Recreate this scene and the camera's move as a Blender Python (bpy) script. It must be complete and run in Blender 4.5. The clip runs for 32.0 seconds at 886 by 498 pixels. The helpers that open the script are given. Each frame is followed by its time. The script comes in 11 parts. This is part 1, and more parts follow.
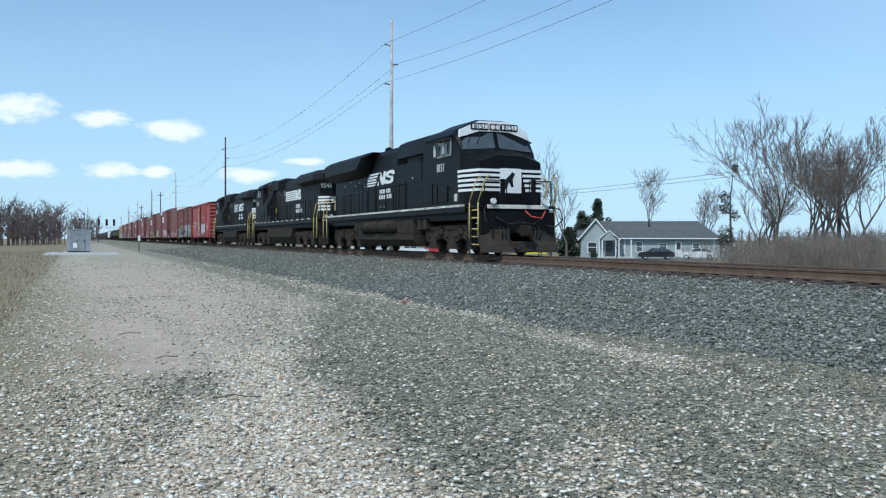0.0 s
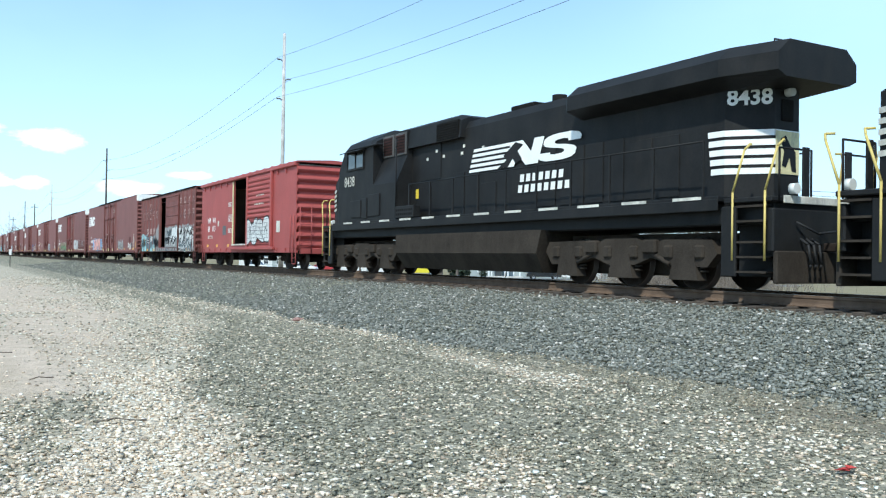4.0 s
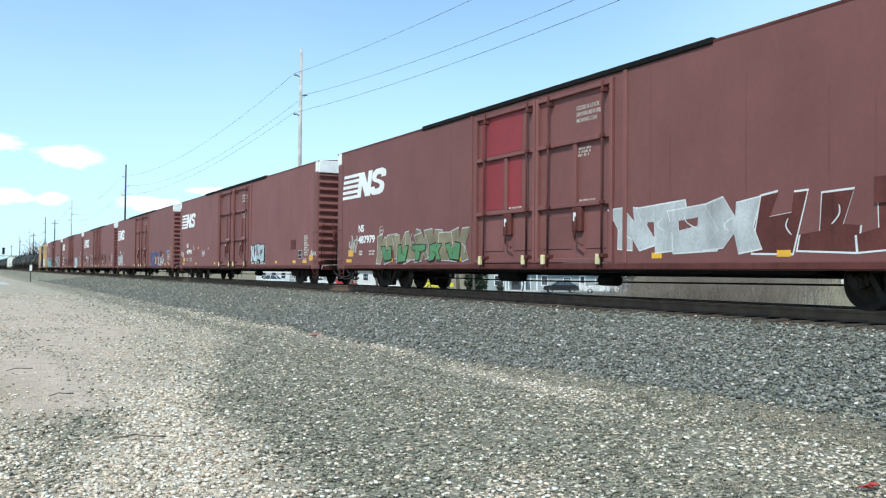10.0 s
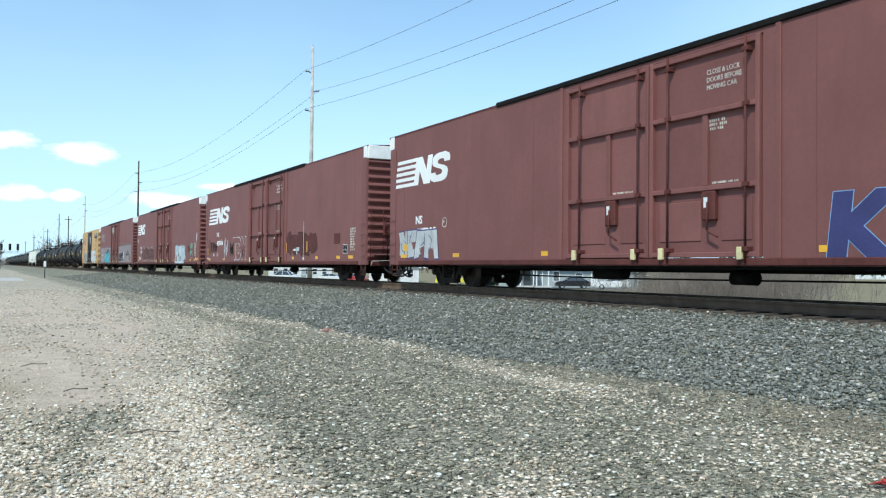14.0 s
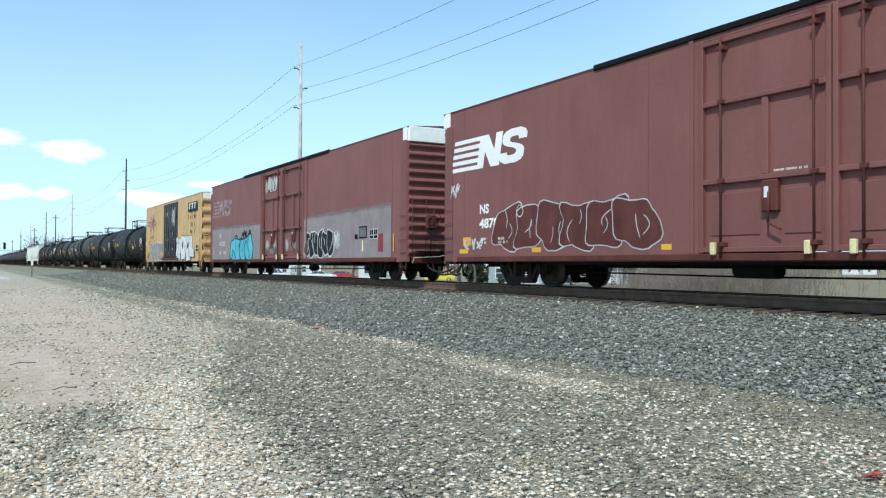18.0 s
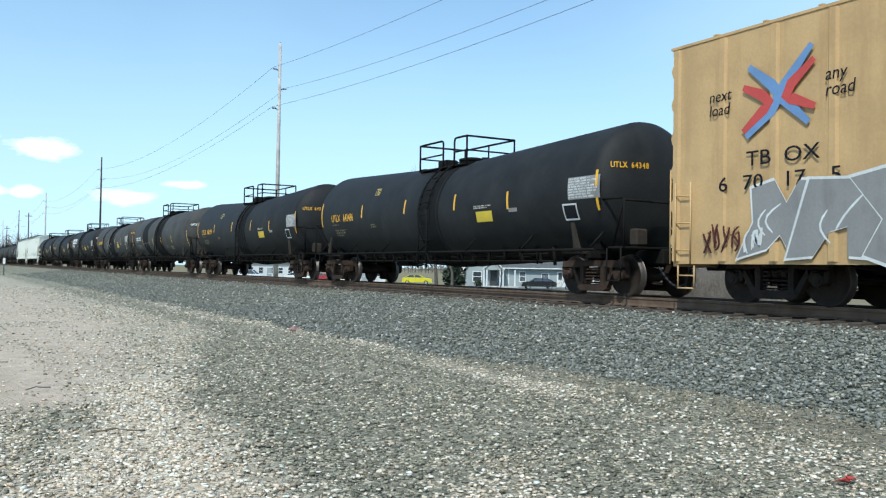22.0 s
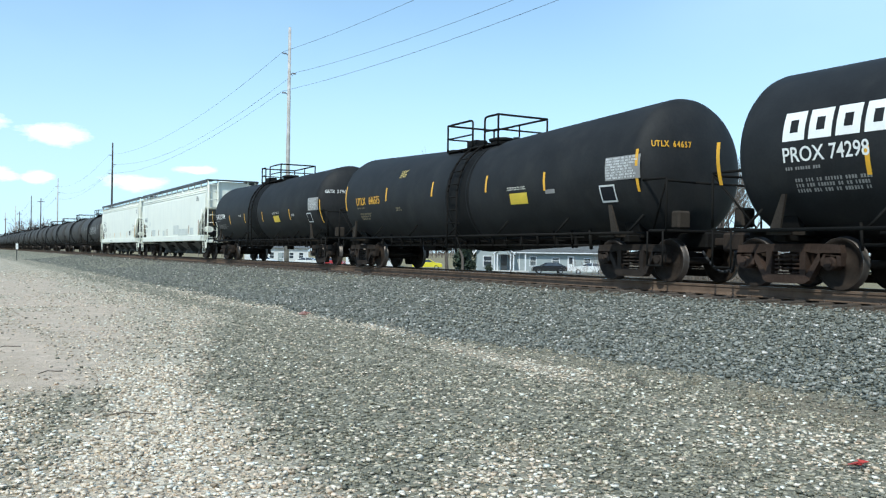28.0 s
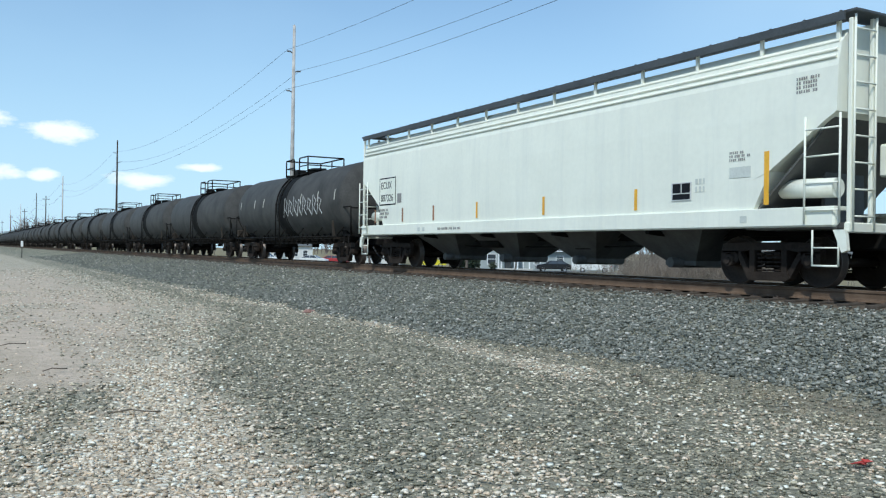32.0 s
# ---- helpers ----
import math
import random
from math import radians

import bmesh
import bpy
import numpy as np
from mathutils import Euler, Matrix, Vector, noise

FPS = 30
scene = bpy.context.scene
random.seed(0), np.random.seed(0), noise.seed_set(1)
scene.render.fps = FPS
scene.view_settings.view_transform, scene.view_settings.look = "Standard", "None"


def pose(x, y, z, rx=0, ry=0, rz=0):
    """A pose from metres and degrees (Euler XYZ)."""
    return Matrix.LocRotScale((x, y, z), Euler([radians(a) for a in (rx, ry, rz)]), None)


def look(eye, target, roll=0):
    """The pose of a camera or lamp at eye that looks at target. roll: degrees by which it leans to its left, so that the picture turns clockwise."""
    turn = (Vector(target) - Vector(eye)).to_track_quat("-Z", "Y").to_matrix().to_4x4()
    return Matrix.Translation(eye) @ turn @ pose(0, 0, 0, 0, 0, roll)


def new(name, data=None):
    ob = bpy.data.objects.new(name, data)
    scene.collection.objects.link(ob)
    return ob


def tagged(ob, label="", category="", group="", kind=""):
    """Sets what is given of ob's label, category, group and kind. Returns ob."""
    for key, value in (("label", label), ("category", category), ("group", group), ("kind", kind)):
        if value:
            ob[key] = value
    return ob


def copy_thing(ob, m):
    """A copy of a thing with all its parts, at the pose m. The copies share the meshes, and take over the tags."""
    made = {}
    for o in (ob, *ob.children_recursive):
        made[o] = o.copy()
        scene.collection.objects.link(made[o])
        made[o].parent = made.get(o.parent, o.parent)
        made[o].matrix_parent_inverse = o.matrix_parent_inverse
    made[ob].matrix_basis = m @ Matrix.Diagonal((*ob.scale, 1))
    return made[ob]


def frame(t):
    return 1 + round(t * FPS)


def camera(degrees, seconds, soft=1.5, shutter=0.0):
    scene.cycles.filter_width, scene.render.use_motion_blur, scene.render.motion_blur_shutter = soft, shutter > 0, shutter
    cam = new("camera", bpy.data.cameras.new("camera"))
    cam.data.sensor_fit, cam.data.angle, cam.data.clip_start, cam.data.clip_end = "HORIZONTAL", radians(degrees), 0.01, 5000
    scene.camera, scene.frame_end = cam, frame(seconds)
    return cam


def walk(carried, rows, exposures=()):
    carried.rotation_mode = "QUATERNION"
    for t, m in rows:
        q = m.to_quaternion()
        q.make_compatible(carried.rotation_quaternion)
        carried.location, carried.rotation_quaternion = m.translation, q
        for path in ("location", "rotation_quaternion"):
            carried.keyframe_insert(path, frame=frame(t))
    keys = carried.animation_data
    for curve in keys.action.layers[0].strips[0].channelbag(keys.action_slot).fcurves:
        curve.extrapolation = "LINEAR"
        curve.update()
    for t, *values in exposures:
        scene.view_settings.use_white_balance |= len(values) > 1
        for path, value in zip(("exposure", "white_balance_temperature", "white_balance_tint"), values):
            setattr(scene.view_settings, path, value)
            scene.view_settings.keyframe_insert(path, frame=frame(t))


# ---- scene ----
# World: rail top is z = 0, the track runs along y, the near car sides lie in x = 12.49.
EYE = 0.56          # camera height over the rail
XC = 14.04          # track centre line
SIDE = 1.55         # half width of a car

# seconds, yaw, pitch, roll of the camera, and its sway in the hand
VIEW = [
    (0, -22.46, -0.65, 0.12, 0.034, -0.197, 0.013), (0.5, -26.93, -0.77, 0.91, 0.085, -0.073, 0.021), (1, -31.26, -0.19, 1.16, 0.008, -0.046, -0.013),
    (1.5, -34.01, 0.27, 1.27, -0.069, -0.068, -0.035), (2, -33.63, 0.75, 0.93, -0.077, -0.049, -0.043), (2.5, -31.99, 0.70, 0.93, -0.048, -0.032, -0.023),
    (3, -30.19, 0.59, 0.73, -0.007, -0.027, -0.008), (3.5, -29.53, 0.54, 0.86, 0.015, -0.008, -0.003), (5.5, -30.40, 1.15, 0.68, 0.010, -0.007, -0.004),
    (6, -30.03, 1.03, 0.45, 0.006, -0.003, -0.005), (6.5, -29.52, 0.93, 0.37, 0.012, 0.005, 0.001), (7, -29.03, 1.13, 0.51, 0.016, -0.003, 0.007),
    (7.5, -28.73, 1.20, 0.56, 0.019, -0.006, 0.009), (8, -28.42, 1.19, 0.94, 0.011, -0.009, 0.007), (8.5, -28.20, 1.24, 0.60, 0.014, -0.003, 0.008),
    (9, -28.28, 1.40, 0.56, 0.017, -0.001, 0.012), (9.5, -28.43, 1.53, 0.69, 0.017, -0.012, 0.008), (10, -28.56, 1.53, 0.58, 0.011, -0.006, 0.010),
    (10.5, -28.36, 1.47, 0.55, 0.007, 0.006, 0.004), (11, -28.13, 1.29, 0.42, 0.014, 0.005, 0.009), (11.5, -27.89, 1.04, 0.47, 0.017, 0.016, 0.006),
    (12, -27.34, 1.24, 0.42, 0.014, 0.021, 0.003), (12.5, -27.17, 1.30, 0.59, 0.013, 0.001, 0.021), (13, -27.57, 1.41, 0.54, 0.014, -0.012, 0.011),
    (13.5, -27.74, 1.32, 0.52, 0.006, -0.019, 0.016), (15.5, -28.25, 1.18, 0.61, 0.005, -0.021, 0.005), (16, -28.54, 1.25, 0.47, -0.000, -0.012, 0.003),
    (16.5, -28.49, 1.37, 0.43, 0.001, -0.001, 0.003), (17, -28.42, 1.36, 0.59, 0.004, -0.004, 0.012), (17.5, -28.42, 1.31, 0.48, 0.003, 0.005, 0.007),
    (18, -28.51, 1.06, 0.31, -0.003, 0.000, 0.004), (18.5, -28.63, 0.80, 0.45, 0.000, 0.011, 0.006), (19, -28.68, 0.72, 0.52, 0.002, 0.020, 0.003),
    (19.5, -28.83, 0.96, 0.35, -0.009, 0.021, 0.001), (20, -28.78, 1.29, 0.70, -0.011, 0.002, 0.004), (20.5, -28.93, 1.30, 0.39, -0.011, -0.005, 0.004),
    (21, -29.26, 1.21, 0.58, -0.017, 0.006, -0.000), (21.5, -29.66, 1.21, 0.63, -0.016, 0.009, -0.003), (22, -30.00, 1.27, 0.91, -0.024, 0.008, 0.001),
    (22.5, -30.19, 1.03, 0.43, -0.019, 0.014, -0.006), (23, -30.12, 0.68, 0.30, -0.013, 0.026, -0.006), (23.5, -29.85, 0.65, 0.48, -0.006, 0.036, -0.007),
    (24, -29.52, 0.64, 0.58, -0.006, 0.030, -0.006), (24.5, -29.42, 0.75, 0.59, -0.003, 0.030, -0.007), (25, -29.40, 0.71, 0.61, -0.007, 0.033, -0.004),
    (25.5, -29.44, 0.62, 0.44, -0.007, 0.029, -0.002), (27.5, -29.35, 0.26, 0.91, -0.000, 0.037, -0.005), (28, -29.33, 0.25, 0.81, -0.005, 0.028, -0.008),
    (28.5, -29.37, 0.21, 0.75, -0.005, 0.031, -0.007), (29, -29.24, 0.26, 0.71, -0.003, 0.027, -0.007), (29.5, -29.29, 0.37, 0.60, -0.009, 0.026, -0.002),
    (30, -29.24, 0.23, 0.33, -0.001, 0.025, -0.005), (30.5, -29.31, 0.20, 0.36, 0.002, 0.026, -0.006), (31, -29.33, 0.20, 0.59, 0.000, 0.022, -0.011),
    (31.5, -29.09, 0.17, 0.79, 0.002, 0.031, -0.006), (32, -29.06, 0.11, 0.89, -0.003, 0.025, -0.004),
]

# seconds, metres that the train has gone
GONE = [
    (0, -138.05), (0.5, -130.55), (1, -123.05), (1.5, -115.48), (2, -107.90), (2.5, -100.25), (3, -92.55), (3.5, -84.82),
    (5.5, -53.64), (6, -45.94), (6.5, -38.18), (7, -30.52), (7.5, -22.90), (8, -15.24), (8.5, -7.65), (9, 0.00),
    (9.5, 7.63), (10, 15.34), (10.5, 23.08), (11, 30.75), (11.5, 38.49), (12, 46.11), (12.5, 53.69), (13, 61.19),
    (13.5, 68.73), (15.5, 99.47), (16, 107.14), (16.5, 114.70), (17, 122.26), (17.5, 130.07), (18, 137.74), (18.5, 144.97),
    (19, 152.39), (19.5, 160.20), (20, 167.98), (20.5, 175.62), (21, 183.18), (21.5, 190.86), (22, 198.32), (22.5, 205.99),
    (23, 213.71), (23.5, 221.42), (24, 229.17), (24.5, 237.09), (25, 244.95), (25.5, 252.59), (27.5, 283.20), (28, 290.86),
    (28.5, 298.54), (29, 306.26), (29.5, 314.05), (30, 321.78), (30.5, 329.46), (31, 337.23), (31.5, 344.93), (32, 352.67),
]


def view(yaw, pitch, roll, x, y, z):
    return pose(x, y, EYE + z, 0, 0, yaw) @ pose(0, 0, 0, 90 + pitch) @ pose(0, 0, 0, 0, 0, roll)


cam = camera(54.0, 32.0, soft=1.2)
walk(cam, [(row[0], view(*row[1:])) for row in VIEW],
     exposures=[(0.0, -0.32, 5750, 3), (0.5, -0.26, 5880, 2), (1.0, 0.0, 6150, 1), (2.0, 0.35, 6080, -1), (3.0, 0.35, 6000, 0), (6.0, 0.2, 6170, 1), (9.0, 0.17, 6150, 1), (13.0, 0.08, 6100, 1),
                (19.0, 0.09, 6100, 1), (21.0, 0.03, 6100, 1), (24.0, 0.07, 6090, 0), (28.0, 0.07, 6100, 1), (30.0, 0.02, 6070, 1), (31.0, -0.1, 6030, 2), (32.0, -0.24, 6000, 2)])

# ---- light ----
SUN_EL, SUN_AZ = 48.0, 231.0        # degrees; azimuth clockwise from +y
world = bpy.data.worlds.new("sky")
scene.world = world
world.use_nodes = True


def make_sky():
    nt = world.node_tree
    nt.nodes.clear()
    N, L = nt.nodes.new, nt.links.new
    out, bg = N("ShaderNodeOutputWorld"), N("ShaderNodeBackground")
    sky = N("ShaderNodeTexSky")
    sky.sky_type, sky.sun_disc = "NISHITA", False
    sky.sun_elevation, sky.sun_rotation = radians(SUN_EL), radians(SUN_AZ)
    sky.altitude, sky.air_density, sky.dust_density, sky.ozone_density = 100, 1.0, 0.15, 1.0
    tc = N("ShaderNodeTexCoord")
    # cumulus low over the track's far end: direction, half width, half height
    clouds = [(1.1, 7.3, 1.9, 0.7), (5.2, 6.8, 2.6, 0.75), (1.6, 4.2, 2.2, 0.6), (4.3, 4.2, 1.2, 0.5), (9.8, 4.0, 2.4, 0.65),
              (-3.7, 7.7, 2.6, 1.0), (-3.4, 4.1, 2.4, 0.7), (13.5, 5.0, 1.6, 0.35), (-8.0, 5.5, 3.0, 1.0)]
    total = None
    for az, el, w, h in clouds:
        a, e = radians(az), radians(el)
        d = (math.sin(a) * math.cos(e), math.cos(a) * math.cos(e), math.sin(e))
        sub, mul, ln = N("ShaderNodeVectorMath"), N("ShaderNodeVectorMath"), N("ShaderNodeVectorMath")
        sub.operation, mul.operation, ln.operation = "SUBTRACT", "MULTIPLY", "LENGTH"
        sub.inputs[1].default_value = d
        mul.inputs[1].default_value = (1 / radians(w), 1.0, 1 / radians(h))
        L(tc.outputs["Generated"], sub.inputs[0])
        L(sub.outputs[0], mul.inputs[0])
        L(mul.outputs[0], ln.inputs[0])
        m = N("ShaderNodeMapRange")
        m.inputs[1].default_value, m.inputs[2].default_value = 1.5, 0.0
        L(ln.outputs["Value"], m.inputs[0])
        if total is None:
            total = m.outputs[0]
        else:
            mx = N("ShaderNodeMath")
            mx.operation = "MAXIMUM"
            L(total, mx.inputs[0])
            L(m.outputs[0], mx.inputs[1])
            total = mx.outputs[0]
    st = N("ShaderNodeVectorMath")
    st.operation = "MULTIPLY"
    st.inputs[1].default_value = (1.0, 1.0, 2.2)
    L(tc.outputs["Generated"], st.inputs[0])
    nz = N("ShaderNodeTexNoise")
    nz.inputs["Scale"].default_value, nz.inputs["Detail"].default_value, nz.inputs["Roughness"].default_value = 34, 6, 0.6
    L(st.outputs[0], nz.inputs["Vector"])
    add = N("ShaderNodeMath")
    add.operation = "MULTIPLY_ADD"
    add.inputs[1].default_value, add.inputs[2].default_value = 0.9, -0.62
    L(total, add.inputs[0])
    ad2 = N("ShaderNodeMath")
    ad2.operation = "ADD"
    L(add.outputs[0], ad2.inputs[0])
    L(nz.outputs["Fac"], ad2.inputs[1])
    den = N("ShaderNodeMapRange")
    den.inputs[1].default_value, den.inputs[2].default_value = 0.24, 0.56
    L(ad2.outputs[0], den.inputs[0])
    # thin high haze in soft streaks
    hz = N("ShaderNodeTexNoise")
    hz.inputs["Scale"].default_value, hz.inputs["Detail"].default_value = 2.3, 5
    L(st.outputs[0], hz.inputs["Vector"])
    hr = N("ShaderNodeMapRange")
    hr.inputs[1].default_value, hr.inputs[2].default_value, hr.inputs[3].default_value, hr.inputs[4].default_value = 0.45, 0.8, 0.0, 0.14
    L(hz.outputs["Fac"], hr.inputs[0])
    m1, m2 = N("ShaderNodeMix"), N("ShaderNodeMix")
    m1.data_type = m2.data_type = "RGBA"
    m1.inputs[7].default_value = (6.2, 7.3, 8.2, 1)
    m2.inputs[7].default_value = (8.4, 8.5, 8.6, 1)
    # one wide thin veil of cloud, high over the track's end
    a, e = radians(54), radians(19)
    vs, vm, vl, vr, vx = N("ShaderNodeVectorMath"), N("ShaderNodeVectorMath"), N("ShaderNodeVectorMath"), N("ShaderNodeMapRange"), N("ShaderNodeMath")
    vs.operation, vm.operation, vl.operation, vx.operation = "SUBTRACT", "MULTIPLY", "LENGTH", "MULTIPLY_ADD"
    vs.inputs[1].default_value = (math.sin(a) * math.cos(e), math.cos(a) * math.cos(e), math.sin(e))
    vm.inputs[1].default_value = (1 / radians(13), 1 / radians(13), 1 / radians(9))
    vr.interpolation_type = "SMOOTHSTEP"
    vr.inputs[1].default_value, vr.inputs[2].default_value, vr.inputs[3].default_value, vr.inputs[4].default_value = 1.5, 0.0, 0.0, 0.95
    L(tc.outputs["Generated"], vs.inputs[0])
    L(vs.outputs[0], vm.inputs[0])
    L(vm.outputs[0], vl.inputs[0])
    L(vl.outputs["Value"], vr.inputs[0])
    L(vr.outputs[0], vx.inputs[0])
    L(hz.outputs["Fac"], vx.inputs[1])
    L(hr.outputs[0], vx.inputs[2])
    L(vx.outputs[0], m1.inputs[0])
    L(sky.outputs[0], m1.inputs[6])
    L(den.outputs[0], m2.inputs[0])
    # pale blue haze low over the land
    sz = N("ShaderNodeSeparateXYZ")
    L(tc.outputs["Generated"], sz.inputs[0])
    low = N("ShaderNodeMapRange")
    low.interpolation_type = "SMOOTHSTEP"
    low.inputs[1].default_value, low.inputs[2].default_value, low.inputs[3].default_value, low.inputs[4].default_value = -0.02, 0.32, 0.86, 0.2
    L(sz.outputs[2], low.inputs[0])
    m3 = N("ShaderNodeMix")
    m3.data_type = "RGBA"
    m3.inputs[7].default_value = (4.6, 5.8, 6.9, 1)
    L(low.outputs[0], m3.inputs[0])
    L(m1.outputs[2], m3.inputs[6])
    # the clear cyan of a dry spring sky
    tint = N("ShaderNodeVectorMath")
    tint.operation = "MULTIPLY"
    tint.inputs[1].default_value = (0.945, 1.025, 1.085)
    L(m3.outputs[2], tint.inputs[0])
    L(tint.outputs[0], m2.inputs[6])
    L(m2.outputs[2], bg.inputs[0])
    bg.inputs[1].default_value = 0.15
    L(bg.outputs[0], out.inputs[0])


make_sky()
sun = new("sun", bpy.data.lights.new("sun", "SUN"))
sun.data.energy, sun.data.angle, sun.data.color = 3.3, radians(0.6), (1.0, 0.95, 0.88)
_a, _e = radians(SUN_AZ), radians(SUN_EL)
SUNWARD = Vector((math.sin(_a) * math.cos(_e), math.cos(_a) * math.cos(_e), math.sin(_e)))
sun.matrix_world = look(SUNWARD * 100, (0, 0, 0))

# ---- tools ----


class Shape:
    """Collects simple solids into one mesh."""

    def __init__(self):
        self.v, self.f, self.s = [], [], []

    def add(self, verts, faces, smooth=False):
        n = len(self.v)
        self.v += [tuple(p) for p in verts]
        self.f += [tuple(i + n for i in f) for f in faces]
        self.s += [smooth] * len(faces)
        return self

    def box(self, x0, x1, y0, y1, z0, z1):
        p = [(x, y, z) for z in (z0, z1) for y in (y0, y1) for x in (x0, x1)]
        return self.add(p, [(0, 2, 3, 1), (4, 5, 7, 6), (0, 1, 5, 4), (2, 6, 7, 3), (0, 4, 6, 2), (1, 3, 7, 5)])

    def block(self, x0, x1, y0, y1, z0, z1, c=0.01):
        """A box with chamfered edges."""
        xs, ys, zs = (x0, x1), (y0, y1), (z0, z1)
        c = min(c, 0.45 * min(abs(x1 - x0), abs(y1 - y0), abs(z1 - z0)))
        p, idx = [], {}
        for i in (0, 1):
            for j in (0, 1):
                for k in (0, 1):
                    for a in (0, 1, 2):
                        q = [xs[i], ys[j], zs[k]]
                        for b, s in ((0, i), (1, j), (2, k)):
                            if b != a:
                                q[b] += c if s == 0 else -c
                        idx[i, j, k, a] = len(p)
                        p.append(q)
        f = []
        for a in (0, 1, 2):
            b, d = [n for n in (0, 1, 2) if n != a]
            for s in (0, 1):
                ring = []
                for u, w in ((0, 0), (1, 0), (1, 1), (0, 1)):
                    key = [0, 0, 0]
                    key[a], key[b], key[d] = s, u, w
                    ring.append(idx[(*key, a)])
                f.append(ring if (s == 1) != (a == 1) else ring[::-1])
        for a in (0, 1, 2):
            b, d = [n for n in (0, 1, 2) if n != a]
            for u in (0, 1):
                for w in (0, 1):
                    k0, k1 = [0, 0, 0], [0, 0, 0]
                    k0[a], k1[a] = 0, 1
                    k0[b] = k1[b] = u
                    k0[d] = k1[d] = w
                    ring = [idx[(*k0, b)], idx[(*k1, b)], idx[(*k1, d)], idx[(*k0, d)]]
                    f.append(ring)
        for i in (0, 1):
            for j in (0, 1):
                for k in (0, 1):
                    f.append([idx[i, j, k, 0], idx[i, j, k, 1], idx[i, j, k, 2]])
        return self.add(p, f)

    def prism(self, poly, axis, a0, a1, smooth=False):
        """A polygon in the two other axes (in x, y, z order), drawn out along the axis."""
        n, p = len(poly), []
        for a in (a0, a1):
            for u, w in poly:
                p.append({"x": (a, u, w), "y": (u, a, w), "z": (u, w, a)}[axis])
        f = [(i, (i + 1) % n, n + (i + 1) % n, n + i) for i in range(n)]
        self.add(p, f, smooth)
        m = len(self.v) - 2 * n
        self.f += [tuple(range(m, m + n))[::-1], tuple(range(m + n, m + 2 * n))]
        self.s += [False, False]
        return self

    def rod(self, p0, p1, r0, r1=None, n=8, smooth=True, caps=True):
        p0, p1 = Vector(p0), Vector(p1)
        r1 = r0 if r1 is None else r1
        d = (p1 - p0).normalized()
        a = d.orthogonal().normalized()
        b = d.cross(a)
        p = []
        for q, r in ((p0, r0), (p1, r1)):
            for i in range(n):
                t = 2 * math.pi * i / n
                p.append(q + (a * math.cos(t) + b * math.sin(t)) * r)
        self.add(p, [(i, (i + 1) % n, n + (i + 1) % n, n + i) for i in range(n)], smooth)
        if caps:
            m = len(self.v) - 2 * n
            self.f += [tuple(range(m, m + n))[::-1], tuple(range(m + n, m + 2 * n))]
            self.s += [False, False]
        return self

    def path(self, pts, r, n=6):
        pts = [Vector(p) for p in pts]
        for a, b in zip(pts, pts[1:]):
            self.rod(a, b, r, n=n)
        return self

    def lathe(self, prof, axis="x", n=24, at=(0, 0, 0)):
        """prof: (along, radius) turned round the axis."""
        k, p = len(prof), []
        for i in range(n):
            t = 2 * math.pi * i / n
            c, s = math.cos(t), math.sin(t)
            for h, r in prof:
                q = {"x": (h, r * c, r * s), "y": (r * c, h, r * s), "z": (r * c, r * s, h)}[axis]
                p.append((q[0] + at[0], q[1] + at[1], q[2] + at[2]))
        f = []
        for i in range(n):
            j = (i + 1) % n
            for q in range(k - 1):
                f.append((i * k + q, j * k + q, j * k + q + 1, i * k + q + 1))
        return self.add(p, f, True)

    def loft(self, rings, caps=True, smooth=False):
        n, p = len(rings[0]), []
        for r in rings:
            p += list(r)
        f = []
        for a in range(len(rings) - 1):
            for i in range(n):
                j = (i + 1) % n
                f.append((a * n + i, a * n + j, a * n + n + j, a * n + n + i))
        self.add(p, f, smooth)
        if caps:
            m = len(self.v) - len(p)
            self.f += [tuple(range(m, m + n))[::-1], tuple(range(m + len(p) - n, m + len(p)))]
            self.s += [False, False]
        return self

    def mesh(self, name):
        me = bpy.data.meshes.new(name)
        me.from_pydata(self.v, [], self.f)
        me.polygons.foreach_set("use_smooth", self.s)
        bm = bmesh.new()
        bm.from_mesh(me)
        bmesh.ops.recalc_face_normals(bm, faces=bm.faces)
        bm.to_mesh(me)
        bm.free()
        return me


def part(name, shape, material, parent, label="", at=None):
    me = shape if isinstance(shape, bpy.types.Mesh) else shape.mesh(name)
    if not me.materials:
        me.materials.append(material)
    ob = new(name, me)
    ob.parent = parent
    if at is not None:
        ob.matrix_basis = at
    if label:
        ob["label"] = label
    return ob


def thing(name, label, category, group="", kind="", at=None):
    ob = new(name)
    ob.empty_display_size = 0.3
    if at is not None:
        ob.matrix_basis = at
    return tagged(ob, label, category, group, kind)


def solid(name, shape, material, label, category, group="", kind="", at=None):
    me = shape if isinstance(shape, bpy.types.Mesh) else shape.mesh(name)
    if not me.materials:
        me.materials.append(material)
    ob = new(name, me)
    if at is not None:
        ob.matrix_basis = at
    return tagged(ob, label, category, group, kind)


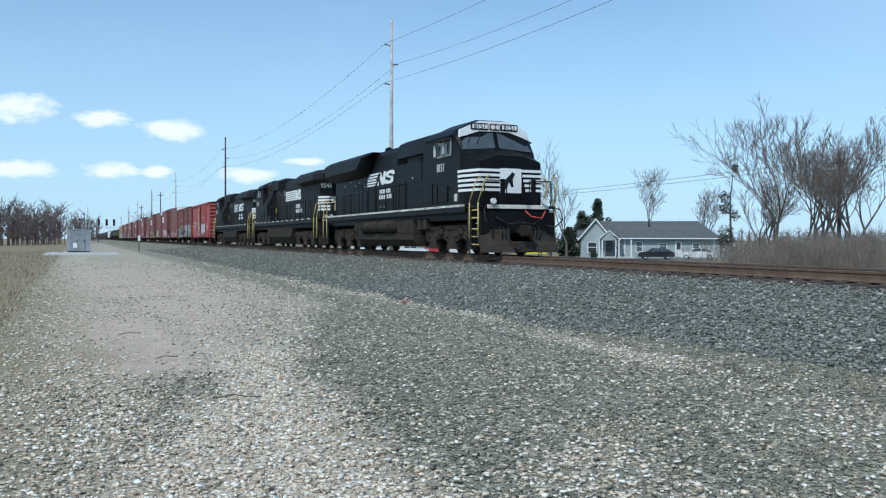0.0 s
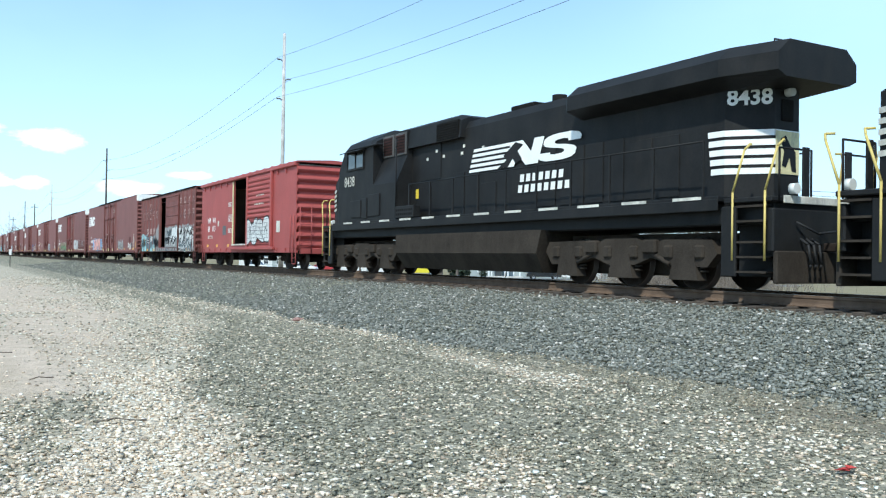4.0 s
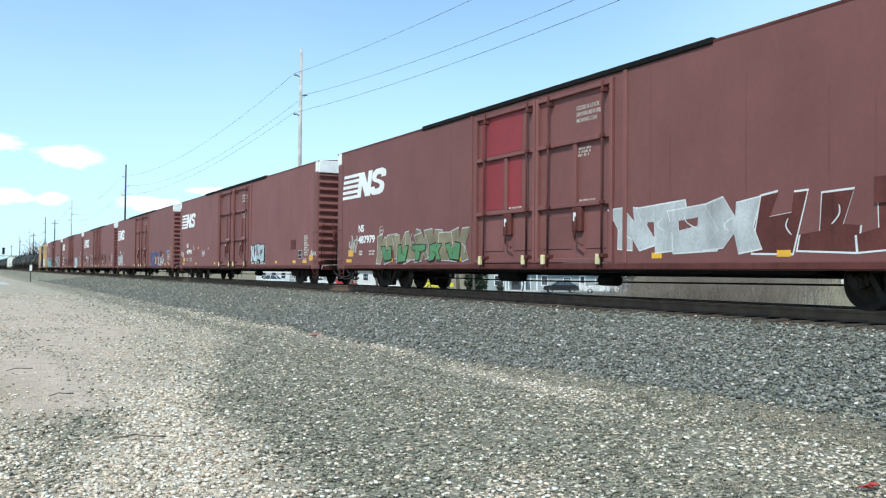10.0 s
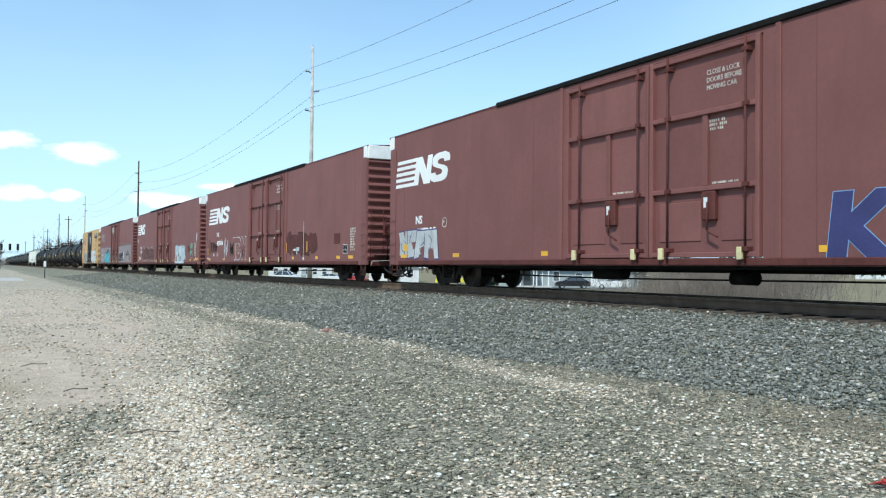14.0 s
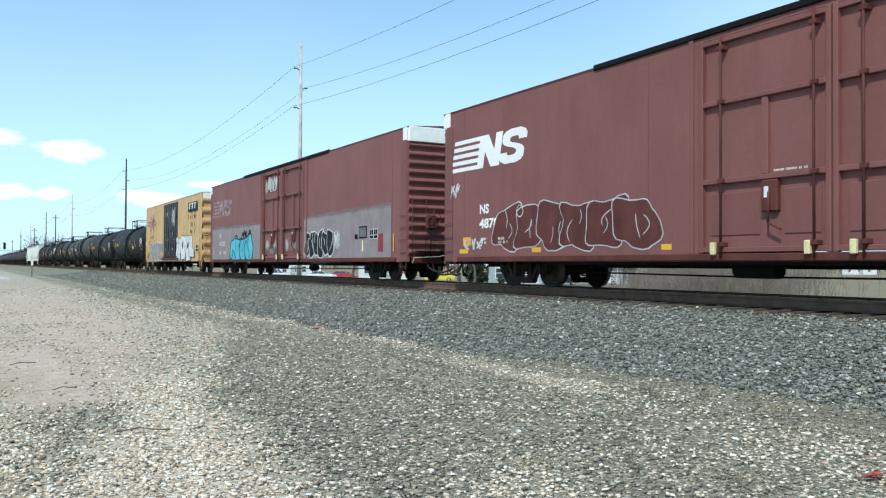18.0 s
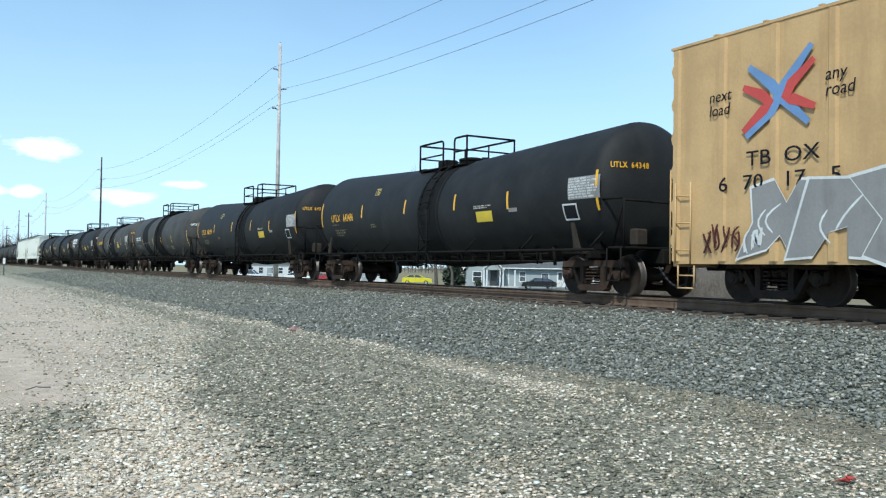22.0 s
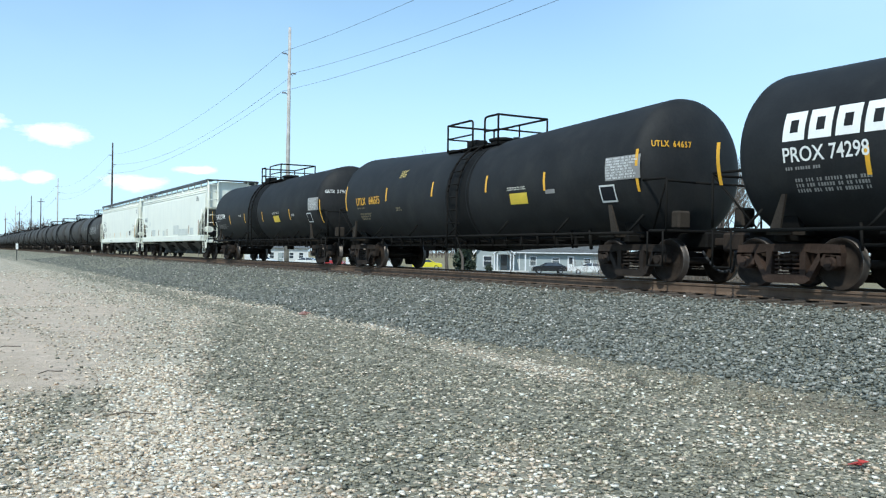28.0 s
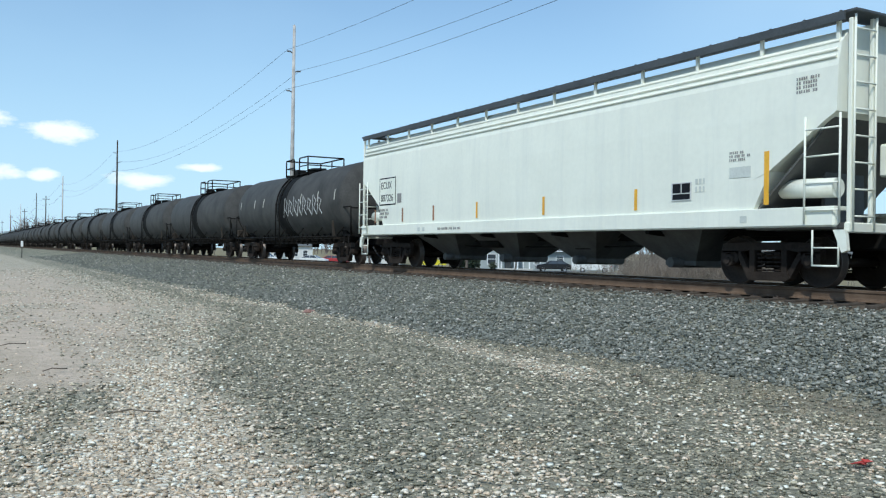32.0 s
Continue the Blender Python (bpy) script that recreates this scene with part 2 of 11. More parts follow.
def letters(text, size, grow=0.0, squeeze=1.0, shear=0.0, deep=0.002, align="LEFT"):
    """A mesh of the built-in font, lying in its x-y plane."""
    cu = bpy.data.curves.new("lettering", "FONT")
    cu.body, cu.size, cu.offset, cu.extrude, cu.shear, cu.resolution_u = text, size, grow, deep, shear, 3
    cu.align_x = align
    ob = bpy.data.objects.new("lettering", cu)
    me = bpy.data.meshes.new_from_object(ob)
    if squeeze != 1.0:
        for v in me.vertices:
            v.co.x *= squeeze
    bpy.data.objects.remove(ob)
    bpy.data.curves.remove(cu)
    return me


# turns a mesh that lies in x-y so that it reads from the camera's side of a car
FACE = Matrix(((0, 0, -1, 0), (-1, 0, 0, 0), (0, 1, 0, 0), (0, 0, 0, 1)))


def on_side(y, z, x=-SIDE - 0.004, lift=0.0):
    return Matrix.Translation((x - lift, y, z)) @ FACE


def rgb(c):
    return (c[0], c[1], c[2], 1.0)


def mat(name, base, rough=0.6, metal=0.0, vary=0.15, scale=1.5, grime=None, grime_at=(0.5, 0.75), grime_scale=(1.2, 1.2, 0.35),
        bump=0.0, bump_scale=60.0, spec=0.5, each=0.0, emit=None):
    """Paint or bare surface: broad tone changes, streaky grime, fine grain."""
    m = bpy.data.materials.new(name)
    m.use_nodes = True
    nt = m.node_tree
    N, L = nt.nodes.new, nt.links.new
    bs = nt.nodes["Principled BSDF"]
    bs.inputs["Roughness"].default_value, bs.inputs["Metallic"].default_value = rough, metal
    bs.inputs["Specular IOR Level"].default_value = spec
    tc = N("ShaderNodeTexCoord")
    nz = N("ShaderNodeTexNoise")
    nz.inputs["Scale"].default_value, nz.inputs["Detail"].default_value = scale, 5
    L(tc.outputs["Object"], nz.inputs["Vector"])
    fine = N("ShaderNodeTexNoise")
    fine.inputs["Scale"].default_value, fine.inputs["Detail"].default_value = scale * 14, 3
    L(tc.outputs["Object"], fine.inputs["Vector"])
    r1 = N("ShaderNodeMapRange")
    r1.inputs[1].default_value, r1.inputs[2].default_value, r1.inputs[3].default_value, r1.inputs[4].default_value = 0.3, 0.7, 1 - vary, 1 + vary
    L(nz.outputs["Fac"], r1.inputs[0])
    r2 = N("ShaderNodeMapRange")
    r2.inputs[1].default_value, r2.inputs[2].default_value, r2.inputs[3].default_value, r2.inputs[4].default_value = 0.3, 0.7, 1 - vary * 0.5, 1 + vary * 0.5
    L(fine.outputs["Fac"], r2.inputs[0])
    mm = N("ShaderNodeMath")
    mm.operation = "MULTIPLY"
    L(r1.outputs[0], mm.inputs[0])
    L(r2.outputs[0], mm.inputs[1])
    val = mm.outputs[0]
    if each:
        oi = N("ShaderNodeObjectInfo")
        r3 = N("ShaderNodeMapRange")
        r3.inputs[3].default_value, r3.inputs[4].default_value = 1 - each, 1 + each
        L(oi.outputs["Random"], r3.inputs[0])
        m3 = N("ShaderNodeMath")
        m3.operation = "MULTIPLY"
        L(val, m3.inputs[0])
        L(r3.outputs[0], m3.inputs[1])
        val = m3.outputs[0]
    mix = N("ShaderNodeVectorMath")
    mix.operation = "SCALE"
    mix.inputs[0].default_value = base[:3]
    L(val, mix.inputs["Scale"])
    col = mix.outputs[0]
    if grime is not None:
        mp = N("ShaderNodeMapping")
        mp.inputs["Scale"].default_value = grime_scale
        L(tc.outputs["Object"], mp.inputs[0])
        g = N("ShaderNodeTexNoise")
        g.inputs["Scale"].default_value, g.inputs["Detail"].default_value, g.inputs["Roughness"].default_value = 2.0, 7, 0.65
        L(mp.outputs[0], g.inputs["Vector"])
        gr = N("ShaderNodeMapRange")
        gr.inputs[1].default_value, gr.inputs[2].default_value, gr.inputs[4].default_value = grime_at[0], grime_at[1], 0.85
        L(g.outputs["Fac"], gr.inputs[0])
        mc = N("ShaderNodeMix")
        mc.data_type = "RGBA"
        mc.inputs[7].default_value = rgb(grime)
        L(gr.outputs[0], mc.inputs[0])
        L(col, mc.inputs[6])
        col = mc.outputs[2]
    L(col, bs.inputs["Base Color"])
    if bump:
        bn, bp = N("ShaderNodeTexNoise"), N("ShaderNodeBump")
        bn.inputs["Scale"].default_value, bn.inputs["Detail"].default_value = bump_scale, 4
        L(tc.outputs["Object"], bn.inputs["Vector"])
        bp.inputs["Strength"].default_value, bp.inputs["Distance"].default_value = bump, 0.02
        L(bn.outputs["Fac"], bp.inputs["Height"])
        L(bp.outputs[0], bs.inputs["Normal"])
    if emit:
        bs.inputs["Emission Color"].default_value, bs.inputs["Emission Strength"].default_value = rgb(emit[0]), emit[1]
    return m


# ---- materials ----
M_BLACK = mat("locomotive_black", (0.0055, 0.006, 0.007), 0.5, vary=0.25, grime=(0.018, 0.016, 0.014), grime_at=(0.5, 0.9), spec=0.16)
M_BLACK2 = mat("dusty_locomotive_black", (0.015, 0.0148, 0.015), 0.6, vary=0.25, grime=(0.027, 0.024, 0.021), grime_at=(0.48, 0.85), spec=0.2)
M_TRUCK = mat("grimy_cast_steel", (0.032, 0.025, 0.021), 0.85, vary=0.35, grime=(0.05, 0.036, 0.027), grime_at=(0.45, 0.8), bump=0.3, bump_scale=30, spec=0.12)
M_LTRUCK = mat("dusty_grey_steel", (0.043, 0.035, 0.028), 0.85, vary=0.3, grime=(0.06, 0.048, 0.038), grime_at=(0.45, 0.8), bump=0.3, bump_scale=30, spec=0.12)
M_RUSTTRUCK = mat("rusty_cast_steel", (0.052, 0.034, 0.026), 0.9, vary=0.35, grime=(0.03, 0.024, 0.02), grime_at=(0.5, 0.8), bump=0.3, bump_scale=30, spec=0.12)
M_WHEEL = mat("wheel_steel", (0.038, 0.028, 0.022), 0.75, 0.2, vary=0.3, grime=(0.08, 0.055, 0.038), grime_at=(0.5, 0.8), spec=0.2)
M_TREAD = mat("worn_tread", (0.11, 0.095, 0.085), 0.5, 0.7, vary=0.1)
# underframe paint; also the painted-in shade inside the open boxcars
M_UNDER = mat("underframe_and_shade_black", (0.012, 0.011, 0.01), 0.85, vary=0.3, spec=0.12)
M_WHITE = mat("white_paint", (0.88, 0.87, 0.83), 0.5, vary=0.05, grime=(0.72, 0.69, 0.63), grime_at=(0.58, 0.9))
M_CAP = mat("peeling_white_paint", (0.87, 0.86, 0.82), 0.65, vary=0.08, scale=4, grime=(0.5, 0.42, 0.36), grime_at=(0.64, 0.78), grime_scale=(4, 4, 3))
M_CREAM = mat("worn_cream_paint", (0.66, 0.63, 0.55), 0.6, vary=0.2, grime=(0.25, 0.22, 0.19), grime_at=(0.48, 0.7))
M_YELLOW = mat("safety_yellow", (0.72, 0.52, 0.05), 0.5, vary=0.1)
M_RAILYEL = mat("handrail_yellow", (0.6, 0.46, 0.14), 0.5, vary=0.15)
M_ORANGE = mat("reflector_yellow", (0.8, 0.42, 0.03), 0.4, vary=0.1)
M_OXIDE = mat("oxide_red_brown", (0.212, 0.086, 0.077), 0.6, vary=0.08, scale=0.7, grime=(0.172, 0.068, 0.06), grime_at=(0.5, 0.85), grime_scale=(1.2, 1.2, 0.25), bump=0.2, bump_scale=1.3, each=0.1, spec=0.25)
M_SEAM = mat("oxide_seam", (0.17, 0.06, 0.052), 0.65, vary=0.15)
M_OXDARK = mat("oxide_brown_dark", (0.12, 0.042, 0.036), 0.65, vary=0.2, grime=(0.06, 0.025, 0.02), grime_at=(0.5, 0.8), grime_scale=(1.5, 1.5, 0.2), spec=0.12)
M_RED = mat("boxcar_red", (0.35, 0.07, 0.062), 0.6, vary=0.1, scale=0.7, grime=(0.22, 0.055, 0.05), grime_at=(0.55, 0.9), grime_scale=(1.5, 1.5, 0.15))
M_BROWN = mat("boxcar_brown", (0.172, 0.055, 0.046), 0.7, vary=0.2, grime=(0.13, 0.05, 0.04), grime_at=(0.55, 0.8), grime_scale=(1.2, 1.2, 0.2))
M_TTX = mat("boxcar_yellow", (0.56, 0.36, 0.165), 0.55, vary=0.1, grime=(0.4, 0.24, 0.1), grime_at=(0.52, 0.85), grime_scale=(1.5, 1.5, 0.15))
M_DOORBLK = mat("door_black", (0.022, 0.022, 0.024), 0.5, vary=0.3, grime=(0.08, 0.075, 0.07), grime_at=(0.55, 0.85))
M_MAUVE = mat("mauve_grey_overpaint", (0.28, 0.232, 0.234), 0.6, vary=0.12, grime=(0.22, 0.15, 0.145), grime_at=(0.45, 0.75), grime_scale=(1.5, 1.5, 0.3))
M_GREYPATCH = mat("grey_overpaint", (0.27, 0.26, 0.25), 0.6, vary=0.1, grime=(0.19, 0.17, 0.16), grime_at=(0.5, 0.8))
M_TANK = mat("tank_black", (0.0165, 0.017, 0.0178), 0.66, vary=0.25, grime=(0.04, 0.038, 0.034), grime_at=(0.5, 0.95), grime_scale=(1, 0.7, 0.5), spec=0.28)
M_TANK2 = mat("tank_black_dusty", (0.058, 0.056, 0.053), 0.7, vary=0.3, grime=(0.09, 0.086, 0.078), grime_at=(0.45, 0.85), grime_scale=(1, 0.7, 0.5), spec=0.28)
M_SOOT = mat("soot_stain", (0.016, 0.016, 0.016), 0.75, vary=0.3, spec=0.1)
M_HOP = mat("hopper_light_grey", (0.87, 0.87, 0.76), 0.5, vary=0.04, scale=0.6, grime=(0.74, 0.75, 0.68), grime_at=(0.5, 0.85), grime_scale=(1.5, 1.5, 0.12))
M_WORN = mat("worn_letter_pink", (0.5, 0.36, 0.32), 0.7, vary=0.25, grime=(0.24, 0.1, 0.085), grime_at=(0.55, 0.7), grime_scale=(3, 3, 3))
M_SLATE = mat("spray_slate", (0.09, 0.13, 0.15), 0.6, vary=0.2)
M_OUTLET = mat("outlet_grey", (0.09, 0.09, 0.086), 0.6, vary=0.2, grime=(0.04, 0.04, 0.037), grime_at=(0.4, 0.7))
# body grey darkened, with the shade below the end slopes in its colour
M_HOPDK = mat("hopper_shaded_grey", (0.1, 0.1, 0.095), 0.6, vary=0.15)
M_HOPPATCH = mat("hopper_grey_patch", (0.62, 0.64, 0.59), 0.6, vary=0.12)
M_RUSTMARK = mat("faded_orange_mark", (0.32, 0.15, 0.07), 0.6, vary=0.3)
M_GRATE = mat("galvanised_grating", (0.09, 0.095, 0.1), 0.6, 0.4, vary=0.2)
M_SCREEN = mat("sooty_red_screen", (0.04, 0.019, 0.017), 0.8, vary=0.3, spec=0.1)
M_SCREENRIM = mat("dull_screen_rim", (0.085, 0.082, 0.08), 0.7, vary=0.3, spec=0.2)
M_PANE = mat("cab_window_glass", (0.07, 0.08, 0.085), 0.12, 0.0, vary=0.2, spec=0.9)
M_LAMP = mat("headlight_glass", (0.7, 0.7, 0.66), 0.15, 0.0, vary=0.05)
M_INNER = mat("boxcar_lining", (0.330, 0.315, 0.262), 0.8, vary=0.15, grime=(0.2, 0.19, 0.15), grime_at=(0.45, 0.8))
M_TAN = mat("pale_yellow_edge", (0.75, 0.66, 0.36), 0.5, vary=0.2, grime=(0.3, 0.27, 0.2), grime_at=(0.55, 0.8))
M_GREY = mat("plate_grey", (0.12, 0.12, 0.125), 0.6, vary=0.2)
M_PINK = mat("spray_pink", (0.72, 0.36, 0.34), 0.6, vary=0.15, grime=(0.72, 0.5, 0.22), grime_at=(0.5, 0.65), grime_scale=(1, 1, 1))
M_SKYBLUE = mat("spray_sky_blue", (0.24, 0.42, 0.66), 0.6, vary=0.15)
M_PALETEAL = mat("spray_pale_teal", (0.32, 0.56, 0.58), 0.6, vary=0.2, grime=(0.2, 0.36, 0.38), grime_at=(0.5, 0.75))
M_TEAL = mat("spray_teal", (0.1, 0.47, 0.55), 0.6, vary=0.2)
M_FROST = mat("spray_frost", (0.52, 0.58, 0.6), 0.6, vary=0.25, grime=(0.38, 0.44, 0.48), grime_at=(0.48, 0.7))
M_MINT = mat("spray_mint", (0.16, 0.42, 0.27), 0.6, vary=0.2)
M_GREEN = mat("spray_green", (0.1, 0.24, 0.1), 0.6, vary=0.2)
M_NAVY = mat("spray_violet_blue", (0.045, 0.045, 0.15), 0.6, vary=0.2)
M_SILVER = mat("spray_silver", (0.5, 0.5, 0.49), 0.5, vary=0.2, grime=(0.28, 0.26, 0.25), grime_at=(0.5, 0.75))
M_OLIVE = mat("spray_olive", (0.24, 0.2, 0.12), 0.7, vary=0.3)
M_INK = mat("spray_black", (0.015, 0.016, 0.02), 0.6, vary=0.2, spec=0.12)
M_CHALK = mat("spray_white", (0.68, 0.68, 0.66), 0.6, vary=0.15)
M_FADED = mat("faded_lettering", (0.36, 0.3, 0.29), 0.65, vary=0.2, grime=(0.17, 0.05, 0.042), grime_at=(0.42, 0.6), grime_scale=(2, 2, 2))
M_BANDBLUE = mat("band_blue", (0.16, 0.28, 0.5), 0.6, vary=0.1)
M_BANDRED = mat("band_red", (0.55, 0.07, 0.06), 0.6, vary=0.1)
M_REDPAINT = mat("patch_red", (0.26, 0.03, 0.035), 0.6, vary=0.1)
M_RUBBER = mat("hose_rubber", (0.015, 0.015, 0.016), 0.7, vary=0.2)
M_GALV = mat("grey_steel", (0.3, 0.31, 0.31), 0.5, 0.3, vary=0.15)
M_RAIL = mat("rusty_rail", (0.15, 0.102, 0.072), 0.9, vary=0.2, scale=4, grime=(0.11, 0.074, 0.052), grime_at=(0.45, 0.7), bump=0.2, spec=0.1)
M_HEAD = mat("rail_head", (0.32, 0.30, 0.28), 0.35, 0.9, vary=0.1)
M_TIE = mat("weathered_tie", (0.07, 0.055, 0.043), 0.95, vary=0.3, scale=3, grime=(0.13, 0.1, 0.075), grime_at=(0.5, 0.75), bump=0.5, each=0.25)
M_SPIKE = mat("rust_brown_plate", (0.1, 0.072, 0.055), 0.9, vary=0.3)

# ---- rolling stock: car space has y along the track (the train heads to -y), z up from the rail, -x is the camera's side ----
MOVED = []          # (car, middle along the train)


def wheel_mesh(r):
    s = Shape()
    s.rod((-0.98, 0, 0), (0.98, 0, 0), 0.075, n=10)
    for e in (-1, 1):
        prof = [(e * 0.835, 0.10), (e * 0.80, 0.14), (e * 0.775, 0.2), (e * 0.765, r - 0.09), (e * 0.825, r - 0.06), (e * 0.83, r - 0.01)]
        s.lathe(prof, "x", 28)
        s.lathe([(e * 0.69, 0.12), (e * 0.72, 0.2), (e * 0.715, r - 0.07), (e * 0.695, r - 0.05), (e * 0.69, r + 0.02), (e * 0.70, r + 0.03)], "x", 28)
    n = len(s.f)
    for e in (-1, 1):
        s.lathe([(e * 0.83, r - 0.01), (e * 0.825, r), (e * 0.73, r + 0.003), (e * 0.70, r + 0.03)], "x", 28)
    me = s.mesh("wheelset")
    me.materials.append(M_WHEEL)
    me.materials.append(M_TREAD)
    for i, p in enumerate(me.polygons):
        p.material_index = 1 if i >= n else 0
    return me


WHEEL = wheel_mesh(0.457)
LWHEEL = wheel_mesh(0.533)


def wheelset(truck, y, r):
    ob = part("wheelset", WHEEL if r < 0.5 else LWHEEL, M_WHEEL, truck, at=pose(0, y, r))
    return ob


def side_frame_mesh():
    """Cast three-piece truck side, 0.13 thick, in y-z."""
    s = Shape()
    a, b = -0.07, 0.07
    s.prism([(-1.12, 0.60), (-1.08, 0.78), (-0.6, 0.80), (0.6, 0.80), (1.08, 0.78), (1.12, 0.60), (0.7, 0.62), (0.42, 0.66), (-0.42, 0.66), (-0.7, 0.62)], "x", a, b)
    for e in (-1, 1):
        s.prism([(e * 0.78, 0.64), (e * 0.66, 0.62), (e * 0.38, 0.2), (e * 0.48, 0.14)], "x", a, b)
        s.prism([(e * 0.42, 0.68), (e * 0.30, 0.68), (e * 0.30, 0.24), (e * 0.42, 0.24)], "x", a * 1.2, b * 1.2)
        s.prism([(e * 1.12, 0.64), (e * 1.10, 0.42), (e * 1.03, 0.42), (e * 1.02, 0.6), (e * 0.80, 0.6), (e * 0.79, 0.42), (e * 0.72, 0.42), (e * 0.7, 0.64)], "x", a, b)
        s.rod((-0.13, e * 0.91, 0.457), (0.12, e * 0.91, 0.457), 0.115, n=14)
        s.rod((-0.16, e * 0.91, 0.457), (-0.13, e * 0.91, 0.457), 0.07, n=10)
    s.prism([(-0.5, 0.16), (-0.4, 0.10), (0.4, 0.10), (0.5, 0.16), (0.42, 0.26), (-0.42, 0.26)], "x", a * 1.3, b * 1.3)
    for y in (-0.19, 0.0, 0.19):
        for k in range(5):
            s.rod((0, y, 0.27 + k * 0.075), (0, y, 0.305 + k * 0.075), 0.085, n=10)
    return s.mesh("side_frame")


SIDE_FRAME = side_frame_mesh()


def freight_truck(car, y, material=None):
    material = material or M_TRUCK
    s = Shape()
    s.prism([(-1.0, 0.5), (-0.4, 0.36), (0.4, 0.36), (1.0, 0.5), (1.0, 0.62), (0.4, 0.68), (-0.4, 0.68), (-1.0, 0.62)], "y", -0.2, 0.2)
    s.rod((0, 0, 0.6), (0, 0, 0.8), 0.2, n=14)
    s.rod((-0.6, -0.45, 0.36), (0.6, -0.45, 0.36), 0.04)
    s.rod((-0.6, 0.45, 0.36), (0.6, 0.45, 0.36), 0.04)
    t = part("truck", s, material, car, at=pose(0, y, 0))
    for e in (-1, 1):
        me = SIDE_FRAME if material is M_TRUCK else frame_mesh(material)
        part("side_frame", me, material, t, at=pose(e * 1.0, 0, 0))
        wheelset(t, e * 0.91, 0.457)
    return t


SIDES_BY_PAINT = {}


def frame_mesh(material):
    if material.name not in SIDES_BY_PAINT:
        SIDES_BY_PAINT[material.name] = SIDE_FRAME.copy()
        SIDES_BY_PAINT[material.name].materials.clear()
    return SIDES_BY_PAINT[material.name]


def coupler(car, y, e, z=0.86):
    """Knuckle coupler with its shank and air hose; e is the way it points."""
    s = Shape()
    s.block(-0.08, 0.08, min(y, y - e * 0.75), max(y, y - e * 0.75), z - 0.08, z + 0.08, 0.02)
    s.block(-0.2, 0.17, min(y - e * 0.12, y + e * 0.16), max(y - e * 0.12, y + e * 0.16), z - 0.2, z + 0.19, 0.05)
    s.block(0.02, 0.19, min(y, y + e * 0.2), max(y, y + e * 0.2), z - 0.13, z + 0.13, 0.04)
    part("coupler", s, M_TRUCK, car)
    h = Shape()
    pts = []
    for k in range(9):
        t = k / 8
        pts.append((-0.55 + 0.35 * t, y - e * 0.3 + e * 0.46 * t, z - 0.12 - 0.5 * math.sin(math.pi * min(1, t * 0.62 + 0.05))))
    h.path(pts, 0.03, 6)
    part("air_hose", h, M_RUBBER, car)


def ladder(car, x, y0, y1, z0, z1, step=0.38, material=None, along="y", r=0.014, name="ladder"):
    s = Shape()
    n = max(2, int((z1 - z0) / step))
    p = (lambda t, z: (x, t, z)) if along == "y" else (lambda t, z: (t, x, z))
    s.rod(p(y0, z0), p(y0, z1), r * 1.3, n=6)
    s.rod(p(y1, z0), p(y1, z1), r * 1.3, n=6)
    for k in range(n):
        z = z0 + (k + 0.5) * (z1 - z0) / n
        s.rod(p(y0, z), p(y1, z), r, n=6)
    return part(name, s, material or M_OXIDE, car)


def step_iron(car, y, w, z0, z1, x, material):
    s = Shape()
    s.path([(x, y - w / 2, z1), (x, y - w / 2, z0), (x, y + w / 2, z0), (x, y + w / 2, z1)], 0.018, 6)
    s.rod((x, y - w / 2, (z0 + z1) / 2), (x, y + w / 2, (z0 + z1) / 2), 0.014, n=6)
    return part("step", s, material, car)


def words(car, text, y, z, size, material, name="lettering", squeeze=0.9, x=None, lift=0.0, grow=0.004, shear=0.0):
    """Lettering with its left end at y, base at z."""
    me = letters(text, size * 1.39, grow * size, squeeze, shear, 0.0015)
    return part(name, me, material, car, at=on_side(y, z, -SIDE - 0.004 if x is None else x, lift))


def print_marks(w, h, rows, seed):
    """Characters of print too small to read, as little marks: (from, to, low, high)."""
    rnd = random.Random(seed)
    rh = h / rows
    for k in range(rows):
        a, end = 0.0, w * rnd.uniform(0.72, 1.0)
        cw = rh * 0.5
        left = rnd.randint(2, 6)
        while a + cw <= end + 1e-6:
            wide = cw * rnd.uniform(0.6, 1.0)
            yield a, a + wide, h - (k + 0.84) * rh, h - (k + 0.16) * rh
            a += cw * 1.28
            left -= 1
            if left <= 0:
                left = rnd.randint(2, 6)
                a += cw * 1.1


def bars(car, y, z, w, h, rows, material, x=None, seed=1, name="small_print"):
    """Print too small to read: broken bars."""
    xx = -SIDE - 0.003 if x is None else x
    s = Shape()
    for a, b, lo, hi in print_marks(w, h, rows, seed):
        s.box(xx - 0.003, xx, y - b, y - a, z + lo, z + hi)
    return part(name, s, material, car)


def plate(car, y, z, w, h, material, name="placard", x=None, t=0.012):
    xx = -SIDE - 0.002 if x is None else x
    return part(name, Shape().block(xx - t, xx, y - w, y, z, z + h, 0.004), material, car)


def stencil(car, y, z, w, h, x=None):
    """Black stencil panel with a white border and print."""
    xx = -SIDE - 0.002 if x is None else x
    p = part("stencil_panel", Shape().block(xx - 0.006, xx, y - w, y, z, z + h, 0.002), M_CHALK, car)
    s = Shape()
    m, g = 0.07 * w, 0.06 * h
    s.box(xx - 0.009, xx - 0.006, y - w * 0.47, y - m, z + h * 0.42, z + h - g)
    s.box(xx - 0.009, xx - 0.006, y - w + m, y - w * 0.53, z + h * 0.42, z + h - g)
    s.box(xx - 0.009, xx - 0.006, y - w + m, y - m, z + g, z + h * 0.36)
    part("print_field", s, M_INK, p)


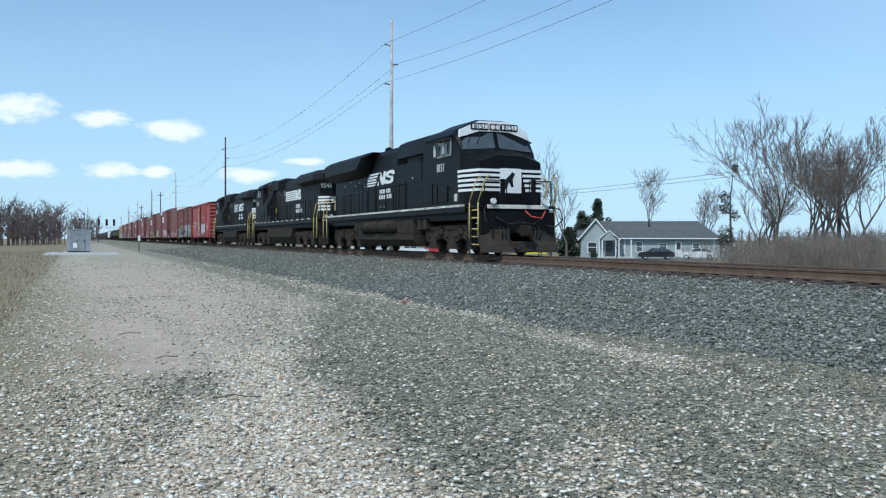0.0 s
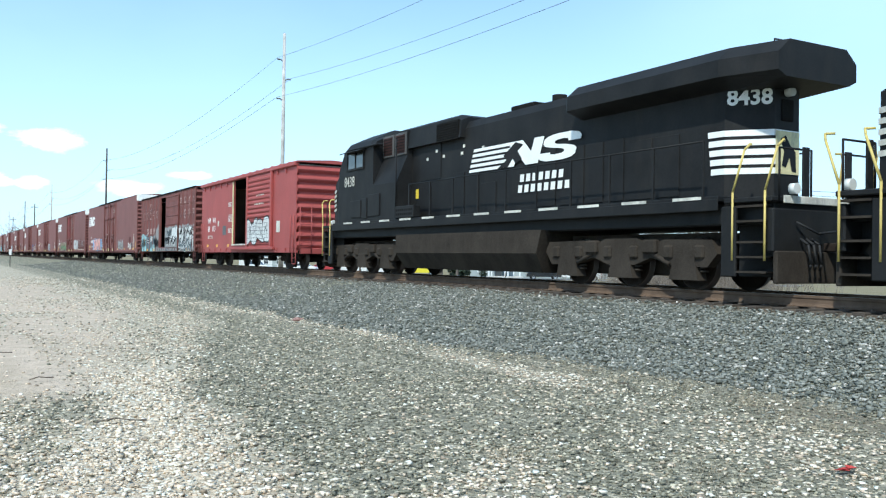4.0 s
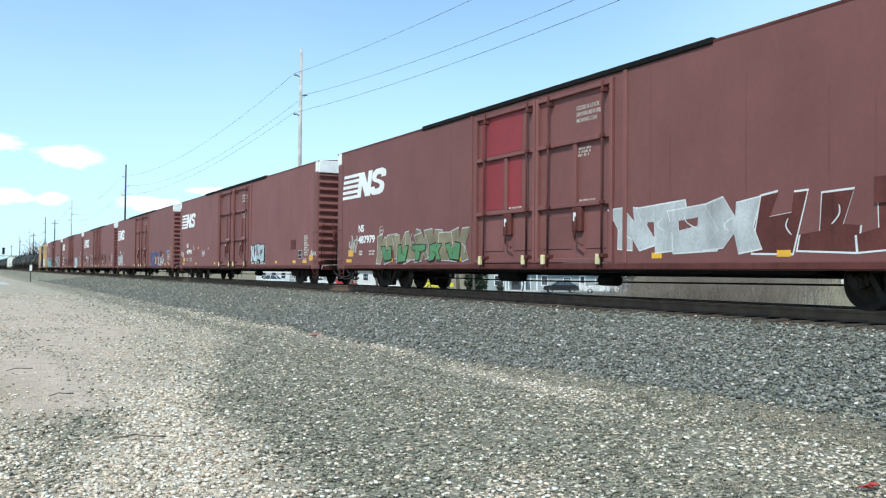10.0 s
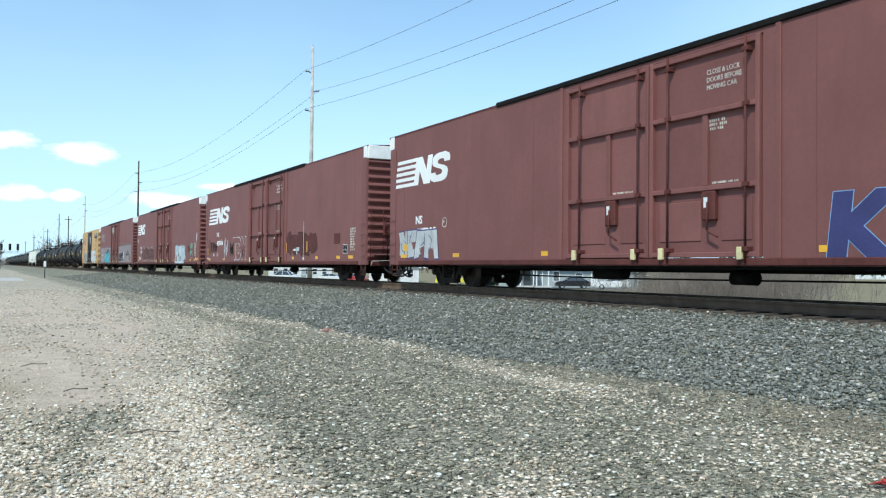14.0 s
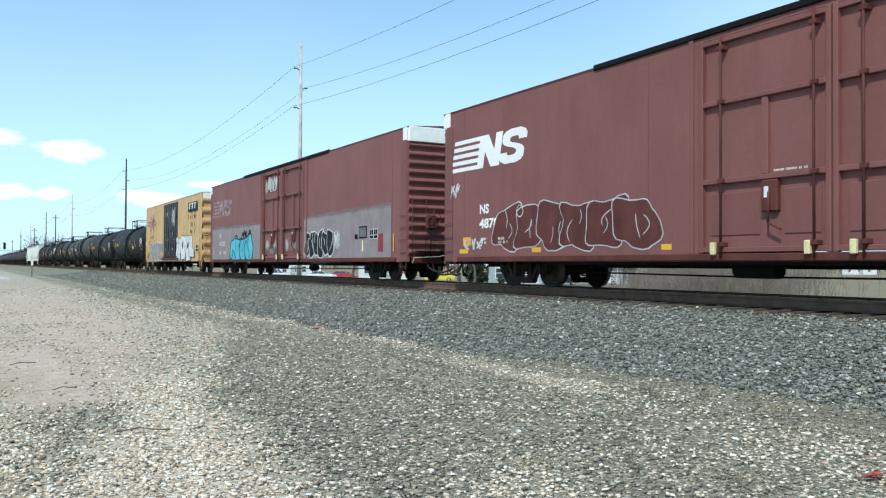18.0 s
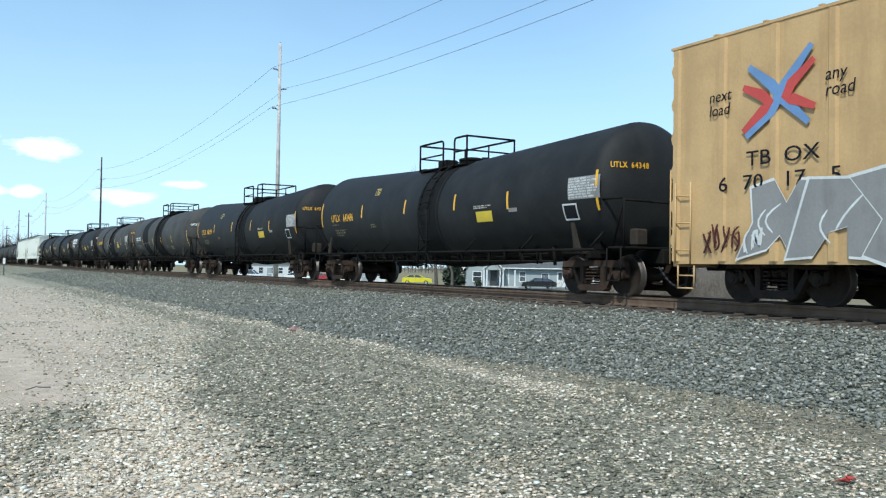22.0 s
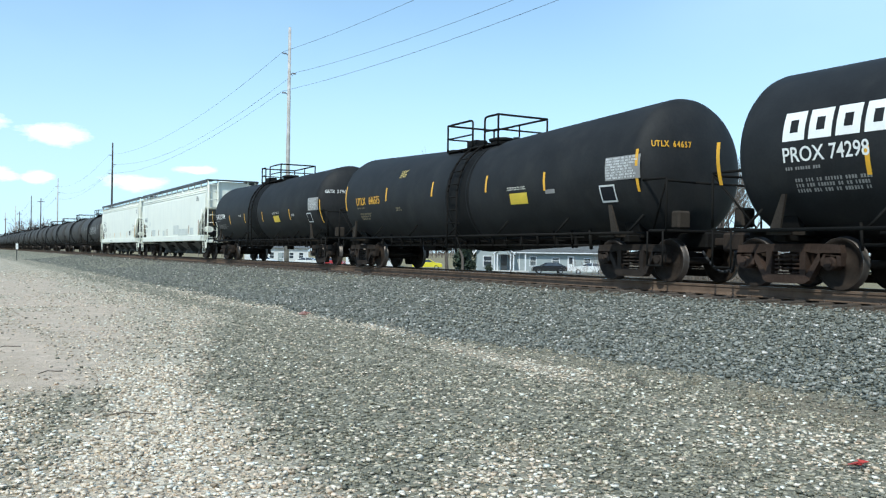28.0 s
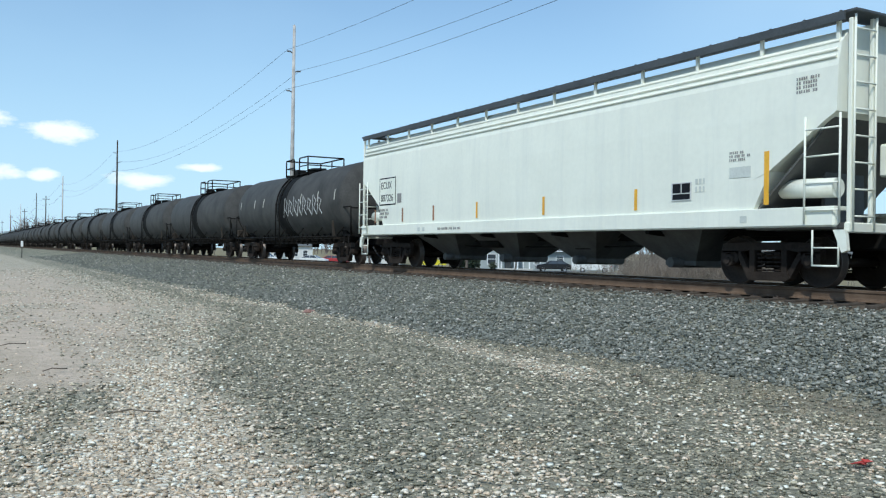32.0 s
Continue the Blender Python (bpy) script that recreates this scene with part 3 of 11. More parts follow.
def ribbon(s, pts, w, x):
    """A flat brush stroke through (y, z) points."""
    n = len(pts)
    v = []
    for i, (y, z) in enumerate(pts):
        a, b = pts[max(0, i - 1)], pts[min(n - 1, i + 1)]
        dy, dz = b[0] - a[0], b[1] - a[1]
        q = math.hypot(dy, dz) or 1
        k = w * (0.55 if i in (0, n - 1) else 1.0) / 2
        v += [(x, y - dz / q * k, z + dy / q * k), (x, y + dz / q * k, z - dy / q * k)]
    s.add(v, [(2 * i, 2 * i + 1, 2 * i + 3, 2 * i + 2) for i in range(n - 1)])


def scrawl(car, y0, y1, z0, z1, fill, line, seed, cells=5, stroke=0.16, name="graffiti", x=None, edge=0.05, label=""):
    """Unreadable throw-up: fat overlapping strokes with an outline behind and thin lines before them."""
    rnd = random.Random(seed)
    xx = -SIDE - 0.004 if x is None else x
    back, front, thin = Shape(), Shape(), Shape()
    cw, h = (y0 - y1) / cells, z1 - z0
    k = 0
    for c in range(cells):
        a = y0 - c * cw
        for j in range(3):
            pts = []
            sy, sz = a - cw * rnd.uniform(0.0, 0.5), z0 + h * rnd.uniform(0.0, 0.35)
            ey, ez = a - cw * rnd.uniform(0.5, 1.05), z0 + h * rnd.uniform(0.65, 1.0)
            if j == 1:
                sz, ez = z0 + h * rnd.uniform(0.5, 0.95), z0 + h * rnd.uniform(0.0, 0.4)
            by, bz = rnd.uniform(-0.35, 0.35) * cw, rnd.uniform(-0.2, 0.2) * h
            for i in range(7):
                t = i / 6
                g = math.sin(math.pi * t)
                pts.append((sy + (ey - sy) * t + by * g, sz + (ez - sz) * t + bz * g))
            w = stroke * rnd.uniform(0.8, 1.25)
            ribbon(back, pts, w + edge * 2, xx - 0.0004 * k)
            ribbon(front, pts, w, xx - 0.02 - 0.0004 * k)
            k += 1
            if rnd.random() < 0.55:
                ribbon(thin, [(p[0] + rnd.uniform(-1, 1) * 0.02, p[1] + rnd.uniform(-1, 1) * 0.02) for p in pts], edge * 0.7, xx - 0.035 - 0.0004 * k)
    g = part(name, back, line, car, label)
    part("fill", front, fill, g)
    if thin.v:
        part("inner_line", thin, line, g)
    return g


def throwup(car, y0, y1, z0, z1, fill, line, seed, cells=5, edge=0.05, x=None, block=False, lines=2, label="", name="graffiti", overlap=1.5):
    """Unreadable piece of swollen or angular shapes, each outlined, with a few lines inside."""
    rnd = random.Random(seed)
    xx = -SIDE - 0.004 if x is None else x
    back, fills, thin = Shape(), [], Shape()
    cw, h = (y0 - y1) / cells, z1 - z0
    forms = ([(0, 0), (0.3, 0), (0.34, 0.36), (0.62, 0.36), (0.66, 0), (1, 0), (0.86, 1), (0.16, 1)],
             [(0, 0), (1, 0.05), (0.96, 0.34), (0.42, 0.3), (0.44, 0.5), (0.9, 0.56), (1, 1), (0.05, 0.95)],
             [(0.3, 0), (0.72, 0), (0.74, 0.62), (1.02, 0.66), (0.98, 1), (0, 0.96), (0.02, 0.62), (0.28, 0.6)],
             [(0, 0.08), (0.42, 0), (0.5, 0.3), (0.62, 0), (1, 0.05), (0.82, 0.5), (1, 1), (0.6, 0.98), (0.5, 0.7), (0.36, 1), (0, 0.95), (0.2, 0.5)])
    for c in range(cells):
        cy, cz = y0 - (c + 0.5) * cw, (z0 + z1) / 2 + rnd.uniform(-0.05, 0.05) * h
        ry, rz = cw * 0.5 * overlap, h * 0.5 * rnd.uniform(0.86, 1.0)
        lean = rnd.uniform(-0.15, 0.2)
        if block:
            f = forms[rnd.randrange(len(forms))]
            pts = [((0.5 - u) * 2 + rnd.uniform(-0.16, 0.16), (v - 0.5) * 2 + rnd.uniform(-0.14, 0.14)) for u, v in f]
            if rnd.random() < 0.5:
                pts = [(-a, -b) for a, b in pts]
        else:
            k1, k2, p1, p2 = rnd.choice((2, 3, 4)), rnd.choice((3, 5)), rnd.uniform(0, 6), rnd.uniform(0, 6)
            pts = []
            for i in range(26):
                a = 2 * math.pi * i / 26
                g = 0.92 + 0.13 * math.sin(k1 * a + p1) + 0.08 * math.sin(k2 * a + p2)
                cs, sn = math.cos(a), math.sin(a)
                pts.append((g * abs(cs) ** 0.7 * (1 if cs > 0 else -1), g * abs(sn) ** 0.7 * (1 if sn > 0 else -1)))
        out = [(cy + a * (ry + edge) - b * lean * ry, cz + b * (rz + edge)) for a, b in pts]
        inn = [(cy + a * ry - b * lean * ry, cz + b * rz) for a, b in pts]
        q = 0.0016 * c
        back.prism(out, "x", xx - q - 0.0005, xx - q)
        fills.append(Shape().prism(inn, "x", xx - q - 0.0016, xx - q - 0.0011))
        for _ in range(lines):
            sy, sz = cy + rnd.uniform(-0.5, 0.5) * ry, cz + rnd.uniform(-0.75, 0.1) * rz
            ey, ez = cy + rnd.uniform(-0.5, 0.5) * ry, sz + rnd.uniform(0.5, 0.9) * rz
            by = rnd.uniform(-0.3, 0.3) * ry
            ribbon(thin, [(sy + (ey - sy) * t / 5 + by * math.sin(math.pi * t / 5), sz + (ez - sz) * t / 5) for t in range(6)], edge * 0.8, xx - q - 0.0024)
    g = part(name, back, line, car, label)
    for f in fills:
        part("fill", f, fill, g)
    if thin.v:
        part("inner_line", thin, line, g)
    return g


def overpaint(car, y0, y1, z_a, z_b, low, material, seed, x, rag=0.06, label="overpaint with a ragged upper edge"):
    rnd = random.Random(seed)
    n = max(6, int(abs(y0 - y1) * 4))
    top = [(y0 + (y1 - y0) * k / n, z_a + (z_b - z_a) * k / n + rnd.uniform(-rag, rag)) for k in range(n + 1)]
    return part("overpaint", Shape().prism(top + [(y1, low), (y0, low)], "x", x - 0.001, x), material, car, label)


def mat_overspray(name, base):
    """Paint dust that thins out with the point attribute "cover"."""
    m = mat(name, base, 0.7, vary=0.15)
    nt = m.node_tree
    N, L = nt.nodes.new, nt.links.new
    at, nz, tc = N("ShaderNodeAttribute"), N("ShaderNodeTexNoise"), N("ShaderNodeTexCoord")
    at.attribute_name = "cover"
    nz.inputs["Scale"].default_value, nz.inputs["Detail"].default_value, nz.inputs["Roughness"].default_value = 7.0, 7, 0.7
    L(tc.outputs["Object"], nz.inputs["Vector"])
    ad, mr = N("ShaderNodeMath"), N("ShaderNodeMapRange")
    L(at.outputs["Fac"], ad.inputs[0])
    L(nz.outputs["Fac"], ad.inputs[1])
    mr.inputs[1].default_value, mr.inputs[2].default_value = 0.6, 1.3
    L(ad.outputs[0], mr.inputs[0])
    L(mr.outputs[0], nt.nodes["Principled BSDF"].inputs["Alpha"])
    return m


M_MAUVEDUST = mat_overspray("mauve_grey_overspray", (0.28, 0.232, 0.234))
M_WHITEDUST = mat_overspray("white_overspray", (0.5, 0.47, 0.45))


def overspray(car, ys, zs, cover, material, x, name="overspray"):
    """A thin film of paint over a grid of heights and lengths; cover(y, z) from 0 to 1."""
    v = [(x, y, z) for z in zs for y in ys]
    n = len(ys)
    f = [(j * n + i, j * n + i + 1, (j + 1) * n + i + 1, (j + 1) * n + i) for j in range(len(zs) - 1) for i in range(n - 1)]
    ob = part(name, Shape().add(v, f), material, car)
    a = ob.data.attributes.new("cover", "FLOAT", "POINT")
    a.data.foreach_set("value", [max(0.0, min(1.0, cover(q.co.y, q.co.z))) for q in ob.data.vertices])
    return ob


def soft_spot(car, y, z, w, h, material, x, most=0.8):
    """A blotch of overspray, thickest in its middle."""
    steps = [k / 6 - 1 for k in range(13)]
    return overspray(car, [y + w * q for q in steps], [z + h * q for q in steps], lambda a, b: most * (1 - ((a - y) / w) ** 2 - ((b - z) / h) ** 2), material, x)


def spray_cloud(car, y0, y1, z0, z1, material, seed, x=None, drips=4):
    """A cloud of paint behind a piece, with runs pulled out at both sides."""
    rnd = random.Random(seed)
    xx = -SIDE - 0.003 if x is None else x
    pts = []
    for k in range(15):
        t = k / 14
        pts.append((y0 + (y1 - y0) * t, z1 + rnd.uniform(-0.06, 0.08) - 0.12 * (1 - math.sin(math.pi * min(1, t * 1.3)))))
    for k in range(drips):
        z = z1 - (k + 0.5) * (z1 - z0) / drips
        w = (z1 - z0) / drips * 0.24
        r = rnd.uniform(0.25, 0.7)
        pts += [(y1, z + w), (y1 - r, z + w * 0.7), (y1 - r - 0.06, z), (y1 - r, z - w * 0.7), (y1 - 0.03, z - w)]
    for k in range(13):
        pts.append((y1 + (y0 - y1) * k / 12, z0 + rnd.uniform(-0.05, 0.05)))
    for k in range(drips):
        z = z0 + (k + 0.5) * (z1 - z0) / drips
        w = (z1 - z0) / drips * 0.24
        r = rnd.uniform(0.25, 0.6)
        pts += [(y0, z - w), (y0 + r, z - w * 0.7), (y0 + r + 0.06, z), (y0 + r, z + w * 0.7), (y0 + 0.03, z + w)]
    return part("spray_cloud", Shape().prism(pts, "x", xx - 0.001, xx), material, car)


def tag(car, text, y, z, size, fill, line, squeeze=1.0, grow=0.05, edge=0.05, shear=0.0, name="graffiti", x=None, label=""):
    """Readable graffiti: fat letters over a wider outline."""
    xx = -SIDE - 0.004 if x is None else x
    g = part(name, letters(text, size * 1.39, (grow + edge) * size, squeeze, shear, 0.0006), line, car, label, at=on_side(y, z, xx))
    part("fill", letters(text, size * 1.39, grow * size, squeeze, shear, 0.0006), fill, g, at=Matrix.Translation((0, 0, 0.004)))
    return g


def road_logo(car, y, z, w, h, material, x=None, rear=None):
    """The railway's mark as plain shapes: five bars that run into two heavy slanted figures."""
    xx = -SIDE - 0.002 if x is None else x
    f = lambda q: [(y - (u + 0.055 * v) * w, z + v * h) for u, v in q]
    p = None
    for k in range(5):
        v = 0.218 * k
        b = Shape().prism(f([(0.0, v), (0.41, v), (0.41, v + 0.128), (0.0, v + 0.128)]), "x", xx - 0.005, xx)
        if p is None:
            p = part("painted_mark", b, material, car)
        else:
            part("mark_bar", b, material, p)
    n = Shape().prism(f([(0.375, 0.0), (0.46, 0.0), (0.462, 0.5), (0.565, 0.0), (0.675, 0.0), (0.675, 1.0), (0.59, 1.0), (0.588, 0.5), (0.485, 1.0), (0.375, 1.0)]), "x", xx - 0.006, xx)
    part("slanted_figure", n, material, p)
    c = Shape().prism(f([(0.985, 0.66), (0.985, 0.80), (0.96, 0.92), (0.90, 1.0), (0.78, 1.0), (0.72, 0.95), (0.685, 0.85), (0.685, 0.66), (0.71, 0.56), (0.76, 0.50), (0.85, 0.42), (0.875, 0.36),
                         (0.875, 0.30), (0.86, 0.25), (0.80, 0.23), (0.765, 0.25), (0.76, 0.33), (0.665, 0.33), (0.665, 0.2), (0.69, 0.08), (0.75, 0.0), (0.88, 0.0), (0.945, 0.06), (0.97, 0.16),
                         (0.97, 0.36), (0.945, 0.46), (0.89, 0.54), (0.80, 0.61), (0.78, 0.66), (0.78, 0.72), (0.80, 0.77), (0.85, 0.78), (0.885, 0.75), (0.89, 0.66)]), "x", xx - 0.0064, xx)
    part("curled_figure", c, material, p)
    if rear is not None:
        # the dark rearing shape that breaks the bars
        k = Shape().prism(f([(0.30, 0.0), (0.37, 0.3), (0.33, 0.5), (0.42, 0.98), (0.50, 0.82), (0.46, 0.6), (0.52, 0.25), (0.47, 0.1), (0.43, 0.32), (0.40, 0.0)]), "x", xx - 0.0075, xx)
        part("dark_figure", k, rear, p)
    return p


def ribbed_end(e, y, hw, z0, z1, count, deep=0.1):
    """A car end pressed into horizontal ribs."""
    prof = [(y - e * 0.08, z0), (y, z0)]
    step = (z1 - z0) / count
    for k in range(count):
        a = z0 + k * step
        prof += [(y, a + 0.18 * step), (y + e * deep * 0.8, a + 0.42 * step), (y + e * deep, a + 0.55 * step), (y + e * deep * 0.8, a + 0.68 * step), (y, a + 0.9 * step)]
    prof += [(y, z1), (y - e * 0.08, z1)]
    return Shape().prism(prof, "x", -hw, hw)


def roof_shape(y0, y1, hw, z, peak=0.1, ribs=0.0):
    s = Shape()
    s.prism([(-hw, z - 0.05), (-hw, z), (0, z + peak), (hw, z), (hw, z - 0.05)], "y", y0, y1)
    if ribs:
        n = int((y1 - y0) / ribs)
        for k in range(1, n):
            y = y0 + (y1 - y0) * k / n
            s.prism([(-hw, z + 0.004), (-hw, z + 0.035), (0, z + peak + 0.035), (hw, z + 0.035), (hw, z + 0.004), (0, z + peak + 0.004)], "y", y - 0.04, y + 0.04)
    return s


def under(car, half, z, belly=None, material=None):
    """Centre sill, cross bearers, brake gear."""
    material = material or M_UNDER
    s = Shape()
    s.box(-0.33, 0.33, -half - 0.1, half + 0.1, z - 0.02, z + 0.12)
    s.box(-0.25, 0.25, -half + 0.1, half - 0.1, z - 0.1, z)
    part("centre_sill", s, material, car)
    n = max(3, int(half / 2))
    for k in range(n):
        y = -half * 0.62 + 1.24 * half * k / (n - 1)
        b = Shape().prism([(-1.45, z + 0.1), (-1.45, z + 0.02), (-0.3, z - 0.08), (0.3, z - 0.08), (1.45, z + 0.02), (1.45, z + 0.1)], "y", y - 0.05, y + 0.05)
        part("cross_bearer", b, material, car)
    g = Shape()
    g.rod((-0.75, 1.6, z - 0.12), (-0.75, 2.6, z - 0.12), 0.17, n=12)
    g.rod((-0.6, -2.2, z - 0.2), (-0.6, -1.6, z - 0.2), 0.14, n=12)
    g.path([(-0.5, -half * 0.7, z - 0.2), (-0.5, -2.2, z - 0.24), (-0.5, 2.6, z - 0.26), (-0.5, half * 0.7, z - 0.2)], 0.02, 5)
    part("brake_gear", g, material, car)
    if belly:
        flat, rise, deep = belly
        for e in (-1, 1):
            q = Shape().prism([(-rise, z + 0.12), (-flat, z - deep), (flat, z - deep), (rise, z + 0.12)], "x", e * (SIDE - 0.16) - 0.03, e * (SIDE - 0.16) + 0.03)
            part("belly_sill", q, material, car)


def finish_car(car, mid):
    MOVED.append((car, mid))
    return car


# ---- long auto-parts boxcars ----
def long_boxcar():
    car = thing("long_boxcar", "long oxide-brown steel boxcar with plug doors", "boxcar", "long brown boxcars")
    h, z0, z1, hw = 13.2, 0.66, 5.08, SIDE
    d0, d1, dt = -3.2, 2.86, 4.93
    for e in (-1, 1):
        cut = [(-h, z0), (-h, z1), (h, z1), (h, z0), (d1, z0), (d1, dt), (d0, dt), (d0, z0)]
        part("side_wall", Shape().prism(cut, "x", min(e * hw, e * (hw - 0.09)), max(e * hw, e * (hw - 0.09))), M_OXIDE, car)
        part("door_sill_plate", Shape().box(min(e * (hw - 0.005), e * (hw - 0.09)), max(e * (hw - 0.005), e * (hw - 0.09)), d0, d1, z0, 0.80), M_OXIDE, car)
    strip = Shape().box(-hw - 0.003, -hw, -0.011, 0.011, z0 + 0.05, z1 - 0.06).mesh("seam_strip")
    wide = Shape().block(-hw - 0.022, -hw, -0.22, 0.22, z0 + 0.02, 4.62, 0.006).mesh("end_strip")
    for y in (-12.05, -4.35, 4.29, 12.05):
        part("seam_strip", strip, M_SEAM, car, at=pose(0, y, 0))
    for y in (-12.95, 12.95):
        part("end_strip", wide, M_OXIDE, car, at=pose(0, y, 0))
    for e in (-1, 1):
        part("car_end", ribbed_end(e, e * h, hw - 0.03, z0 + 0.15, 4.62, 13, 0.1), M_OXIDE, car)
        part("end_cap", Shape().block(-hw, hw, e * h - 0.12, e * h + 0.12, 4.6, 5.1, 0.02), M_CAP, car, "peeling white end cap")
        part("end_sill", Shape().block(-1.4, 1.4, min(e * h, e * (h + 0.16)), max(e * h, e * (h + 0.16)), 0.62, 0.84, 0.02), M_OXDARK, car)
        coupler(car, e * (h + 1.0), e)
        part("draft_gear", Shape().block(-0.36, 0.36, min(e * (h - 0.6), e * (h + 0.8)), max(e * (h - 0.6), e * (h + 0.8)), 0.6, 1.08, 0.03), M_UNDER, car)
        for k in range(4):
            z = 1.0 + 0.4 * k
            part("grab_iron", Shape().path([(-hw - 0.02, e * (h - 0.5), z), (-hw - 0.07, e * (h - 0.48), z), (-hw - 0.07, e * (h - 0.1), z), (-hw - 0.02, e * (h - 0.08), z)], 0.012, 5), M_OXIDE, car)
        ladder(car, e * (h + 0.17), -1.45, -0.95, 0.75, 2.7, 0.4, M_OXDARK, along="x", r=0.01, name="end_ladder")
        for q in (0.0, 0.22):
            part("air_hose", Shape().path([(-0.9 + q, e * (h + 0.1), 0.66), (-0.88 + q, e * (h + 0.22), 0.5 - q * 0.4), (-0.8 + q, e * (h + 0.5), 0.36 - q * 0.5), (-0.65 + q, e * (h + 0.85), 0.33 - q * 0.3), (-0.5 + q, e * (h + 1.05), 0.42), (-0.4 + q, e * (h + 1.1), 0.5)], 0.03, 6), M_RUBBER, car)
        if e < 0:
            hb = part("hand_brake", Shape().block(-0.95, -0.6, -h - 0.26, -h - 0.1, 1.75, 2.2, 0.04), M_OXDARK, car)
            part("brake_wheel", Shape().lathe([(-0.012, 0.26), (0.01, 0.275), (0.03, 0.26), (0.01, 0.245), (-0.012, 0.26)], "y", 18, at=(-0.78, -h - 0.38, 2.1)).rod((-0.78, -h - 0.4, 1.84), (-0.78, -h - 0.4, 2.36), 0.02, n=6).rod((-1.04, -h - 0.4, 2.1), (-0.52, -h - 0.4, 2.1), 0.014, n=6), M_OXDARK, hb)
            part("brake_rod", Shape().rod((-0.78, -h - 0.2, 0.8), (-0.78, -h - 0.2, 1.76), 0.02, n=6), M_UNDER, hb)
            part("brake_platform", Shape().block(-1.3, -0.3, -h - 0.42, -h - 0.1, 0.98, 1.03, 0.01), M_UNDER, car)
        step_iron(car, e * (h - 0.35), 0.42, 0.3, 0.68, -hw + 0.03, M_OXDARK)
        rod = Shape().path([(-1.45, e * (h + 0.2), 0.62), (-1.4, e * (h + 0.22), 0.8), (-0.6, e * (h + 0.45), 0.84), (-0.1, e * (h + 0.8), 0.98)], 0.013, 5)
        part("uncoupling_lever", rod, M_SILVER, car)
        plate(car, e * h - 0.02 + (0.02 if e < 0 else 0) + (0.32 if e < 0 else 0), 4.66, 0.3, 0.42, M_WHITE, "corner_patch", t=0.02)
    part("roof", roof_shape(-h - 0.1, h + 0.1, hw + 0.01, z1 + 0.02, 0.1), M_OXDARK, car)
    part("door_track_cover", Shape().block(-hw - 0.05, -hw + 0.1, -6.1, 6.1, 5.02, 5.15, 0.02), M_UNDER, car)
    part("floor", Shape().box(-hw + 0.1, hw - 0.1, -h + 0.05, h - 0.05, 0.7, 0.82), M_UNDER, car)
    for a, b in ((-3.15, -0.19), (-0.15, 2.81)):
        w = b - a
        door = part("plug_door", Shape().block(-hw + 0.05, -hw + 0.09, a, b, 0.84, dt - 0.02, 0.01), M_OXIDE, car)
        for y in (a + 0.05, b - 0.05):
            part("door_stile", Shape().block(-hw - 0.05, -hw + 0.06, y - 0.05, y + 0.05, 0.82, dt, 0.012), M_OXIDE, door)
        for z in (0.88, 2.18, 3.68, dt - 0.07):
            part("door_rail", Shape().block(-hw - 0.045, -hw + 0.055, a + 0.1, b - 0.1, z - 0.05, z + 0.05, 0.012), M_OXIDE, door)
        for za, zb in ((2.23, 3.63),):
            part("door_mullion", Shape().block(-hw - 0.02, -hw + 0.055, a + w * 0.47 - 0.07, a + w * 0.47 + 0.07, za, zb, 0.012), M_OXIDE, door)
        for y in (a + w * 0.1, b - w * 0.2):
            rod = part("lock_rod", Shape().rod((-hw - 0.085, y, 0.72), (-hw - 0.085, y, dt + 0.02), 0.026, n=6), M_OXDARK, door)
            for z in (0.98, 2.18, 3.68, 4.7):
                part("rod_bracket", Shape().block(-hw - 0.11, -hw + 0.05, y - 0.07, y + 0.07, z - 0.045, z + 0.045, 0.01), M_OXDARK, rod)
        gy = a + w * 0.42
        gear = part("lock_gear", Shape().block(-hw - 0.06, -hw + 0.06, gy - 0.16, gy + 0.2, 1.55, 2.12, 0.02), M_OXDARK, door)
        part("lock_lever", Shape().path([(-hw - 0.09, gy, 1.9), (-hw - 0.1, gy, 1.35), (-hw - 0.1, gy - 0.28, 1.22)], 0.022, 6), M_OXDARK, gear)
        part("lock_label", Shape().box(-hw - 0.066, -hw - 0.062, gy + 0.02, gy + 0.12, 1.8, 2.0), M_CHALK, gear)
        for q in (0.14, 0.86):
            part("door_latch", Shape().block(-hw - 0.13, -hw - 0.05, a + w * q - 0.06, a + w * q + 0.06, 0.78, 1.02, 0.015), M_TAN, door, "worn yellow latch")
        for ya, yb in ((a + 0.25, gy - 0.25), (gy + 0.3, b - 0.25)):
            part("lower_panel", Shape().block(-hw + 0.03, -hw + 0.055, min(ya, yb), max(ya, yb), 1.15, 1.95, 0.01), M_OXIDE, door)
    part("door_post", Shape().block(-hw - 0.04, -hw + 0.02, d0 - 0.42, d0 - 0.3, 0.8, z1 - 0.05, 0.015), M_OXIDE, car)
    part("door_post", Shape().block(-hw - 0.04, -hw + 0.02, d1 + 0.12, d1 + 0.24, 0.8, z1 - 0.05, 0.015), M_OXIDE, car)
    sill = Shape()
    sill.block(-hw - 0.045, -hw + 0.02, -12.4, 12.4, 0.67, 0.81, 0.015)
    part("door_sill", sill, M_OXDARK, car)
    under(car, h - 0.3, 0.62, belly=(8.1, 8.8, 0.03))
    for y in (-9.75, 9.75):
        freight_truck(car, y)
    return car


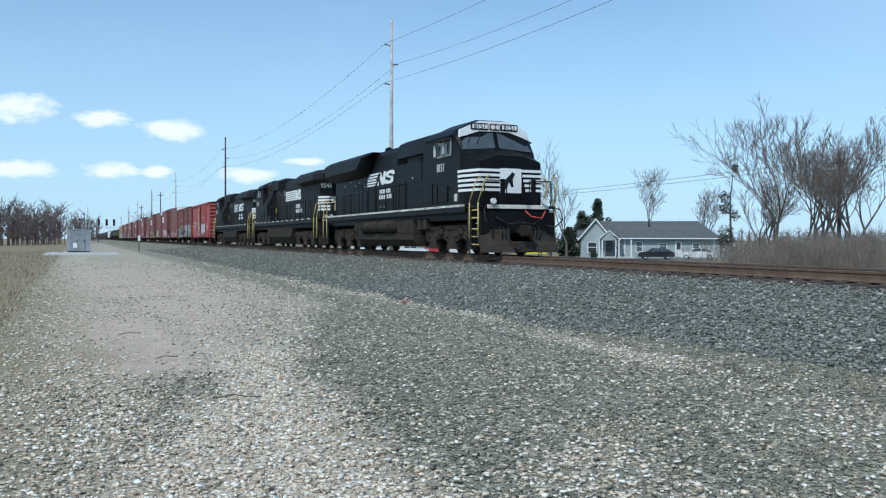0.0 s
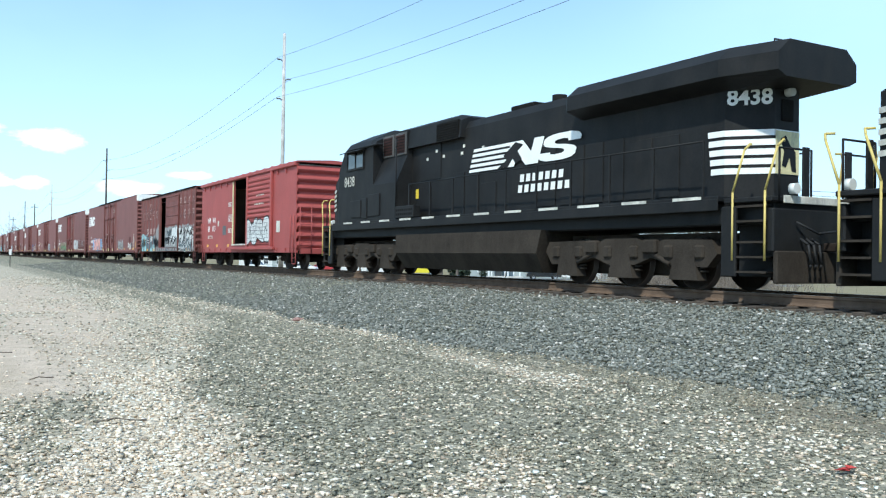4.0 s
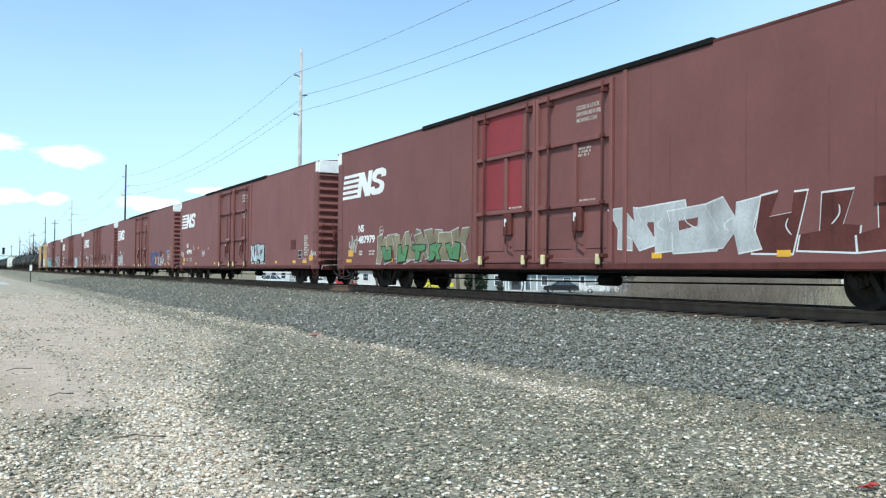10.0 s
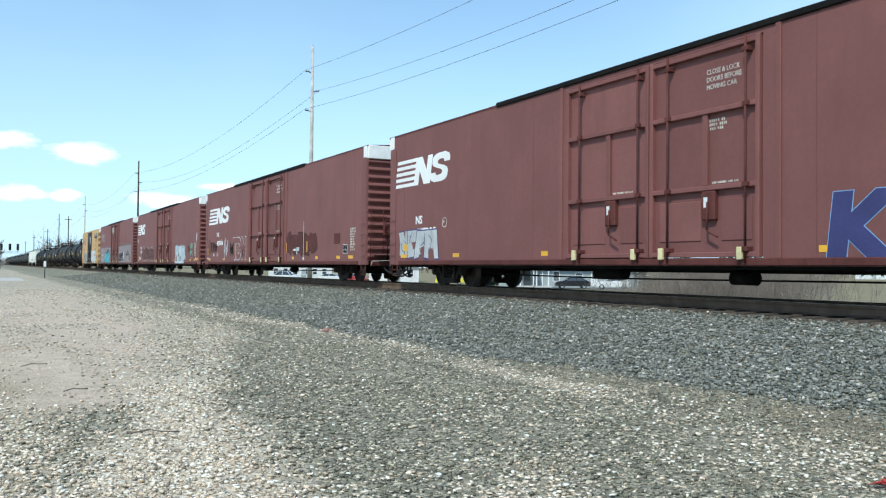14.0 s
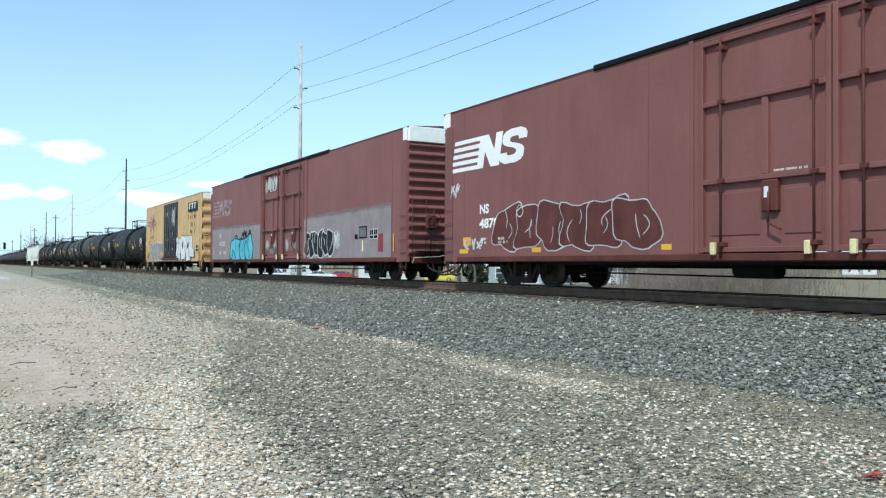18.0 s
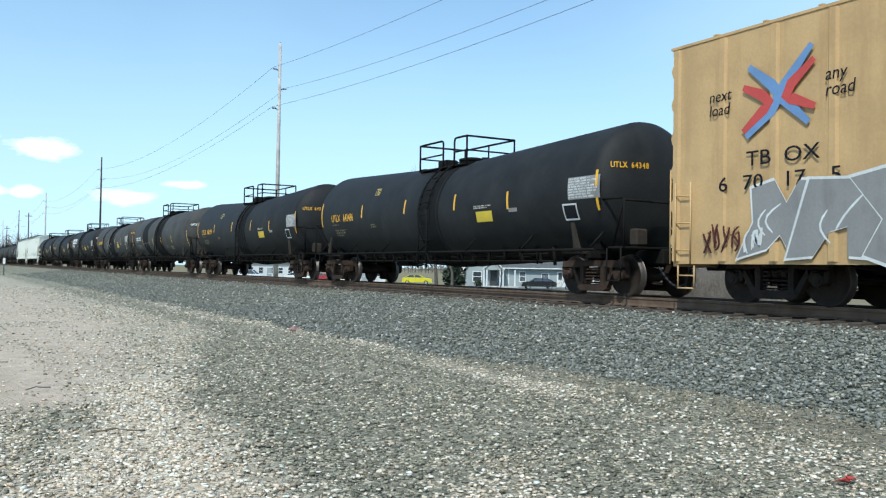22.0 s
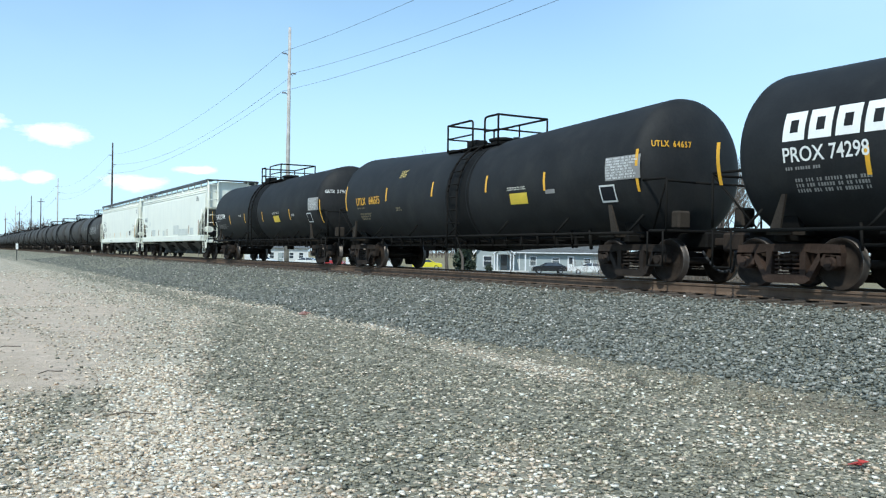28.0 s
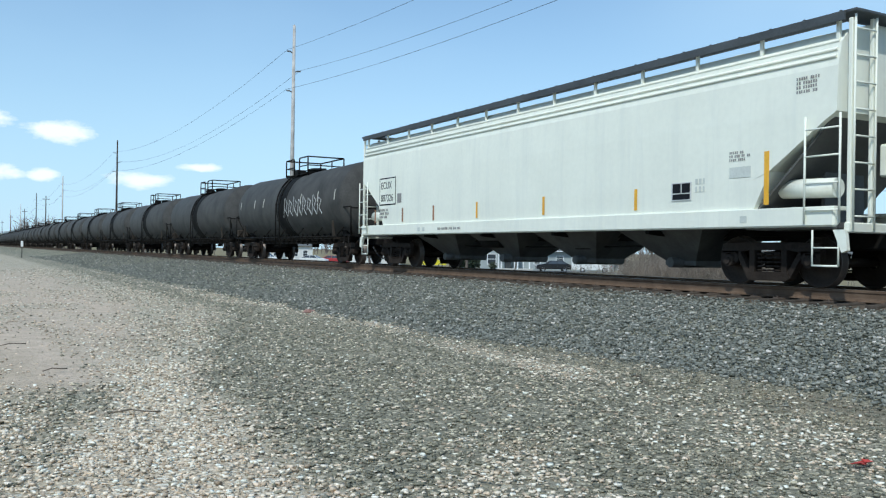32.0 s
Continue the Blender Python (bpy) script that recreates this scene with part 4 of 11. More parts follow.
def dress_long(car, number, seed, plate_y=-9.85, board=True, fine=True, patch=True, logo=(12.8, 3.27, 3.88, 0.9), name_at=(11.18, 2.01, 1.6)):
    """Marks that every long boxcar carries, at the ends of its side."""
    road_logo(car, *logo, M_WHITE)
    words(car, "NS", name_at[0], name_at[1], 0.25, M_WHITE, squeeze=1.15, grow=0.045, name="owner_mark")
    words(car, number, name_at[0], name_at[2], 0.26, M_WHITE, squeeze=1.36, grow=0.045, name="car_number")
    part("end_number", letters("NS " + number, 0.24, 0.004, 1.0, 0, 0.002), M_INK, car, at=Matrix(((1, 0, 0, -0.1), (0, 0, -1, -13.323), (0, 1, 0, 4.78), (0, 0, 0, 1))))
    bars(car, 11.1, 1.14, 0.42, 0.2, 2, M_CREAM, seed=seed + 1)
    if number == "487985":
        words(car, "151600", 10.25, 1.26, 0.085, M_CREAM, squeeze=1.4, grow=0.04)
        words(car, "111400", 10.25, 1.13, 0.085, M_CREAM, squeeze=1.4, grow=0.04)
    else:
        bars(car, 10.2, 1.14, 0.55, 0.2, 2, M_CREAM, seed=seed + 7)
    if fine:
        bars(car, -11.6, 1.2, 0.6, 0.9, 9, M_CREAM, seed=seed + 2)
    words(car, "CLOSE & LOCK", -1.75, 4.42, 0.1, M_CREAM, x=-SIDE + 0.045, name="door_notice")
    words(car, "DOORS BEFORE", -1.75, 4.27, 0.1, M_CREAM, x=-SIDE + 0.045, name="door_notice")
    words(car, "MOVING CAR", -1.75, 4.12, 0.1, M_CREAM, x=-SIDE + 0.045, name="door_notice")
    bars(car, -1.8, 3.3, 0.6, 0.24, 3, M_CREAM, x=-SIDE + 0.045, seed=seed + 4)
    for y in (0.9, -2.1):
        bars(car, y + 0.1, 2.24, 0.8, 0.06, 1, M_CREAM, x=-SIDE - 0.046, seed=seed + 8)
    if board:
        plate(car, plate_y, 1.5, 0.66, 0.42, M_OXDARK, "placard_board")
        stencil(car, plate_y - 1.0, 1.1, 0.46, 0.36)
    for y, w in ((12.3, 0.5), (8.6, 0.4), (3.9, 0.3), (-4.4, 0.3), (-7.6, 0.3), (-10.1, 0.4), (-11.4, 0.5)):
        plate(car, y, 0.9, w, 0.12, M_ORANGE, "reflector", t=0.004)
    if patch:
        plate(car, 12.1, 1.12, 0.45, 0.24, M_ORANGE, "yellow_patch", t=0.005)
    ring = Shape().lathe([(-0.006, 0.16), (-0.006, 0.138), (0, 0.138)], "x", 20, at=(-SIDE - 0.002, 9.15, 1.98))
    part("round_emblem", ring, M_CREAM, car)
    bars(car, 9.25, 1.95, 0.2, 0.09, 1, M_CREAM, seed=seed + 9)
    bars(car, -10.0, 0.7, 1.2, 0.07, 1, M_CHALK, seed=seed + 5)


def build_long_boxcars():
    first = long_boxcar()
    cars = [first] + [copy_thing(first, pose(0, 0, 0)) for _ in range(6)]
    mids = [5.0, 33.56, 62.18, 90.77, 119.28, 147.42, 176.39]
    for c, m in zip(cars, mids):
        finish_car(c, m)
    a, b, c, d, e, f, g = cars
    dress_long(a, "487573", 10)
    spray_cloud(a, 9.55, 4.4, 0.84, 2.02, M_SKYBLUE, 3)
    for k, (t, y, size) in enumerate((("Z", 9.12, 0.92), ("e", 8.2, 1.02), ("P", 7.42, 0.95), ("H", 6.86, 0.95), ("Y", 6.12, 0.98), ("R", 5.6, 1.0))):
        tag(a, t, y, 0.98, size * 0.98, M_PINK, M_INK, (1.25, 1.15, 1.0, 0.85, 0.95, 1.0)[k], 0.085, 0.045, x=-SIDE - 0.006 - 0.006 * k, label="pink and yellow letter with a black line")
    words(a, "THE GRAFFITI DINOSAUR RETURNS", 12.25, 0.71, 0.09, M_CHALK, squeeze=1.1)
    words(a, "STRAIGHT", 4.13, 1.35, 0.1, M_CHALK, squeeze=0.95)
    words(a, "NO CHASE", 4.13, 1.15, 0.1, M_CHALK, squeeze=0.95)
    throwup(a, -4.7, -7.4, 0.92, 1.45, M_GREYPATCH, M_SILVER, 4, 5, 0.02, block=True, lines=1, overlap=0.8)
    scrawl(a, -4.8, -7.3, 0.95, 1.8, M_SILVER, M_SILVER, 6, 5, 0.06, edge=0.015, x=-SIDE - 0.02)
    scrawl(a, -9.4, -10.75, 0.93, 1.45, M_CHALK, M_CHALK, 5, 3, 0.05, edge=0.012)
    plate(a, -12.54, 1.04, 0.2, 0.5, M_ORANGE, "yellow_patch", t=0.005)
    words(a, "B-133", -11.6, 1.02, 0.12, M_CREAM)
    tagged(a, "oxide-brown long boxcar with pink and blue graffiti")
    dress_long(b, "487979", 20, board=False, fine=False)
    plate(b, -9.5, 1.72, 0.5, 0.42, M_OXDARK, "placard_board", x=-SIDE - 0.03)
    plate(b, -12.6, 1.15, 0.4, 0.25, M_ORANGE, "yellow_patch", t=0.006)
    for za, zb in ((3.76, 4.85), (2.28, 3.6)):
        plate(b, 2.55, za, 2.0, zb - za, M_REDPAINT, "red_door_panel", x=-SIDE + 0.049, t=0.01)
    throwup(b, 9.4, 3.3, 0.9, 1.85, M_OLIVE, M_SILVER, 21, 8, 0.035, block=True, lines=1)
    throwup(b, 9.2, 3.4, 0.92, 1.45, M_GREEN, M_INK, 26, 5, 0.03, x=-SIDE - 0.03, block=True, lines=1, overlap=0.7)
    scrawl(b, 12.0, 11.27, 1.2, 1.9, M_CREAM, M_CREAM, 24, 2, 0.04, edge=0.012)
    throwup(b, -3.4, -7.0, 1.0, 2.0, M_SILVER, M_CHALK, 22, 4, 0.03, block=True, lines=1)
    throwup(b, -7.1, -12.6, 0.95, 1.95, M_OXDARK, M_CHALK, 23, 5, 0.035, block=True, lines=1, overlap=1.05)
    stencil(b, -10.45, 1.35, 0.5, 0.45, x=-SIDE - 0.02)
    for y, z in ((-4.91, 3.4), (-6.88, 4.7), (-8.64, 3.8), (-9.49, 3.6)):
        plate(b, y, 0.9, 0.035, z - 0.9, M_SEAM, "rust_streak", t=0.002)
    tagged(b, "oxide-brown long boxcar with one bright red door leaf and silver graffiti")
    dress_long(c, "487985", 30)
    throwup(c, -3.55, -6.05, 0.9, 1.8, M_INK, M_CHALK, 31, 5, 0.03, block=True, lines=1, overlap=1.3)
    throwup(c, -3.7, -5.85, 0.98, 1.88, M_FROST, M_INK, 39, 4, 0.04, x=-SIDE - 0.016, block=True, lines=2, overlap=1.15)
    scrawl(c, -12.4, -13.1, 1.18, 1.45, M_CHALK, M_CHALK, 32, 3, 0.035, edge=0.01)
    plate(c, -12.2, 1.0, 0.45, 0.25, M_ORANGE, "yellow_patch", t=0.005)
    scrawl(c, 11.9, 12.4, 1.3, 1.8, M_CREAM, M_CREAM, 33, 2, 0.03, edge=0.01)
    # edge of an old repaint, doodles and a lamp bracket
    for pts in ([(11.97, 1.83), (11.87, 1.55), (11.42, 1.41), (11.27, 1.24)], [(8.27, 2.1), (8.27, 1.69), (8.67, 1.66), (8.72, 1.5), (9.02, 1.47), (9.2, 1.63)]):
        rb = Shape()
        ribbon(rb, pts, 0.045, -SIDE - 0.002)
        part("repaint_edge", rb, M_OXDARK, c)
    scrawl(c, 12.75, 12.45, 1.45, 1.8, M_CHALK, M_CHALK, 36, 2, 0.025, edge=0.008)
    scrawl(c, 6.9, 6.2, 1.35, 1.8, M_CHALK, M_CHALK, 37, 3, 0.03, edge=0.008)
    bars(c, 5.45, 1.78, 0.3, 0.14, 1, M_CREAM, seed=38)
    plate(c, 7.9, 1.85, 0.16, 0.14, M_ORANGE, "yellow_patch", t=0.03)
    words(c, "B-138", -11.5, 1.0, 0.12, M_CREAM)
    tagged(c, "oxide-brown long boxcar with pale blue graffiti by its doors")
    dress_long(d, "487208", 40, board=False, fine=False)
    throwup(d, 12.3, 9.7, 0.9, 1.85, M_SILVER, M_NAVY, 41, 4, 0.04, block=True)
    tag(d, "KES", -4.5, 0.76, 1.12, M_NAVY, M_SKYBLUE, 1.22, 0.07, 0.012, shear=0.1, label="violet letters with a blue line")
    plate(d, -6.6, 1.0, 0.3, 0.5, M_ORANGE, "yellow_patch", t=0.02)
    scrawl(d, -7.7, -9.9, 0.74, 1.75, M_CHALK, M_CHALK, 42, 4, 0.035, edge=0.01)
    plate(d, -8.45, 1.5, 0.66, 0.42, M_OXDARK, "placard_board", x=-SIDE - 0.012)
    stencil(d, -9.29, 1.09, 0.5, 0.4, x=-SIDE - 0.012)
    # a round animal's head in white line, drawn as plain rings
    hd = Shape()
    for yy, zz, r in ((-11.4, 1.33, 0.42), (-11.05, 1.62, 0.14), (-11.75, 1.62, 0.14), (-11.25, 1.42, 0.1), (-11.55, 1.42, 0.1), (-11.4, 1.18, 0.16)):
        ribbon(hd, [(yy + r * math.cos(2 * math.pi * k / 16), zz + r * 0.75 * math.sin(2 * math.pi * k / 16)) for k in range(17)], 0.035, -SIDE - 0.006)
    part("graffiti", hd, M_CHALK, d, "round white line drawing")
    scrawl(d, -10.87, -11.87, 1.77, 2.0, M_SKYBLUE, M_SKYBLUE, 44, 4, 0.04, edge=0.01)
    plate(d, -12.27, 1.16, 0.08, 1.0, M_ORANGE, "yellow_stripe", t=0.005)
    tagged(d, "oxide-brown long boxcar with violet block graffiti")
    dress_long(e, "487618", 50, patch=False, logo=(12.3, 3.1, 4.95, 0.95), name_at=(10.2, 2.33, 1.8))
    scrawl(e, 11.7, 10.1, 1.25, 2.05, M_INK, M_INK, 51, 4, 0.04, edge=0.01)
    scrawl(e, 8.4, 7.4, 0.85, 2.3, M_CHALK, M_CHALK, 53, 2, 0.035, edge=0.01)
    scrawl(e, 7.0, 6.0, 1.1, 2.0, M_INK, M_INK, 54, 3, 0.05, edge=0.015)
    tag(e, "TDM", 6.25, 1.02, 1.1, M_OXIDE, M_CHALK, 0.83, 0.08, 0.035, label="letters drawn in white outline")
    throwup(e, -3.5, -7.7, 1.0, 2.14, M_OXDARK, M_INK, 52, 5, 0.03, lines=1, overlap=1.2, label="dull red swollen letters edged in black")
    plate(e, -6.05, 0.9, 0.04, 1.7, M_CHALK, "white_line", x=-SIDE - 0.016, t=0.003)
    plate(e, -5.98, 0.86, 0.2, 0.14, M_CHALK, "white_splash", x=-SIDE - 0.016, t=0.004)
    plate(e, -4.66, 1.28, 0.36, 0.1, M_CHALK, "white_patch", x=-SIDE - 0.016, t=0.003)
    plate(e, -5.06, 1.27, 0.42, 0.17, M_FROST, "white_patch", x=-SIDE - 0.016, t=0.003)
    plate(e, -5.1, 1.12, 0.12, 0.15, M_FROST, "white_patch", x=-SIDE - 0.016, t=0.003)
    ro = Shape()
    ribbon(ro, [(12.05 + 0.24 * math.cos(2 * math.pi * k / 14), 1.75 + 0.42 * math.sin(2 * math.pi * k / 14)) for k in range(13)], 0.05, -SIDE - 0.008)
    part("graffiti", ro, M_INK, e, "black sprayed ring")
    plate(e, 13.05, 1.0, 0.78, 0.07, M_CHALK, "white_line", t=0.004)
    for y in (12.48, 5.78, -3.58, -6.5):
        plate(e, y, 1.22, 0.1, 0.45, M_ORANGE, "yellow_stripe", x=-SIDE - 0.018, t=0.004)
    tagged(e, "oxide-brown long boxcar with white outline graffiti")
    dress_long(f, "487876", 60, plate_y=-9.42)
    throwup(f, 10.2, 4.2, 0.9, 2.2, M_OXDARK, M_SILVER, 61, 6, 0.035, lines=2)
    scrawl(f, 12.0, 11.0, 1.0, 1.4, M_CHALK, M_CHALK, 63, 3, 0.03, edge=0.01)
    throwup(f, -5.05, -8.55, 0.86, 2.02, M_FROST, M_PALETEAL, 64, 5, 0.04, block=True, lines=2, overlap=1.25)
    plate(f, -5.0, 0.72, 3.3, 0.16, M_FROST, "paint_drip_band", x=-SIDE - 0.05, t=0.003)
    scrawl(f, -10.27, -11.0, 1.7, 2.12, M_MINT, M_MINT, 62, 3, 0.05, edge=0.012)
    scrawl(f, -10.2, -11.05, 1.24, 1.66, M_MINT, M_MINT, 66, 3, 0.045, edge=0.012)
    scrawl(f, -12.1, -12.45, 2.12, 2.82, M_CHALK, M_CHALK, 67, 2, 0.03, edge=0.008)
    plate(f, -12.04, 0.95, 0.84, 0.12, M_ORANGE, "reflector", t=0.026)
    scrawl(f, 12.9, 12.3, 2.5, 3.0, M_CHALK, M_CHALK, 65, 2, 0.03, edge=0.01)
    words(f, "B-138", -11.75, 1.02, 0.12, M_CREAM)
    tagged(f, "oxide-brown long boxcar with pale blue block graffiti")
    # the last one has its lower half painted over
    words(g, "NS", 11.1, 2.05, 0.23, M_CREAM, squeeze=1.1, x=-SIDE - 0.014, name="owner_mark")
    words(g, "487023", 11.1, 1.58, 0.25, M_CREAM, squeeze=1.2, x=-SIDE - 0.014, name="car_number")
    bars(g, 11.0, 1.1, 0.5, 0.18, 2, M_CREAM, x=-SIDE - 0.013, seed=76)
    bars(g, 10.1, 1.1, 0.5, 0.18, 2, M_CREAM, x=-SIDE - 0.013, seed=77)
    road_logo(g, 12.7, 3.22, 4.0, 0.92, M_FADED)
    overpaint(g, 13.15, 2.95, 2.42, 2.36, 0.82, M_MAUVE, 71, -SIDE - 0.0115, 0.03, label="mauve-grey overpaint with a dusty upper edge")
    overpaint(g, -3.2, -12.0, 2.36, 2.44, 0.82, M_MAUVE, 70, -SIDE - 0.0115, 0.03, label="mauve-grey overpaint with a dusty upper edge")
    for ya, yb, za, zb in ((13.15, 2.95, 2.42, 2.36), (-3.2, -12.0, 2.36, 2.44)):
        edge = lambda y: za + (zb - za) * (y - ya) / (yb - ya)
        overspray(g, [ya + (yb - ya) * k / 40 for k in range(41)], [2.2 + 0.07 * k for k in range(10)], lambda y, z: 1.1 - (z - edge(y) + 0.05) / 0.36, M_MAUVEDUST, -SIDE - 0.0135)
    # paint dust on the lower door panels and behind the high tag
    for y, z, w, h, m in ((2.1, 1.5, 0.4, 0.35, M_WHITEDUST), (0.95, 1.5, 0.35, 0.32, M_WHITEDUST), (-0.85, 1.45, 0.3, 0.4, M_WHITEDUST), (-1.9, 1.45, 0.4, 0.4, M_MAUVEDUST), (1.3, 1.2, 0.8, 0.2, M_MAUVEDUST)):
        soft_spot(g, y, z, w, h, m, -SIDE + 0.026)
    soft_spot(g, 1.4, 4.35, 0.95, 0.4, M_WHITEDUST, -SIDE + 0.036, 0.5)
    throwup(g, 8.45, 4.6, 0.68, 2.1, M_TEAL, M_INK, 72, 4, 0.09, x=-SIDE - 0.016, lines=2)
    scrawl(g, 6.5, 4.7, 1.95, 2.4, M_INK, M_INK, 78, 3, 0.05, edge=0.012, x=-SIDE - 0.016)
    soft_spot(g, -5.0, 1.35, 2.1, 0.85, M_WHITEDUST, -SIDE - 0.0155, 0.75)
    throwup(g, -3.45, -6.6, 0.85, 1.95, M_INK, M_CHALK, 73, 6, 0.045, x=-SIDE - 0.018, lines=1)
    scrawl(g, -6.75, -7.4, 1.13, 1.96, M_CHALK, M_CHALK, 74, 3, 0.03, edge=0.01, x=-SIDE - 0.016)
    scrawl(g, 2.45, 0.65, 3.95, 4.75, M_CHALK, M_CHALK, 75, 5, 0.055, edge=0.01, x=-SIDE + 0.03)
    fr = plate(g, -9.25, 1.52, 0.7, 0.44, M_UNDER, "placard_board", x=-SIDE - 0.014)
    part("board_field", Shape().box(-SIDE - 0.03, -SIDE - 0.026, -9.9, -9.3, 1.57, 1.91), M_GREY, fr)
    plate(g, -8.85, 1.5, 0.25, 0.18, M_UNDER, "small_board", x=-SIDE - 0.014)
    plate(g, -9.5, 1.05, 0.12, 0.4, M_TAN, "yellow_smear", x=-SIDE - 0.014, t=0.003)
    stencil(g, -10.2, 1.47, 0.34, 0.36, x=-SIDE - 0.014)
    stencil(g, -10.56, 1.47, 0.34, 0.36, x=-SIDE - 0.014)
    plate(g, -10.94, 1.02, 0.42, 0.63, M_REDPAINT, "red_patch", x=-SIDE - 0.014, t=0.004)
    for y in (12.35, 8.95, -12.17):
        plate(g, y, 1.02, 0.07, 0.6, M_ORANGE, "yellow_stripe", x=-SIDE - 0.023, t=0.005)
    tagged(g, "oxide-brown long boxcar with grey overpaint and teal graffiti")


build_long_boxcars()


# ---- shorter boxcars ----
def short_boxcar(name, label, half, z0, z1, paint, end_paint, door, post_step=0.0, ribs=8, roof_paint=None, thick=0.1):
    """door: (front edge, back edge, sill, top) of the opening in the camera's side."""
    car = thing(name, label, "boxcar")
    hw = SIDE
    d0, d1, dz0, dz1 = door
    cut = [(-half, z0), (-half, z1), (half, z1), (half, z0), (d1, z0), (d1, dz1), (d0, dz1), (d0, z0)]
    part("side_wall", Shape().prism(cut, "x", -hw, -hw + thick), paint, car)
    part("door_sill_plate", Shape().box(-hw + 0.003, -hw + thick, d0, d1, z0, dz0), paint, car)
    part("side_wall", Shape().box(hw - thick, hw, -half, half, z0, z1), paint, car)
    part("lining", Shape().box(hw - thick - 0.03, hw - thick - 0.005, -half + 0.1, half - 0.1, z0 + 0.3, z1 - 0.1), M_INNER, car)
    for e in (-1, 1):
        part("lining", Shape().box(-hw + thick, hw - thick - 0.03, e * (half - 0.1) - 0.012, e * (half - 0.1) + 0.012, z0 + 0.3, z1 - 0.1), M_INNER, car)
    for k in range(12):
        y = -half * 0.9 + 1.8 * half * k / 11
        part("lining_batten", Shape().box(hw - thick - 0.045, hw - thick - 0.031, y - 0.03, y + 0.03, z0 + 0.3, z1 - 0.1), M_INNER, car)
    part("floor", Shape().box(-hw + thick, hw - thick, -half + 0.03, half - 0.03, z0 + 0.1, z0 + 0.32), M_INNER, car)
    # black sheet added below the roof to paint in the interior's shade
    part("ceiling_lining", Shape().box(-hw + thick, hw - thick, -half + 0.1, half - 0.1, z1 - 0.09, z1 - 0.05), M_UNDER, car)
    for e in (-1, 1):
        part("car_end", ribbed_end(e, e * half, hw - 0.02, z0 + 0.1, z1 - 0.15, ribs, 0.12), end_paint, car)
        part("end_sill", Shape().block(-1.4, 1.4, min(e * half, e * (half + 0.18)), max(e * half, e * (half + 0.18)), z0 - 0.05, z0 + 0.2, 0.02), end_paint, car)
        coupler(car, e * (half + 0.85), e)
        part("draft_gear", Shape().block(-0.3, 0.3, min(e * (half - 0.6), e * (half + 0.35)), max(e * (half - 0.6), e * (half + 0.35)), 0.6, 1.0, 0.03), M_UNDER, car)
        ladder(car, -hw - 0.07, e * (half - 0.5), e * (half - 0.1), z0, 2.3, 0.4, paint)
        ladder(car, e * (half + 0.2), -1.45, -0.95, z0, 2.6, 0.4, end_paint, along="x", name="end_ladder")
        step_iron(car, e * (half - 0.3), 0.42, 0.25, z0 + 0.02, -hw + 0.03, end_paint)
    if post_step:
        for a, b in ((-half + 0.06, d0 - 0.15), (d1 + 0.15, half - 0.06)):
            n = max(1, round((b - a) / post_step))
            for k in range(n + 1):
                y = a + (b - a) * k / n
                p = Shape().prism([(-hw - 0.045, y - 0.06), (-hw, y - 0.1), (-hw, y + 0.1), (-hw - 0.045, y + 0.06)], "z", z0 + 0.05, z1 - 0.06)
                part("side_post", p, paint, car)
    part("roof", roof_shape(-half - 0.1, half + 0.1, hw + 0.02, z1 + 0.02, 0.1, 1.1), roof_paint or end_paint, car)
    under(car, half - 0.2, z0 - 0.05)
    for y in (-half + 2.0, half - 2.0):
        freight_truck(car, y)
    return car


